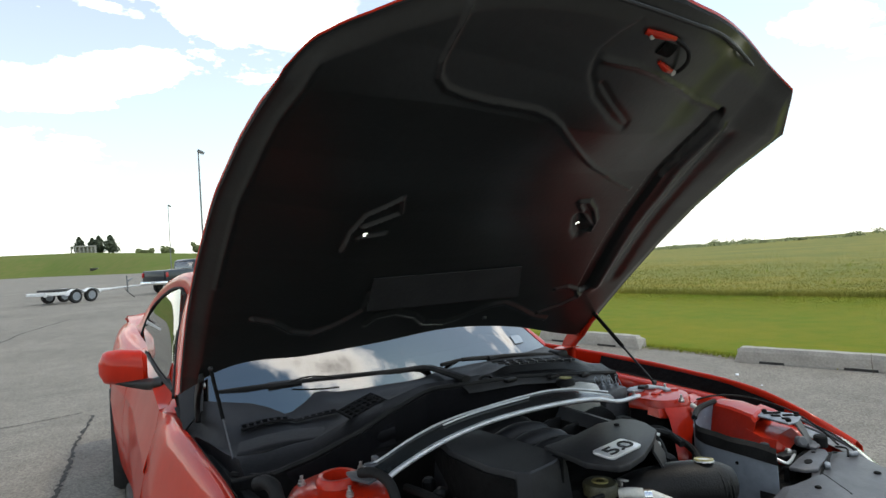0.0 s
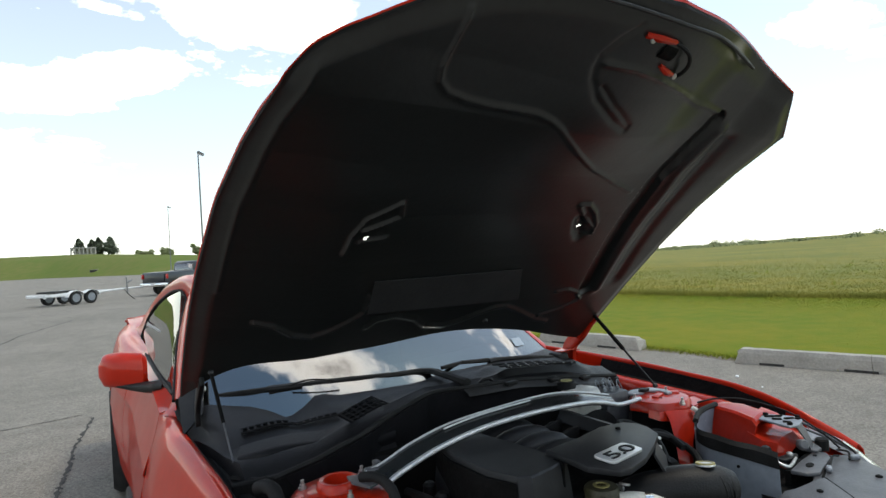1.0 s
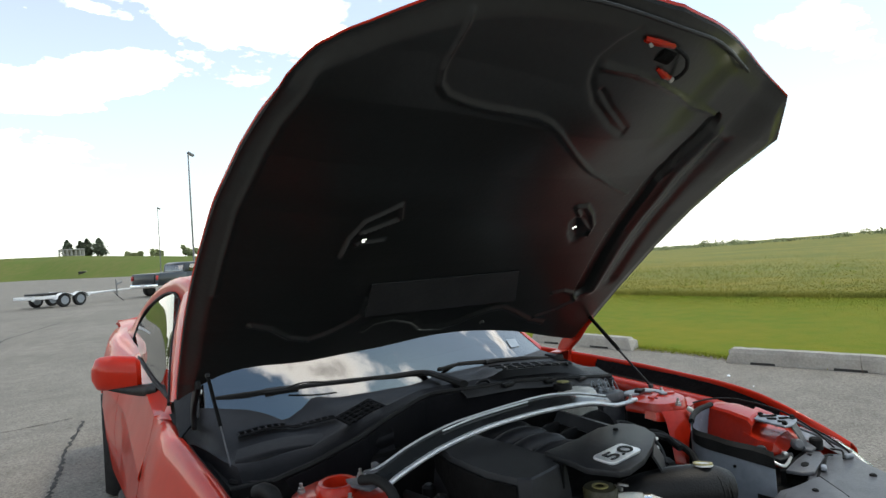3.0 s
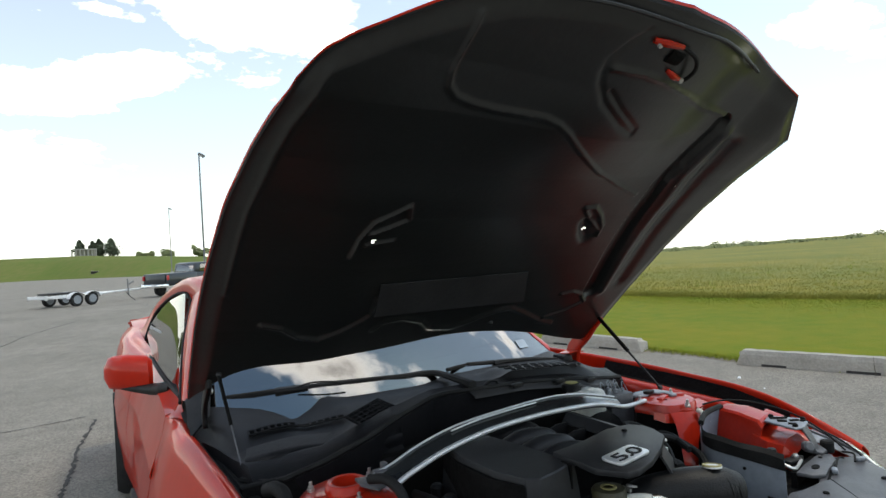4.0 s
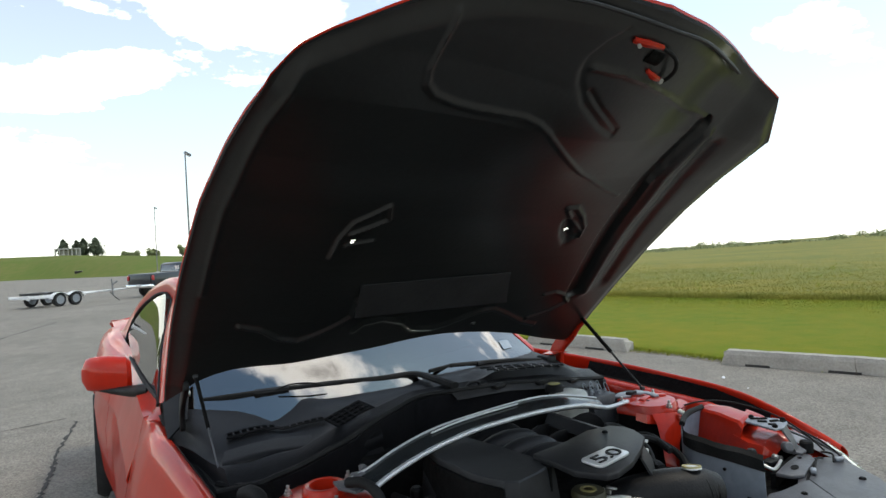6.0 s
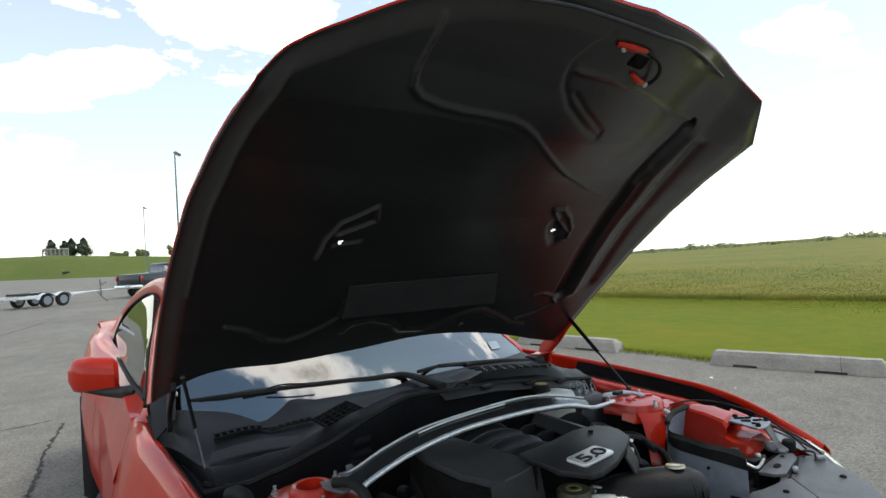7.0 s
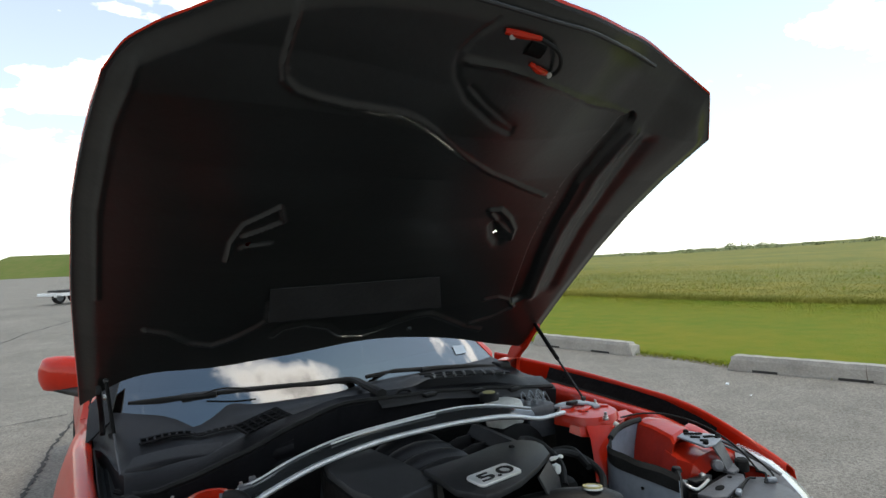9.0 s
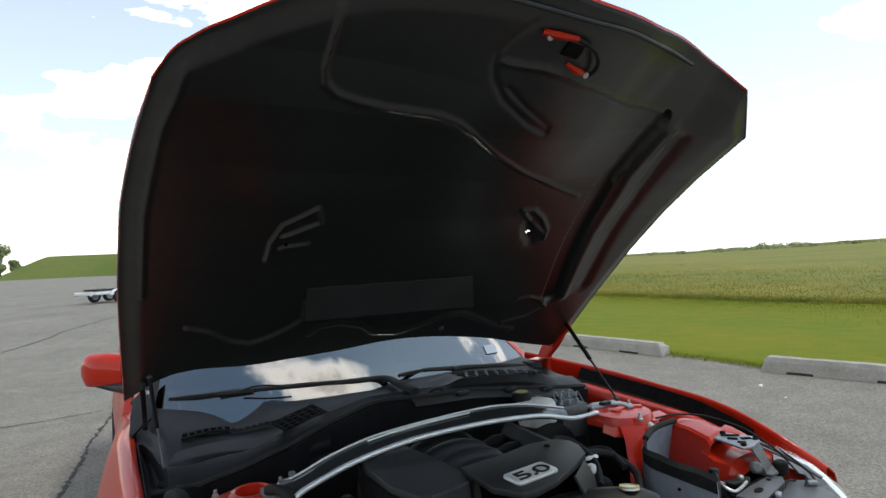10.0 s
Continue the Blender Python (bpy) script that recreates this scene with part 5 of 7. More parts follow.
def cowl_rear(x):
    """Rear edge of the scuttle, notched where the near wiper lies."""
    if x > -0.30:
        up = float(ease((x + 0.08) / 0.16))
        return ws_base(x)[0] + 0.015 + 0.045 * up, ws_base(x)[1] - 0.012 + 0.008 * float(ease((0.1 - x) / 0.2)) + 0.022 * up
    k = x / 0.70
    t = lerp_list(k, [(-1, 0.012), (-0.97, 0.012), (-0.80, -0.022), (-0.74, -0.05), (-0.68, -0.095), (-0.60, -0.047), (-0.54, 0.0), (-0.43, 0.005)])[0]
    yb, zb = ws_base(x)
    yt, zt = 1.50 + 0.06 * (k * k - 1), 1.352 + 0.045 * (1 - k * k)
    f = float(ease((-0.30 - x) / 0.08))
    y, z = yb * (1 - t) + yt * t, zb * (1 - t) + zt * t + 0.035 * math.sin(math.pi * t) + 0.004
    return (yb + 0.015) * (1 - f) + y * f, (zb - 0.004) * (1 - f) + z * f


def cowl_front(x):
    return lerp_list(x, [(-0.742, 0.70), (-0.712, 0.66), (-0.690, 0.45), (-0.665, 0.31), (-0.50, 0.265), (-0.36, 0.27), (-0.22, 0.34), (-0.10, 0.405), (0.04, 0.37), (0.25, 0.36), (0.45, 0.36), (0.70, 0.42)])[0]


bm = bmesh.new()
rows = []
for x in np.linspace(-0.742, 0.70, 73):
    f, (b, zb) = cowl_front(x), cowl_rear(x)
    z = cowl_z(x)
    r = [(x, f + 0.015, 0.86), (x, f + 0.003, z - 0.055), (x, f, z - 0.030), (x, f + 0.012, z - 0.020)]
    for t in np.linspace(0.1, 1, 12):
        y = f + (b - f) * t
        lift = 0.012 * math.exp(-((t - 0.18) / 0.07) ** 2) - 0.006 * math.exp(-((t - 0.42) / 0.12) ** 2)
        r.append((x, y, (z - 0.020) * (1 - t) + zb * t + lift))
    rows.append(r)
sheet(bm, rows, 0.004)
cowl = part("scuttle_panel", bm, GREY_PLASTIC, car, "grey-black plastic scuttle panel below the windscreen")


def cowl_surface(x, y, lift=0.0):
    f, (b, zb) = cowl_front(x), cowl_rear(x)
    t = min(1.0, max(0.0, (y - f) / (b - f)))
    w = 0.012 * math.exp(-((t - 0.18) / 0.07) ** 2) - 0.006 * math.exp(-((t - 0.42) / 0.12) ** 2)
    return Vector((x, y, (cowl_z(x) - 0.020) * (1 - t) + zb * t + w + lift))


# intake grille: dark openings crossed by thin ribs
def grille(corner, across, up, cols, rws, rib):
    """A dark opening crossed by thin ribs, laid on the scuttle."""
    c, a, u = Vector(corner), Vector(across), Vector(up)
    top = lambda f, g, h: cowl_surface(*(c + a * f + u * g)[:2], h)
    bm = bmesh.new()
    sheet(bm, [[top(f, g, 0.006) for f in np.linspace(0, 1, 12)] for g in np.linspace(0, 1, 8)])
    back = part("grille_opening", bm, DARK, cowl)
    for k in range(cols + 1):
        bm = bmesh.new()
        tube(bm, [top(k / cols, g, 0.0085) for g in np.linspace(0, 1, 6)], rib, 5, 1)
        part("grille_rib", bm, GREY_PLASTIC, back)
    for k in range(rws + 1):
        bm = bmesh.new()
        tube(bm, [top(f, k / rws, 0.0085) for f in np.linspace(0, 1, 10)], rib, 5, 1)
        part("grille_rib", bm, GREY_PLASTIC, back)


grille((-0.622, 0.556, 0), (0.128, -0.026, 0), (0.0, 0.022, 0), 7, 1, 0.0035)
grille((-0.492, 0.529, 0), (0.112, -0.088, 0), (0.0, 0.014, 0), 7, 1, 0.0030)
# raised vent hump over the far half, and the paler flange in front of it
HUMP = [[cowl_surface(x, y, 0.026 * float(ease((x - 0.13) / 0.07) * ease((0.60 - x) / 0.10)) * math.sin(math.pi * min(1.0, max(0.0, t))) ** 0.5) for t, y in ((t, 0.405 + 0.16 * t + 0.03 * (x - 0.3)) for t in np.linspace(0, 1, 9))] for x in np.linspace(0.13, 0.60, 25)]
bm = bmesh.new()
sheet(bm, HUMP, 0.003)
hump = part("vent_hump", bm, BLACK_PLASTIC, cowl, "raised black air intake hump")
for i in range(4, 19, 2):
    bm = bmesh.new()
    tube(bm, [HUMP[i + min(3, k // 2)][k] + Vector((0, 0, 0.003)) for k in range(1, 7)], 0.0035, 5, 1)
    part("vent_rib", bm, PLATE_GREY, hump)
for k in (2, 4, 6):
    bm = bmesh.new()
    tube(bm, [HUMP[i][k] + Vector((0, 0, 0.003)) for i in range(4, 21)], 0.003, 5, 1)
    part("vent_rib", bm, PLATE_GREY, hump)
bm = bmesh.new()
sheet(bm, [[(x, cowl_front(x) - 0.034 + 0.016 * math.sin(9 * x), cowl_z(x) - 0.040), (x, cowl_front(x) - 0.030 + 0.016 * math.sin(9 * x), cowl_z(x) - 0.034), (x, cowl_front(x) - 0.006, cowl_z(x) - 0.026), (x, cowl_front(x) + 0.004, cowl_z(x) - 0.018)] for x in np.linspace(0.0, 0.60, 40)], 0.003)
flange = part("scuttle_flange", bm, PLATE_GREY, cowl, "paler grey front flange of the scuttle")
for x in (0.16, 0.33, 0.47):
    bm = bmesh.new()
    box(bm, (x, cowl_front(x) - 0.012, cowl_z(x) - 0.022), (0.045, 0.020, 0.012), 0.003, pose(0, 0, 0, 0, 0, 12))
    part("flange_clip", bm, BLACK_PLASTIC, flange)
# sloping grille that faces the engine
GA, GB, GC, GD = Vector((-0.405, 0.368, 1.035)), Vector((-0.372, 0.343, 1.012)), Vector((-0.248, 0.385, 1.030)), Vector((-0.285, 0.430, 1.050))
bm = bmesh.new()
sheet(bm, [[GA.lerp(GD, f).lerp(GB.lerp(GC, f), g) for f in np.linspace(0, 1, 8)] for g in np.linspace(0, 1, 6)], 0.004)
back = part("grille_opening", bm, DARK, cowl)
LIFT = Vector((0.0, -0.003, 0.004))
for k in range(7):
    bm = bmesh.new()
    tube(bm, [GA.lerp(GD, k / 6) + LIFT, GB.lerp(GC, k / 6) + LIFT], 0.0028, 5, 1)
    part("grille_rib", bm, GREY_PLASTIC, back)
for k in range(5):
    bm = bmesh.new()
    tube(bm, [GA.lerp(GB, k / 4) + LIFT, GD.lerp(GC, k / 4) + LIFT], 0.0024, 5, 1)
    part("grille_rib", bm, GREY_PLASTIC, back)
# raised cabin filter cover and the rubber edge strip
LEDGE = smooth_path([(-0.660, 0.430, 0.945), (-0.597, 0.392, 0.962), (-0.530, 0.372, 0.968), (-0.442, 0.330, 0.970), (-0.350, 0.296, 0.974), (-0.270, 0.300, 0.980)], 5)
bm = bmesh.new()
sheet(bm, [[p + Vector((0.02, 0.085, 0.018)), p + Vector((0.004, 0.020, 0.012)), p + Vector((0, 0.008, 0.010)), p + Vector((-0.001, -0.002, 0.004)), p + Vector((-0.001, -0.005, -0.006)), p + Vector((0, -0.002, -0.018)), p + Vector((0, 0.006, -0.030)), p + Vector((0, -0.006, -0.038)), p + Vector((0, -0.012, -0.050)), p + Vector((0, -0.004, -0.085)), p + Vector((0, 0.0, -0.14))] for p in LEDGE], 0.003)
part("filter_cover", bm, GREY_PLASTIC, cowl, "black cabin filter cover")
for k in (4, 11, 18):
    bm = bmesh.new()
    box(bm, LEDGE[k] + Vector((0, -0.008, -0.055)), (0.022, 0.012, 0.030), 0.004)
    part("cover_latch", bm, BLACK_PLASTIC, cowl)
bm = bmesh.new()
tube(bm, [(x, cowl_front(x) + 0.004, cowl_z(x) - 0.020) for x in np.linspace(-0.68, 0.68, 24)], 0.008, 6, 2)
part("edge_seal", bm, RUBBER, cowl, "rubber weatherstrip along the scuttle edge")
bm = bmesh.new()
tube(bm, [(0.06, 0.392, 1.035), (0.075, 0.385, 1.052), (0.10, 0.382, 1.052), (0.115, 0.388, 1.035)], 0.005, 6, 4)
part("prop_clip", bm, BLACK_PLASTIC, cowl)


def wiper(arm, blade, label):
    bm = bmesh.new()
    tube(bm, arm, [0.012, 0.012, 0.012, 0.010] if len(arm) < 5 else [0.016, 0.014, 0.013, 0.012, 0.012, 0.010], 8, 5, 0.8)
    w = part("wiper", bm, RUBBER, car, label)
    bm = bmesh.new()
    tube(bm, blade, [0.005, 0.007, 0.0075, 0.007, 0.005], 8, 5, 1.3)
    b = part("blade", bm, RUBBER, w)
    mid = Vector(blade[len(blade) // 2])
    d = (Vector(blade[-1]) - Vector(blade[0])).normalized()
    bm = bmesh.new()
    tube(bm, [mid - d * 0.055, mid + d * 0.05], 0.015, 8, 1, 0.8)
    part("bridge", bm, BLACK_PLASTIC, b)


wiper([(0.015, 0.381, 1.054), (0.006, 0.48, 1.060), (-0.002, 0.612, 1.058), (-0.125, 0.640, 1.057), (-0.300, 0.690, 1.058), (-0.461, 0.744, 1.054)],
      [(-0.645, 0.840, 1.040), (-0.560, 0.786, 1.047), (-0.447, 0.738, 1.053), (-0.270, 0.672, 1.058), (-0.105, 0.632, 1.060)], "black wiper arm lying across the windscreen base")
wiper([(0.61, 0.688, 1.008), (0.464, 0.670, 1.030), (0.324, 0.660, 1.043), (0.160, 0.645, 1.058)],
      [(0.610, 0.735, 1.004), (0.480, 0.692, 1.026), (0.324, 0.664, 1.040), (0.170, 0.648, 1.054), (0.050, 0.600, 1.062)], "black wiper arm lying across the windscreen base")
bm = bmesh.new()
tube(bm, [(-0.44, 0.714, 1.062), (-0.40, 0.694, 1.074), (-0.35, 0.670, 1.074), (-0.30, 0.650, 1.064)], 0.0028, 6, 5)
part("washer_hose", bm, RUBBER, car, "thin washer hose on the wiper arm")

# bay walls and floor, the bay's shade put into their near-black colour
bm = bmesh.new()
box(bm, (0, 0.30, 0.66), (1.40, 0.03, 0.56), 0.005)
part("bulkhead", bm, DARK, car, "engine bulkhead, bay shade put into its black")
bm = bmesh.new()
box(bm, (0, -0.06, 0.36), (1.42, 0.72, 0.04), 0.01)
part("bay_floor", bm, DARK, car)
for s in (-1, 1):
    bm = bmesh.new()
    rows = []
    for y in np.linspace(0.62, -0.30, 14):
        d = lerp_list(-y, [(-0.97, 0.0), (-0.1, 0.012), (0.02, 0.03), (0.12, 0.062), (0.3, 0.12)])[0]
        pull = lerp_list(-y, [(-1, 0.0), (0.0, 0.0), (0.29, 0.10)])[0]
        if s > 0:
            w = 0.050 * float(ease((y + 0.32) / 0.50))
            rows.append([(0.832 + pull + w, y, 0.912 - d), (0.805 + pull + w, y, 0.924 - d), (0.780 + pull + w, y, 0.926 - d), (0.765 + pull + w, y, 0.917 - d), (0.752 + pull + w, y, 0.885 - d), (0.740 + pull * 0.5, y, 0.60)])
        else:
            rows.append([(-0.67, y, 0.880 - d), (-0.66, y, 0.884 - d), (-0.650, y, 0.885 - d), (-0.640 - pull * 0.5, y, 0.80 - d), (-0.635, y, 0.60), (-0.630, y, 0.40)])
    sheet(bm, rows, 0.004)
    part("inner_wing", bm, RED_BAY if s > 0 else BLACK_PLASTIC, car, "painted inner wing")
    # liner in the same near-black, shade put into its colour
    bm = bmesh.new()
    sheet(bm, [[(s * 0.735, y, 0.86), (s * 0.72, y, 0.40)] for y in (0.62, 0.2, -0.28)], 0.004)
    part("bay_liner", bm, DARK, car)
    # strut tower: domed top with a raised ring and studs
    tx, ty, tz = (0.575, 0.125, 0.957) if s > 0 else (-0.500, 0.120, 0.946)
    bm = bmesh.new()
    prof = [(0.135, -0.42), (0.125, -0.10), (0.118, -0.035), (0.110, -0.014), (0.095, -0.004), (0.07, 0.0), (0.0, 0.002)] if s > 0 else [(0.135, -0.42), (0.125, -0.10), (0.118, -0.035), (0.105, -0.012), (0.088, -0.004), (0.050, 0.0), (0.047, 0.014), (0.042, 0.018), (0.033, 0.017), (0.030, -0.010), (0.0, -0.012)]
    if s > 0:
        loop = [(-0.085, 0.050), (-0.02, 0.105), (0.075, 0.095), (0.110, 0.040), (0.095, -0.035), (0.030, -0.070), (-0.050, -0.050)]
        loop = [p[:2] for p in smooth_path([(*p, 0) for p in loop + loop[:1]], 4)[:-1]]
        rows = []
        for k, dz, dx, dy in ((0.80, 0.001, 0, 0), (0.93, 0.0, 0, 0), (1.0, -0.010, 0, 0), (1.04, -0.032, 0, -0.003)):
            rows.append([(tx + dx + k * px, ty + dy + k * py, tz + dz) for px, py in loop + loop[:1]])
        sheet(bm, rows)
        bm.faces.new([v for v in bm.verts][:len(loop)])
        bmesh.ops.remove_doubles(bm, verts=bm.verts, dist=1e-5)
    else:
        lathe(bm, prof, 28, Matrix.Translation((tx, ty, tz)))
    tower = part("strut_tower", bm, RED_BAY, car, "red painted suspension strut tower")
    if s > 0:
        bm = bmesh.new()
        sheet(bm, [[(tx + 0.97 * px, ty - dy + 0.97 * py, tz + dz) for px, py in loop + loop[:1]] for dz, dy in ((-0.02, 0.0), (-0.12, 0.0), (-0.40, 0.01))])
        part("tower_liner", bm, DARK, tower, "dark hollow under the tower top")
        leg = [[(0.505, 0.052, 0.945), (0.545, 0.030, 0.944), (0.600, 0.020, 0.942), (0.650, 0.045, 0.938)], [(0.500, 0.030, 0.915), (0.535, 0.004, 0.915), (0.575, -0.002, 0.913), (0.612, 0.030, 0.910)], [(0.485, 0.004, 0.870), (0.508, -0.022, 0.868), (0.530, -0.022, 0.868), (0.560, 0.010, 0.868)], [(0.470, -0.018, 0.815), (0.484, -0.044, 0.812), (0.496, -0.044, 0.812), (0.515, 0.0, 0.815)]]
        bm = bmesh.new()
        sheet(bm, leg, 0.004)
        part("tower_leg", bm, RED_BAY, tower)
        bm = bmesh.new()
        sheet(bm, [[(0.478, 0.090, 0.945), (0.490, 0.062, 0.942), (0.525, 0.050, 0.940)], [(0.470, 0.085, 0.925), (0.484, 0.052, 0.918), (0.527, 0.040, 0.912)]], 0.004)
        part("tower_lip", bm, RED_BAY, tower)
        bm = bmesh.new()
        sheet(bm, [[(0.635, 0.050, 0.937), (0.680, 0.062, 0.938), (0.735, 0.090, 0.930)], [(0.640, 0.090, 0.943), (0.690, 0.110, 0.943), (0.740, 0.130, 0.935)]], 0.004)
        part("tower_ear", bm, RED_BAY, tower)
        for px, py, rz in ((0.595, 0.150, 20), (0.640, 0.155, -35)):
            bm = bmesh.new()
            box(bm, (px, py, 0.9595), (0.075, 0.020, 0.007), 0.003, pose(0, 0, 0, 0, 0, rz))
            part("tower_rib", bm, RED_BAY, tower)
    else:
        bm = bmesh.new()
        sheet(bm, [[(tx + s * 0.13, ty - 0.02, tz - 0.055), (tx + s * 0.06, ty - 0.095, tz - 0.03), (tx - s * 0.02, ty - 0.12, tz - 0.035), (tx - s * 0.08, ty - 0.095, tz - 0.05)], [(tx + s * 0.12, ty - 0.06, tz - 0.11), (tx + s * 0.05, ty - 0.125, tz - 0.09), (tx - s * 0.04, ty - 0.145, tz - 0.09), (tx - s * 0.10, ty - 0.11, tz - 0.10)], [(tx + s * 0.10, ty - 0.10, tz - 0.24), (tx + s * 0.02, ty - 0.15, tz - 0.24), (tx - s * 0.07, ty - 0.165, tz - 0.24), (tx - s * 0.13, ty - 0.12, tz - 0.24)]], 0.004)
        part("tower_apron", bm, RED_BAY, tower)
    for k in range(3):
        a = 0.5 + 2.094 * k
        bm = bmesh.new()
        c = Vector((tx + 0.082 * math.cos(a), ty + 0.082 * math.sin(a), tz - 0.004))
        lathe(bm, [(0.009, 0), (0.009, 0.006), (0.007, 0.007), (0.007, 0.012), (0.004, 0.013), (0.004, 0.022), (0.0, 0.023)], 10, Matrix.Translation(c))
        part("stud_nut", bm, ALU, tower)
    bm = bmesh.new()
    lathe(bm, [(0.012, 0), (0.012, 0.008), (0.005, 0.009), (0.005, 0.014), (0.0, 0.015)], 12, Matrix.Translation((tx, ty, tz - 0.012)))
    part("strut_nut", bm, DARK, tower)

# brace across the towers: dark flat bar between two bright tubes
NEAR = [(x, y, z - 0.011) for x, y, z in [(-0.430, 0.012, 0.975), (-0.395, 0.020, 0.990), (-0.287, 0.035, 1.018), (-0.16, 0.053, 1.033), (-0.051, 0.068, 1.035), (0.087, 0.087, 1.030), (0.22, 0.106, 1.018), (0.30, 0.118, 1.005), (0.39, 0.131, 0.980), (0.44, 0.138, 0.975), (0.505, 0.146, 0.975)]]
FAR = [(-0.450, 0.085, 0.975), (-0.395, 0.095, 0.986), (-0.319, 0.105, 1.010), (-0.205, 0.121, 1.030), (-0.047, 0.143, 1.036), (0.133, 0.169, 1.034), (0.253, 0.185, 1.020), (0.33, 0.190, 1.004), (0.41, 0.185, 0.985)]
bm = bmesh.new()
tube(bm, NEAR, 0.0066, 10, 5)
brace = part("strut_brace", bm, BRUSHED, car, "polished strut tower brace with a dark centre")
bm = bmesh.new()
tube(bm, FAR, 0.0030, 8, 5)
part("rear_tube", bm, BRUSHED, brace)
n_s, f_s = smooth_path(NEAR[:9], 6), smooth_path(FAR, 6)
bm = bmesh.new()
rows = []
for k in range(40):
    t = k / 39
    p, q = n_s[int(t * (len(n_s) - 1))], f_s[int(t * (len(f_s) - 1))]
    rows.append([p + Vector((0, 0, -0.004)), p.lerp(q, 0.33) + Vector((0, 0, 0.002)), p.lerp(q, 0.66) + Vector((0, 0, 0.002)), q + Vector((0, 0, -0.003))])
sheet(bm, rows, 0.006)
part("centre_panel", bm, PANEL_GLOSS, brace, "gloss black brace panel")
bm = bmesh.new()
tube(bm, [n_s[int(k * (len(n_s) - 1) / 12)].lerp(f_s[int(k * (len(f_s) - 1) / 12)], 0.70) + Vector((0, 0, 0.006)) for k in range(4, 8)], 0.0024, 6, 3)
part("bright_line", bm, BRUSHED, brace)
for s, pts in ((-1, [(-0.42, 0.05, 0.960), (-0.45, 0.11, 0.960), (-0.48, 0.12, 0.960), (-0.485, 0.08, 0.960), (-0.46, 0.03, 0.960)]),):
    bm = bmesh.new()
    prism(bm, [(p[0], p[1]) for p in pts], pts[0][2] - 0.002, pts[0][2] + 0.005, 0.002)
    part("end_plate", bm, RAD_GREY, brace)
bm = bmesh.new()
tube(bm, [(-0.475, 0.04, 0.985), (-0.455, 0.0, 0.992), (-0.440, -0.04, 0.975), (-0.44, -0.08, 0.93)], 0.011, 10, 4)
part("coolant_hose", bm, RUBBER, car)
bm = bmesh.new()
tube(bm, [(-0.66, 0.20, 0.955), (-0.645, 0.17, 0.965), (-0.635, 0.13, 0.95), (-0.64, 0.09, 0.87)], 0.016, 10, 4)
part("hose", bm, RUBBER, car)
bm = bmesh.new()
box(bm, (-0.43, 0.09, 0.972), (0.03, 0.025, 0.018), 0.004)
box(bm, (-0.41, 0.11, 0.980), (0.015, 0.02, 0.015), 0.003)
part("line_union", bm, RAD_GREY, car)

# engine cover: two side covers, badge plate and the intake runners between
engine = tagged(new("engine_cover"), "black plastic engine cover")
engine.parent = car


def slab(name, outline, z0, z1, bevel, mat, parent, label=""):
    bm = bmesh.new()
    prism(bm, outline, z0, z1, bevel)
    return part(name, bm, mat, parent, label)


def loft(name, outline, steps, mat, parent, label=""):
    """A solid lofted up an outline: height and how far each level is drawn in."""
    cx, cy = sum(p[0] for p in outline) / len(outline), sum(p[1] for p in outline) / len(outline)
    bm = bmesh.new()
    rings = []
    for z, k in steps:
        rings.append([bm.verts.new((cx + (x - cx) * k, cy + (y - cy) * k, z)) for x, y in outline])
    n = len(outline)
    for a, b in zip(rings, rings[1:]):
        for q in range(n):
            bm.faces.new((a[q], a[(q + 1) % n], b[(q + 1) % n], b[q]))
    bm.faces.new(rings[0][::-1]), bm.faces.new(rings[-1])
    return part(name, bm, mat, parent, label, angle=25.0)


cover = loft("left_cover", [(-0.258, 0.085), (-0.205, 0.100), (-0.140, 0.100), (-0.115, -0.020), (-0.096, -0.150), (-0.094, -0.186), (-0.150, -0.204), (-0.212, -0.218), (-0.235, -0.200), (-0.262, -0.130), (-0.272, 0.0)], [(0.860, 1.13), (0.975, 1.030), (0.990, 1.006), (0.998, 0.992), (1.001, 0.97)], COVER, engine)
# added near-black wall that paints shade over the cover's left side
slab("cover_side_shade", [(-0.205, 0.108), (-0.262, 0.094), (-0.280, 0.0), (-0.270, -0.132), (-0.243, -0.206), (-0.238, -0.196), (-0.262, -0.130), (-0.270, 0.0), (-0.255, 0.086), (-0.205, 0.100)], 0.86, 0.988, 0.0, DARK, cover)
slab("cover_groove", [(-0.117, -0.170), (-0.111, -0.168), (-0.110, -0.1985), (-0.117, -0.2005)], 0.90, 1.002, 0.0, DARK, cover)
bm = bmesh.new()
sheet(bm, [[(0.165, y, 0.96), (0.185, y, 0.988), (0.205, y, 0.984), (0.228, y, 0.955), (0.245, y, 0.90), (0.25, y, 0.85)] for y in (0.15, 0.07, 0.0, -0.08, -0.135)], 0.006)
part("right_cover", bm, COVER, engine)
bm = bmesh.new()
sheet(bm, [[(0.205, -0.125, 0.990), (0.225, -0.125, 0.960), (0.24, -0.12, 0.90)], [(0.170, -0.200, 0.990), (0.185, -0.215, 0.955), (0.195, -0.215, 0.90)], [(0.095, -0.262, 0.990), (0.105, -0.280, 0.955), (0.11, -0.280, 0.90)]], 0.005)
part("front_corner", bm, COVER, engine)
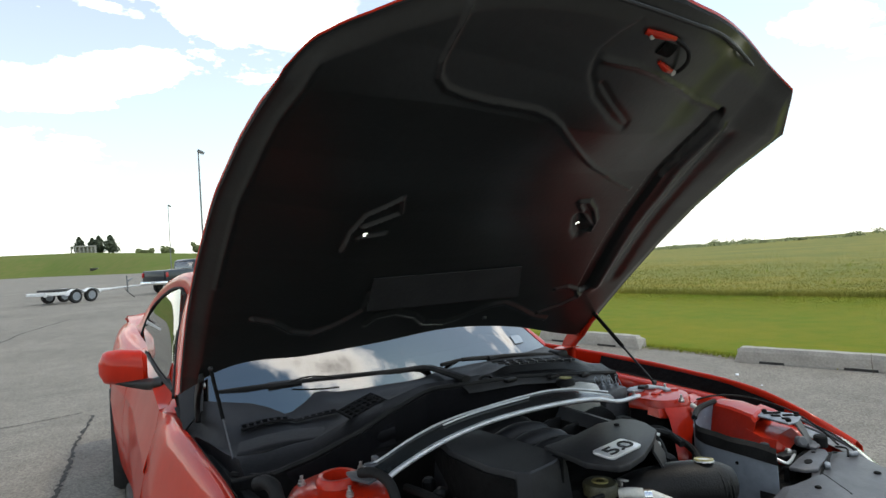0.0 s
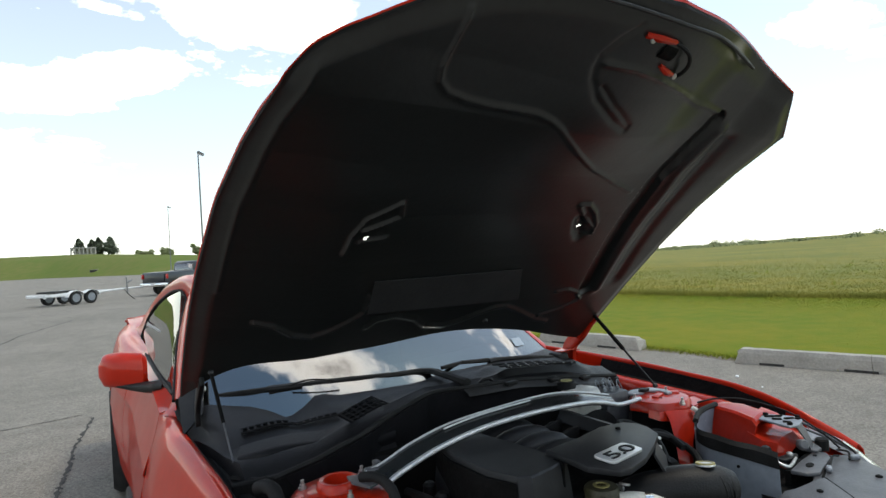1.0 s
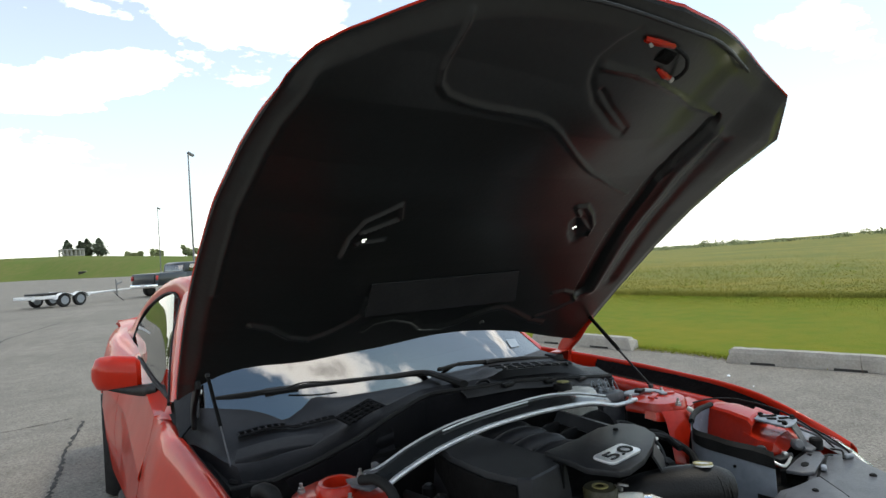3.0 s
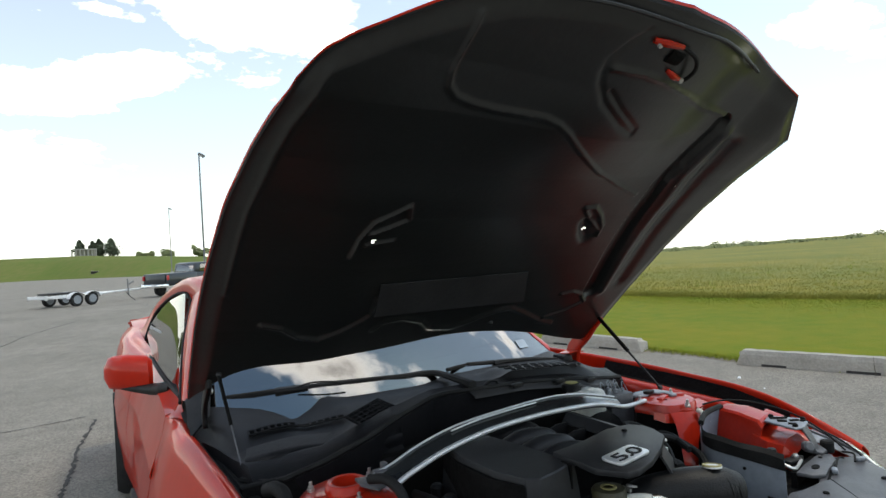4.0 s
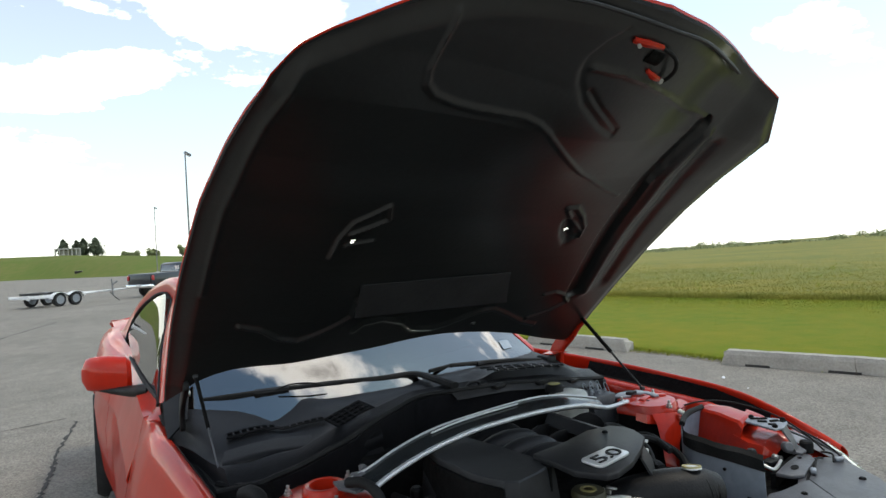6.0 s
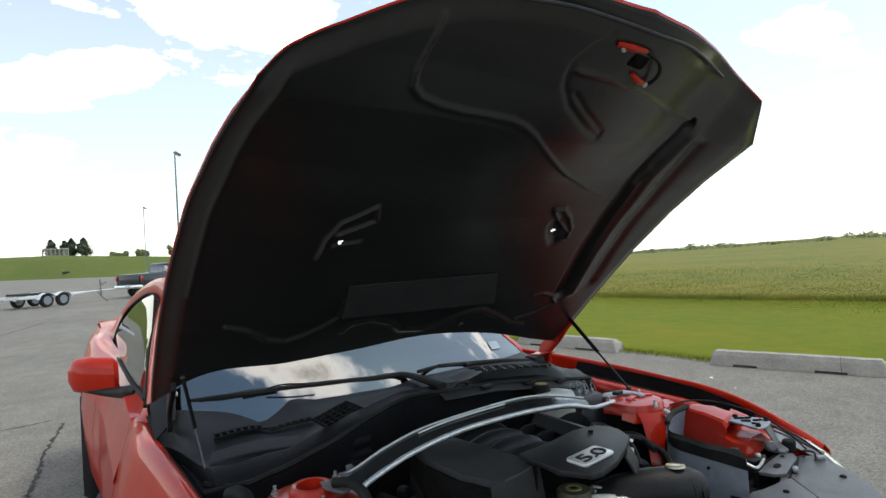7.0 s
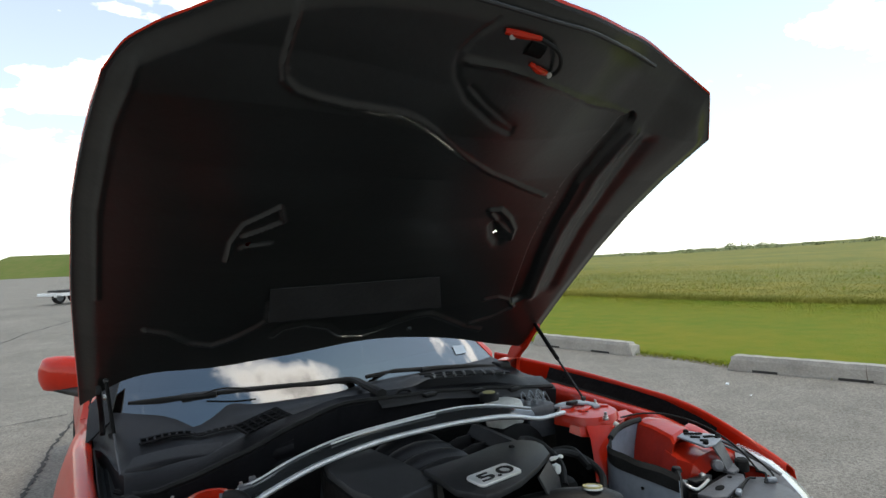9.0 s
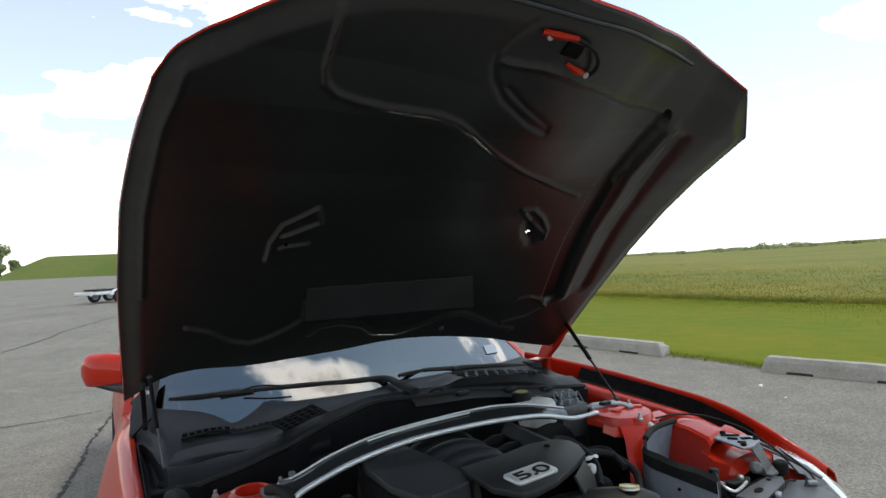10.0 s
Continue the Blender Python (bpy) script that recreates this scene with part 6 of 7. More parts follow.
plate = slab("badge_plate", [(-0.108, -0.134), (0.003, -0.117), (0.100, -0.090), (0.170, -0.098), (0.190, -0.128), (0.188, -0.160), (0.165, -0.212), (0.095, -0.260), (0.020, -0.302), (-0.045, -0.322), (-0.070, -0.318), (-0.106, -0.262), (-0.104, -0.205)], 0.997, 1.011, 0.003, COVER, engine, "raised black plate over the intake")
bm = bmesh.new()
prism(bm, [(sx * (0.046 + 0.010 * math.cos(q)), sy * (0.0165 + 0.010 * math.sin(q))) for sx, sy, qs in ((1, 1, (0, 0.8, 1.57)), (-1, 1, (1.57, 0.8, 0)), (-1, -1, (0, 0.8, 1.57)), (1, -1, (1.57, 0.8, 0))) for q in qs], -0.003, 0.003, 0.0015)
bmesh.ops.transform(bm, matrix=pose(-0.012, -0.258, 1.0165, 3, 0, 10.5), verts=bm.verts)
badge = part("badge", bm, SILVER, engine, "silver rectangular badge reading 5.0")
ft = bpy.data.curves.new("badge_text", "FONT")
ft.body, ft.size, ft.extrude, ft.align_x, ft.align_y, ft.offset = "5.0", 0.046, 0.0012, "CENTER", "CENTER", 0.0
ft.space_character = 0.86
ft.materials.append(BLACK_PLASTIC)
txt = new("badge_digits", ft)
txt.matrix_basis = pose(-0.010, -0.2615, 1.0200, 3, 0, 10.5) @ Matrix.Diagonal((1.95, 0.95, 1, 1))
dg = bpy.context.evaluated_depsgraph_get()
tm = bpy.data.meshes.new_from_object(txt.evaluated_get(dg))
tm.transform(txt.matrix_basis)
bpy.data.objects.remove(txt)
bm = bmesh.new()
bm.from_mesh(tm)
seen, groups = set(), []
for v in bm.verts:
    if v in seen:
        continue
    stack, grp = [v], []
    seen.add(v)
    while stack:
        q = stack.pop()
        grp.append(q)
        for e in q.link_edges:
            w = e.other_vert(q)
            if w not in seen:
                seen.add(w)
                stack.append(w)
    groups.append([q.index for q in grp])
bm.free()
for grp in groups:
    bm = bmesh.new()
    bm.from_mesh(tm)
    keep = set(grp)
    bmesh.ops.delete(bm, geom=[v for v in bm.verts if v.index not in keep], context="VERTS")
    part("digit", bm, BLACK_PLASTIC, badge, "black raised character of the badge", smooth=False)
bpy.data.meshes.remove(tm)
bm = bmesh.new()
lathe(bm, [(0.0, 0.004), (0.006, 0.003), (0.007, 0)], 10, Matrix.Translation((0.120, -0.130, 1.011)))
part("cover_stud", bm, DARK, engine)
for k in range(4):
    y = 0.160 - 0.073 * k
    bm = bmesh.new()
    tube(bm, [(0.085, y - 0.012, 0.930), (0.045, y - 0.004, 0.957), (-0.015, y, 0.961), (-0.070, y + 0.004, 0.948), (-0.120, y + 0.010, 0.912)], [0.022, 0.028, 0.031, 0.029, 0.024], 16, 6)
    part("intake_runner", bm, COVER, engine)
    bm = bmesh.new()
    prism(bm, [(0.075, 0.90), (0.085, 0.955), (0.125, 0.968), (0.160, 0.968), (0.165, 0.90)], y - 0.040, y - 0.030, 0.002, axis=1)
    part("valley_fin", bm, BLACK_PLASTIC, engine)
# near-black base paints the shaded valley under the runners
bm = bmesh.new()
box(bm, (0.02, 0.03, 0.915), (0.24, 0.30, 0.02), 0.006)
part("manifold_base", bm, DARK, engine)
# block below, also near-black to carry the bay's shade
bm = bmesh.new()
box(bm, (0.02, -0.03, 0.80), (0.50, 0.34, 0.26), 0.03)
part("engine_block", bm, DARK, car, "engine block, bay shade put into its black")
for k in range(4):
    bm = bmesh.new()
    lathe(bm, [(0.016, 0), (0.016, 0.02), (0.010, 0.026), (0, 0.027)], 10, Matrix.Translation((-0.30 - 0.006 * k, 0.06 - 0.07 * k, 0.90)))
    part("coil_pack", bm, BLACK_PLASTIC, engine)

# oil filler, coolant fittings
bm = bmesh.new()
lathe(bm, [(0.038, 0), (0.038, 0.018), (0.034, 0.024), (0.010, 0.025), (0.0, 0.025)], 20, Matrix.Translation((-0.020, -0.210, 0.910)))
cap = part("oil_cap", bm, OLIVE, car, "olive black oil filler cap with yellow marks")
bm = bmesh.new()
lathe(bm, [(0.018, 0), (0.018, 0.0015), (0.011, 0.002), (0.011, 0.0)], 18, Matrix.Translation((-0.020, -0.210, 0.935)))
part("cap_mark", bm, YELLOW, cap)
bm = bmesh.new()
lathe(bm, [(0.030, -0.09), (0.030, 0.0), (0.036, 0.001)], 18, Matrix.Translation((-0.020, -0.210, 0.907)))
part("filler_neck", bm, GREY_PLASTIC, cap)
bm = bmesh.new()
tube(bm, [(0.004, -0.240, 0.913), (0.024, -0.262, 0.915), (0.052, -0.290, 0.910), (0.10, -0.32, 0.885)], [0.010, 0.012, 0.013, 0.012], 12, 4)
part("thermostat_pipe", bm, WHITE_PLASTIC, car, "pale plastic coolant pipe")
bm = bmesh.new()
lathe(bm, [(0.0155, -0.008), (0.0155, 0.008)], 16, Matrix.Translation((0.044, -0.282, 0.912)) @ pose(0, 0, 0, 0, 90, -35))
part("hose_clamp", bm, CHROME, car)
bm = bmesh.new()
for k in range(3):
    box(bm, (0.022 + 0.010 * k, -0.222 - 0.006 * k, 0.922 + 0.004 * (k % 2)), (0.006, 0.026, 0.014), 0.002, pose(0, 0, 0, 0, 0, 20 * k))
box(bm, (0.032, -0.230, 0.914), (0.036, 0.010, 0.010), 0.002)
part("hose_spring_clip", bm, ALU, car, "bright spring clip on the coolant hose")
bm = bmesh.new()
tube(bm, [(-0.20, -0.30, 0.86), (-0.05, -0.33, 0.87), (0.09, -0.33, 0.875), (0.16, -0.34, 0.86)], 0.022, 10, 4)
part("coolant_hose", bm, RUBBER, car)
for pts, r in (([(-0.30, -0.16, 0.92), (-0.24, -0.22, 0.93), (-0.16, -0.25, 0.925), (-0.06, -0.26, 0.93)], 0.006), ([(0.17, -0.10, 0.985), (0.20, -0.06, 0.995), (0.235, -0.08, 0.985), (0.25, -0.14, 0.95), (0.22, -0.19, 0.92)], 0.008),
               ([(0.22, -0.12, 0.94), (0.28, -0.08, 0.950), (0.345, -0.09, 0.935), (0.365, -0.15, 0.905), (0.31, -0.22, 0.885)], 0.009), ([(-0.34, 0.1, 0.90), (-0.33, 0.0, 0.91), (-0.31, -0.1, 0.90), (-0.33, -0.2, 0.89)], 0.010),
               ([(0.30, -0.02, 0.93), (0.35, -0.06, 0.94), (0.34, -0.14, 0.92)], 0.009)):
    bm = bmesh.new()
    tube(bm, pts, r, 8, 5)
    part("wiring_loom", bm, RUBBER, car)
bm = bmesh.new()
box(bm, (0.225, -0.155, 0.945), (0.018, 0.018, 0.022), 0.004)
box(bm, (0.245, -0.13, 0.96), (0.04, 0.012, 0.008), 0.003)
part("sensor", bm, WHITE_PLASTIC, car, "pale sensor plug")

# brake reservoir and hydraulic unit at the far tower
bm = bmesh.new()
prism(bm, [(0.30, 0.255), (0.325, 0.315), (0.40, 0.300), (0.425, 0.25), (0.40, 0.205), (0.325, 0.205)], 0.90, 1.002, 0.014)
res = part("brake_reservoir", bm, WHITE_PLASTIC, car, "translucent white brake fluid reservoir")
bm = bmesh.new()
lathe(bm, [(0.030, 0), (0.030, 0.020), (0.026, 0.024), (0.0, 0.024)], 16, Matrix.Translation((0.332, 0.290, 1.000)))
rc = part("reservoir_cap", bm, BLACK_PLASTIC, res)
bm = bmesh.new()
lathe(bm, [(0.020, 0), (0.020, 0.0015), (0.0, 0.0016)], 14, Matrix.Translation((0.332, 0.290, 1.0245)))
part("cap_print", bm, YELLOW, rc)
bm = bmesh.new()
box(bm, (0.47, 0.25, 0.93), (0.10, 0.09, 0.10), 0.008)
abs_unit = part("brake_unit", bm, RAD_GREY, car, "aluminium brake hydraulic unit")
for k in range(6):
    bm = bmesh.new()
    x, y = 0.438 + 0.03 * (k % 3), 0.232 + 0.035 * (k // 3)
    lathe(bm, [(0.006, 0), (0.006, 0.010), (0.004, 0.011), (0.0, 0.012)], 8, Matrix.Translation((x, y, 0.98)))
    tube(bm, [(x, y, 0.99), (x + 0.006, y + 0.010, 1.004), (x + 0.018, y + 0.014, 1.005), (x + 0.035, y + 0.01, 0.97)], 0.0015, 6, 4)
    part("pipe_fitting", bm, BRACKET, abs_unit)
bm = bmesh.new()
lathe(bm, [(0.11, -0.05), (0.115, 0.0), (0.10, 0.05), (0.05, 0.06), (0.0, 0.06)], 24, Matrix.Translation((0.37, 0.25, 0.84)) @ pose(0, 0, 0, 90, 0, 0))
part("brake_servo", bm, BLACK_PLASTIC, car)
bm = bmesh.new()
prism(bm, [(0.515, 0.215), (0.56, 0.235), (0.635, 0.222), (0.650, 0.165), (0.635, 0.130), (0.615, 0.135), (0.620, 0.170), (0.595, 0.200), (0.56, 0.185), (0.53, 0.195)], 0.958, 0.966, 0.002)
part("tower_bracket", bm, BRACKET, car, "pale metal bracket on the strut tower")
bm = bmesh.new()
prism(bm, [(0.555, 0.198), (0.585, 0.205), (0.598, 0.188), (0.566, 0.180)], 0.966, 0.976, 0.002)
part("bracket_tab", bm, BLACK_PLASTIC, car)

# intake tube, heat shield and battery side
bm = bmesh.new()
tube(bm, [(0.035, -0.215, 0.890), (0.075, -0.245, 0.905), (0.13, -0.280, 0.912), (0.175, -0.306, 0.912), (0.215, -0.322, 0.908), (0.243, -0.333, 0.903)], [0.036, 0.043, 0.048, 0.050, 0.048, 0.040], 20, 6)
intake = part("intake_pipe", bm, BLACK_PLASTIC, car, "black plastic cold air intake pipe")
for k in range(3):
    bm = bmesh.new()
    c = Vector((0.210 + 0.010 * k, -0.321 - 0.004 * k, 0.908 - 0.002 * k))
    lathe(bm, [(0.0475, -0.003), (0.050 - 0.0015 * k, 0), (0.0465, 0.003)], 24, Matrix.Translation(c) @ pose(0, 0, 0, 0, 82, -22))
    part("pipe_ring", bm, RUBBER, intake)
bm = bmesh.new()
lathe(bm, [(0.021, 0), (0.021, 0.003), (0.018, 0.005), (0.0, 0.006)], 22, Matrix.Translation((0.190, -0.315, 0.960)) @ pose(0, 0, 0, -8, 6, 0))
pc = part("maker_cap", bm, BRUSHED, intake, "oval bright badge on the pipe")
bm = bmesh.new()
lathe(bm, [(0.0205, 0.003), (0.0205, 0.0065), (0.016, 0.007), (0.016, 0.004)], 22, Matrix.Translation((0.190, -0.315, 0.960)) @ pose(0, 0, 0, -8, 6, 0))
part("cap_ring", bm, YELLOW, pc)
TOP = [(0.470, -0.080, 0.942), (0.430, -0.112, 0.940), (0.408, -0.158, 0.938), (0.408, -0.215, 0.937), (0.414, -0.275, 0.935), (0.424, -0.338, 0.930)]
bm = bmesh.new()
rows = [[Vector(p) for p in smooth_path(TOP, 5)]]
rows.append([p + Vector((-0.006, -0.006, -0.07)) for p in rows[0]])
rows.append([p + Vector((-0.015, -0.02, -0.19)) for p in rows[0]])
sheet(bm, rows, 0.003)
air = part("air_shield", bm, SHIELD, car, "blue-grey intake heat shield")
bm = bmesh.new()
top = smooth_path(TOP, 6)
rows = []
for k, p in enumerate(top):
    q = 0.004 * math.sin(k * 0.55)
    rows.append([p + Vector((-0.004, -0.003, -0.026)), p + Vector((-0.011, -0.008, -0.022)), p + Vector((-0.010 + q, -0.007, 0.004)), p + Vector((0.002 + q, 0.0, 0.013)), p + Vector((0.010 + q, 0.006, 0.006)), p + Vector((0.008, 0.004, -0.02))])
sheet(bm, rows)
part("shield_seal", bm, RUBBER, air, "black rubber seal along the shield")
BACK = smooth_path([(0.472, -0.078, 0.946), (0.520, -0.050, 0.950), (0.570, -0.034, 0.953), (0.640, -0.022, 0.952)], 4)
bm = bmesh.new()
sheet(bm, [[p + Vector((0, 0, -d)) for p in BACK] for d in (0.0, 0.06, 0.17)], 0.003)
part("shield_rear", bm, SHIELD, air)
bm = bmesh.new()
tube(bm, [p + Vector((0, 0, 0.004)) for p in BACK], 0.008, 8, 1)
part("shield_seal", bm, RUBBER, air)
bm = bmesh.new()
sheet(bm, [[(0.425, -0.10, 0.80), (0.52, -0.045, 0.80), (0.64, -0.03, 0.80)], [(0.44, -0.32, 0.79), (0.54, -0.25, 0.79), (0.60, -0.20, 0.79)]], 0.003)
part("shield_floor", bm, DARK, air)
for k in range(1):
    bm = bmesh.new()
    lathe(bm, [(0.004, 0), (0.004, 0.003), (0, 0.004)], 8, Matrix.Translation((0.402, -0.250, 0.89)) @ pose(0, 0, 0, 90, 0, -85))
    part("shield_bolt", bm, DARK, air)
# red structural box between shield and wing
bm = bmesh.new()
stations = [((0.640, -0.012), (0.692, 0.000), 0.944, 0.0), ((0.634, -0.022), (0.698, -0.012), 0.952, 0.0), ((0.622, -0.090), (0.712, -0.066), 0.954, 0.0), ((0.606, -0.160), (0.700, -0.140), 0.950, 0.0), ((0.600, -0.176), (0.694, -0.158), 0.938, 0.0)]
sheet(bm, [[(a[0] - 0.040, a[1] + 0.004, 0.780), (a[0] - 0.026, a[1], 0.868), (a[0] - 0.016, a[1], 0.905), (a[0] - 0.003, a[1], z - 0.006), (a[0] + 0.006, a[1], z), ((a[0] + b[0]) / 2, (a[1] + b[1]) / 2, z + 0.004), (b[0] - 0.006, b[1], z), (b[0] + 0.004, b[1], z - 0.010), (b[0] + 0.03, b[1], 0.885)] for a, b, z, _ in stations], 0.004)
panel = part("headlamp_panel", bm, RED_BAY, car, "red painted headlamp support panel", angle=14.0)
bm = bmesh.new()
sheet(bm, [[(0.574, -0.150, 0.860), (0.590, -0.152, 0.914), (0.640, -0.145, 0.918), (0.700, -0.140, 0.918)], [(0.562, -0.195, 0.855), (0.578, -0.203, 0.906), (0.630, -0.190, 0.911), (0.700, -0.185, 0.912)], [(0.572, -0.235, 0.850), (0.590, -0.240, 0.903), (0.630, -0.225, 0.909), (0.70, -0.215, 0.91)], [(0.590, -0.262, 0.84), (0.602, -0.262, 0.880), (0.650, -0.250, 0.885), (0.70, -0.24, 0.89)]], 0.004)
part("panel_ledge", bm, RED_BAY, panel, angle=14.0)
bm = bmesh.new()
sheet(bm, [[(0.745, -0.085, 0.930), (0.775, -0.080, 0.935), (0.800, -0.082, 0.925)], [(0.735, -0.130, 0.925), (0.770, -0.125, 0.930), (0.800, -0.125, 0.915)], [(0.728, -0.170, 0.905), (0.765, -0.165, 0.908), (0.795, -0.165, 0.895)]], 0.004)
part("wing_bracket", bm, RED_BAY, panel, "short red bracket under the wing edge")
bm = bmesh.new()
prism(bm, [(0.618, -0.170), (0.674, -0.152), (0.712, -0.228), (0.690, -0.250), (0.640, -0.268), (0.608, -0.262)], 0.944, 0.950, 0.002)
hb = part("headlamp_bracket", bm, BRACKET, car, "pale grey metal headlamp bracket")
for x, y, w in ((0.655, -0.178, 0.026), (0.674, -0.192, 0.018), (0.645, -0.205, 0.024), (0.674, -0.222, 0.026), (0.640, -0.236, 0.020), (0.690, -0.238, 0.016)):
    bm = bmesh.new()
    box(bm, (0, 0, 0), (w, 0.010, 0.004), 0.001, pose(x, y, 0.9515, 0, 0, -35 + 900 * (x - 0.66)))
    part("bracket_slot", bm, DARK, hb)
for x, y in ((0.660, -0.164), (0.625, -0.252), (0.698, -0.232)):
    bm = bmesh.new()
    lathe(bm, [(0.007, 0), (0.007, 0.006), (0.004, 0.008), (0, 0.008)], 8, Matrix.Translation((x, y, 0.950)))
    part("bracket_bolt", bm, DARK, hb)
bm = bmesh.new()
tube(bm, [(0.60, 0.01, 0.962), (0.66, -0.006, 0.966), (0.715, -0.045, 0.964), (0.742, -0.12, 0.955), (0.735, -0.20, 0.945), (0.735, -0.27, 0.915), (0.71, -0.33, 0.89)], 0.0026, 6, 5)
part("bonnet_cable", bm, RUBBER, car, "black bonnet release cable")
bm = bmesh.new()
tube(bm, [(0.580, 0.014, 0.948), (0.580, -0.010, 0.938), (0.572, -0.028, 0.920)], 0.0075, 10, 3)
part("vent_pipe", bm, WHITE_PLASTIC, car, "pale pipe stub beside the tower")

# radiator cover and headlamp
RC = [(0.26, -0.408), (0.34, -0.378), (0.40, -0.362), (0.455, -0.375), (0.500, -0.372), (0.540, -0.352), (0.600, -0.335), (0.665, -0.318), (0.700, -0.305), (0.735, -0.330), (0.72, -0.40), (0.68, -0.47), (0.55, -0.60), (-0.55, -0.60), (-0.70, -0.46), (-0.72, -0.36), (-0.60, -0.32), (-0.3, -0.345), (0.05, -0.40)]
bm = bmesh.new()
prism(bm, RC, 0.842, 0.868, 0.005)
rad = part("radiator_cover", bm, RAD_GREY, car, "grey-black plastic radiator cover")
slab("cover_underside", [(0.36, -0.345), (0.49, -0.225), (0.64, -0.235), (0.72, -0.262), (0.70, -0.30), (0.51, -0.345), (0.42, -0.352)], 0.70, 0.838, 0.0, DARK, rad)
tab = slab("latch_panel", [(0.672, -0.284), (0.688, -0.308), (0.660, -0.332), (0.600, -0.350), (0.540, -0.368), (0.512, -0.352), (0.500, -0.320), (0.580, -0.300)], 0.868, 0.878, 0.003, RAD_GREY, rad, "raised grey cover panel with an oval hole")
slab("panel_riser", [(0.505, -0.318), (0.585, -0.298), (0.672, -0.280), (0.664, -0.272), (0.580, -0.288), (0.498, -0.308)], 0.80, 0.874, 0.0, DARK, rad)
for x, y, ra, rb, turn in ((0.566, -0.331, 0.017, 0.0085, 0.25), (0.640, -0.304, 0.006, 0.005, 0.0)):
    bm = bmesh.new()
    prism(bm, [(x + ra * math.cos(k * 0.393) * math.cos(turn) - rb * math.sin(k * 0.393) * math.sin(turn), y + ra * math.cos(k * 0.393) * math.sin(turn) + rb * math.sin(k * 0.393) * math.cos(turn)) for k in range(16)], 0.8785, 0.8800)
    part("oval_hole", bm, DARK, tab)
slab("front_panel", [(0.470, -0.380), (0.500, -0.378), (0.530, -0.384), (0.470, -0.470), (0.38, -0.56), (0.20, -0.58), (0.30, -0.42), (0.40, -0.378)], 0.868, 0.874, 0.003, RAD_GREY, rad, "flat grey cover panel")
slab("panel_gap", [(0.688, -0.314), (0.694, -0.320), (0.545, -0.376), (0.475, -0.474), (0.468, -0.470), (0.535, -0.374)], 0.868, 0.8695, 0.0, DARK, rad)
bm = bmesh.new()
tube(bm, [(0.540, -0.262, 0.876), (0.512, -0.272, 0.888), (0.500, -0.292, 0.888), (0.512, -0.308, 0.880), (0.545, -0.300, 0.878), (0.590, -0.284, 0.880)], 0.0042, 8, 5)
hook = part("latch_hook", bm, ALU, rad, "bright steel bonnet latch hook")
bm = bmesh.new()
prism(bm, [(0.535, -0.258), (0.600, -0.262), (0.612, -0.276), (0.590, -0.290), (0.540, -0.284)], 0.868, 0.884, 0.003)
part("latch_body", bm, BLACK_PLASTIC, hook)
bm = bmesh.new()
lathe(bm, [(0.008, 0), (0.008, 0.005), (0.005, 0.008), (0, 0.008)], 10, Matrix.Translation((0.582, -0.272, 0.884)))
part("latch_bolt", bm, ALU, hook)
bm = bmesh.new()
tube(bm, [(0.515, -0.252, 0.905), (0.500, -0.272, 0.895), (0.468, -0.300, 0.880), (0.430, -0.330, 0.865)], [0.009, 0.006, 0.006, 0.008], 8, 4)
lathe(bm, [(0.0, -0.012), (0.010, -0.008), (0.013, 0.0), (0.010, 0.008), (0.0, 0.012)], 12, Matrix.Translation((0.517, -0.250, 0.906)))
part("latch_lever", bm, BLACK_PLASTIC, rad, "black bonnet latch lever")
bm = bmesh.new()
box(bm, (0.490, -0.262, 0.870), (0.060, 0.040, 0.040), 0.006, pose(0, 0, 0, 0, 0, -35))
part("sensor_box", bm, BLACK_PLASTIC, rad)
for c, r in (((0.44, -0.42, 0.874), 0.007), ((0.64, -0.45, 0.868), 0.008)):
    bm = bmesh.new()
    lathe(bm, [(r, 0), (r, 0.002), (r * 0.7, 0.004), (0, 0.004)], 14, Matrix.Translation(c))
    part("cover_clip", bm, DARK, rad)
# grey stays between bracket, cover and headlamp
stay = slab("headlamp_stay", [(0.648, -0.264), (0.706, -0.236), (0.716, -0.262), (0.690, -0.296), (0.660, -0.300)], 0.878, 0.886, 0.003, RAD_GREY, car, "grey plastic headlamp stay")
bm = bmesh.new()
sheet(bm, [[(0.640, -0.262, 0.943), (0.672, -0.252, 0.945), (0.704, -0.234, 0.943)], [(0.650, -0.276, 0.915), (0.682, -0.262, 0.917), (0.712, -0.246, 0.915)], [(0.655, -0.288, 0.885), (0.690, -0.275, 0.885), (0.718, -0.258, 0.885)]], 0.004)
part("stay_face", bm, RAD_GREY, stay)
bm = bmesh.new()
tube(bm, [(0.700, -0.225, 0.940), (0.735, -0.232, 0.925), (0.775, -0.262, 0.895), (0.800, -0.300, 0.868)], [0.008, 0.007, 0.007, 0.006], 8, 4, 0.6)
tube(bm, [(0.745, -0.190, 0.915), (0.780, -0.215, 0.895), (0.815, -0.265, 0.870), (0.820, -0.320, 0.850)], [0.006, 0.006, 0.007, 0.006], 8, 4, 0.6)
part("stay_rail", bm, RAD_GREY, stay)
bm = bmesh.new()
lathe(bm, [(0.010, 0), (0.014, 0.004), (0.014, 0.018), (0.010, 0.022), (0, 0.022)], 14, Matrix.Translation((0.632, -0.272, 0.900)) @ pose(0, 0, 0, 70, 0, -30))
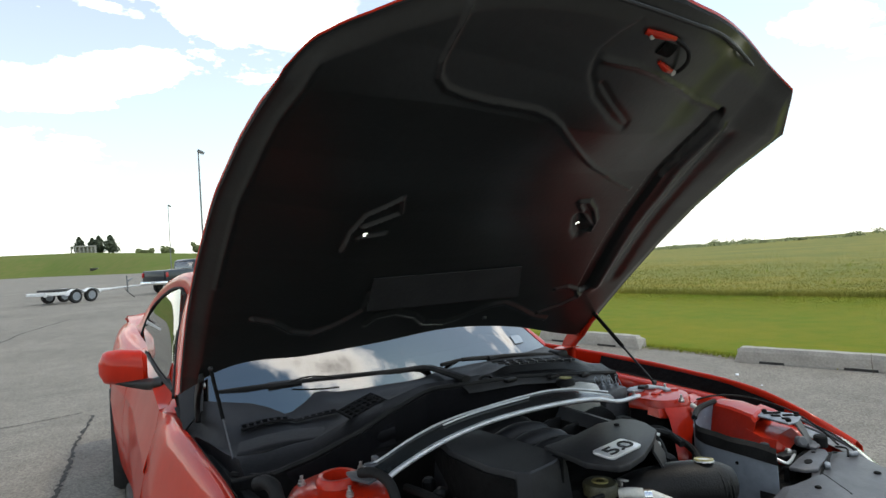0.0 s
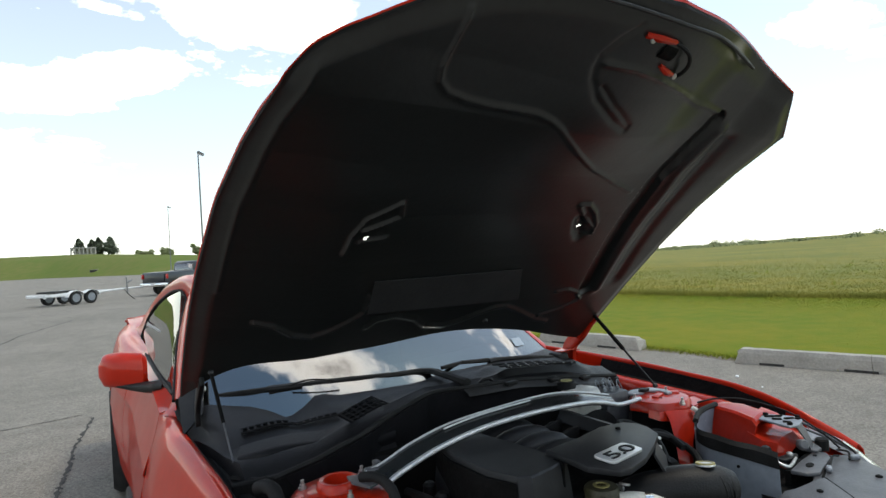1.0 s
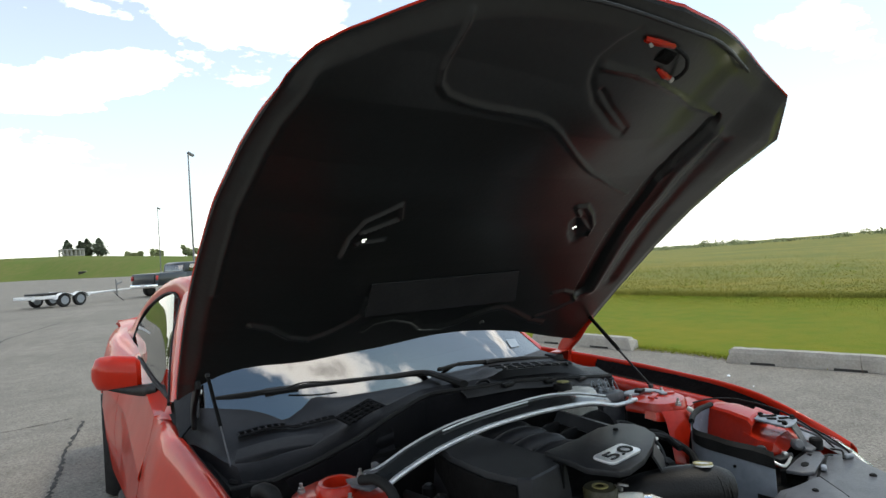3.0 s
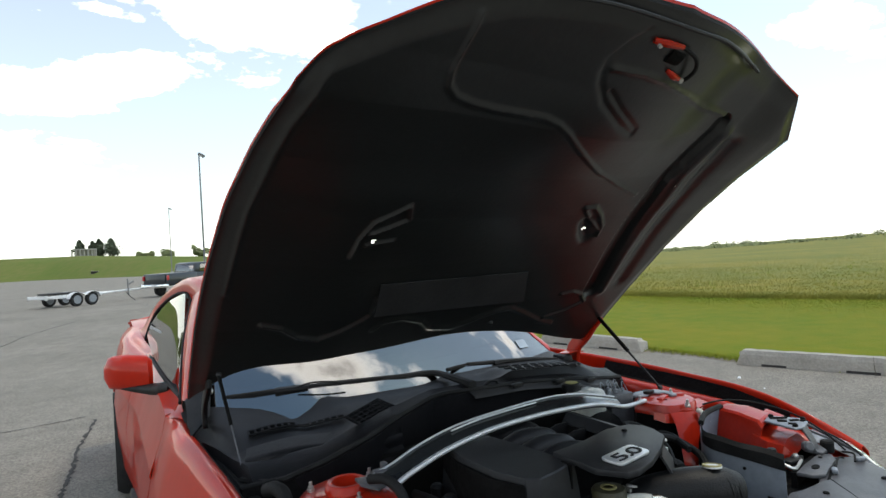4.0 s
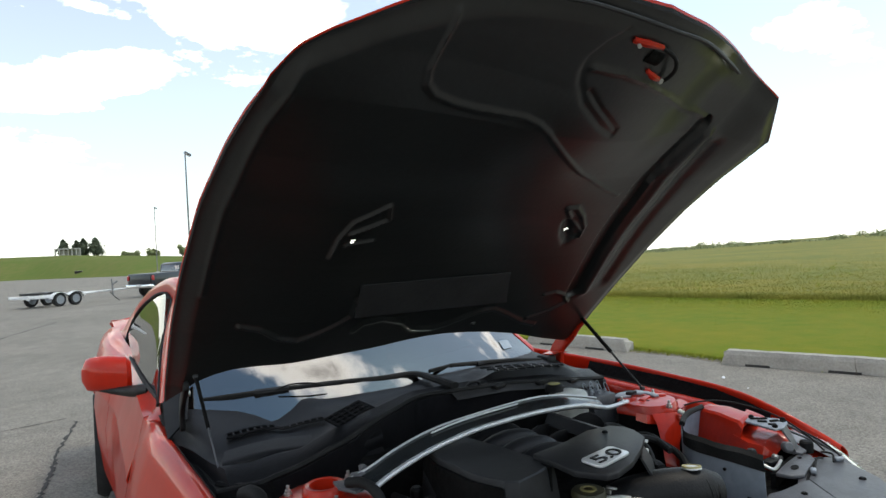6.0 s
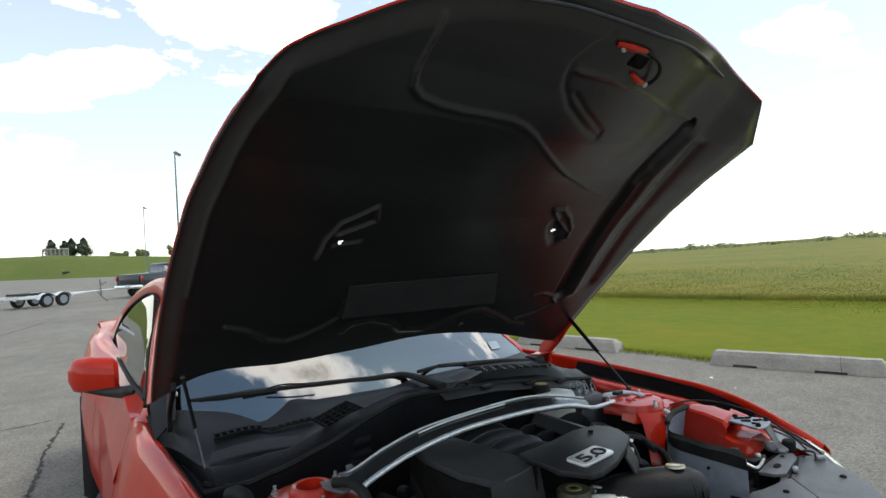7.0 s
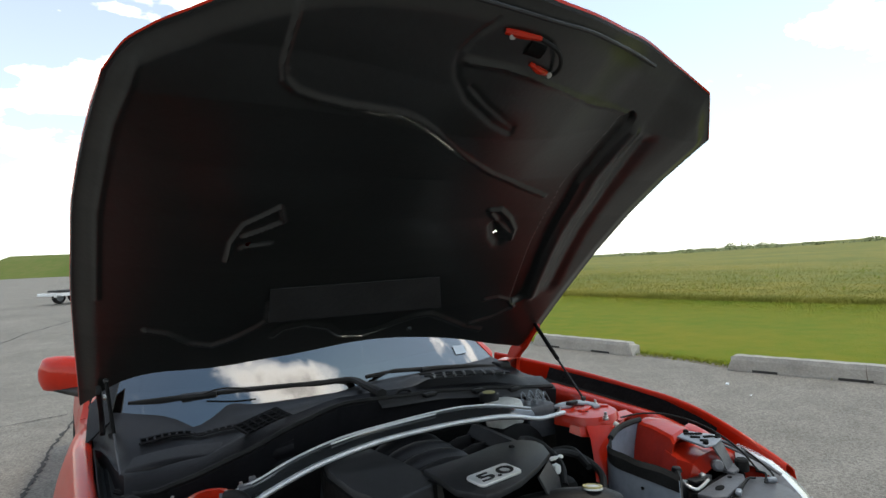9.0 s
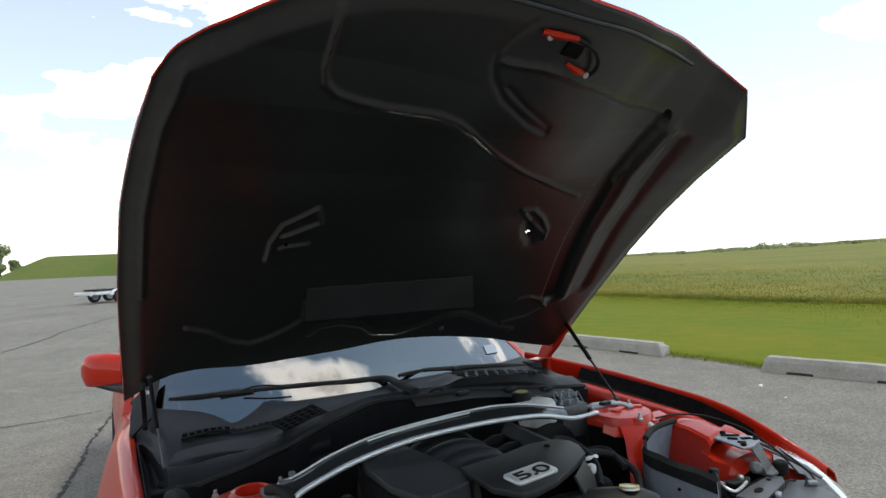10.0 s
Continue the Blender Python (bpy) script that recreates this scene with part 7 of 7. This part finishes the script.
part("adjuster_knob", bm, RAD_GREY, stay, "pale grey adjuster knob")
bm = bmesh.new()
lathe(bm, [(0.017, 0), (0.017, 0.026), (0.013, 0.030), (0, 0.030)], 14, Matrix.Translation((0.728, -0.276, 0.868)))
part("rubber_buffer", bm, RUBBER, rad)
for pts in ([(0.70, -0.33, 0.872), (0.665, -0.335, 0.880), (0.62, -0.352, 0.876), (0.588, -0.366, 0.872)], [(0.735, -0.31, 0.875), (0.72, -0.345, 0.882), (0.69, -0.362, 0.873)], [(0.780, -0.240, 0.905), (0.758, -0.290, 0.900), (0.742, -0.340, 0.885), (0.728, -0.365, 0.872)]):
    bm = bmesh.new()
    tube(bm, pts, 0.0026, 6, 4)
    part("release_wire", bm, RUBBER, rad)
for c, turn in (((0.585, -0.366, 0.876), 30), ((0.715, -0.362, 0.874), -30)):
    bm = bmesh.new()
    box(bm, c, (0.024, 0.014, 0.012), 0.004, pose(0, 0, 0, 0, 0, turn))
    part("wire_plug", bm, BRACKET, rad)
for s in (-1, 1):
    bm = bmesh.new()
    rows = []
    for t, (x, y, z) in enumerate([(0.890, -0.150, 0.872), (0.893, -0.200, 0.864), (0.886, -0.255, 0.853), (0.862, -0.305, 0.842), (0.832, -0.365, 0.822), (0.785, -0.44, 0.79)]):
        rows.append([(s * (x - 0.060), y - 0.035, z - 0.02), (s * (x - 0.035), y - 0.016, z + 0.002), (s * x, y, z), (s * (x + 0.045), y - 0.002, z - 0.03), (s * (x + 0.065), y - 0.03, z - 0.09), (s * (x + 0.05), y - 0.06, z - 0.16)])
    sheet(bm, rows, 0.004)
    part("headlamp", bm, HEADLAMP, car, "clear headlamp lens unit")
bm = bmesh.new()
rows = []
for z, p in ((0.80, 0.0), (0.70, 0.05), (0.55, 0.07), (0.40, 0.06), (0.25, 0.02), (0.2, -0.1)):
    rows.append([(x, -0.62 - p + 0.34 * (abs(x) / 0.92) ** 2.6, z) for x in np.linspace(-0.925, 0.925, 25)])
sheet(bm, rows, 0.006)
part("front_bumper", bm, RED, car)
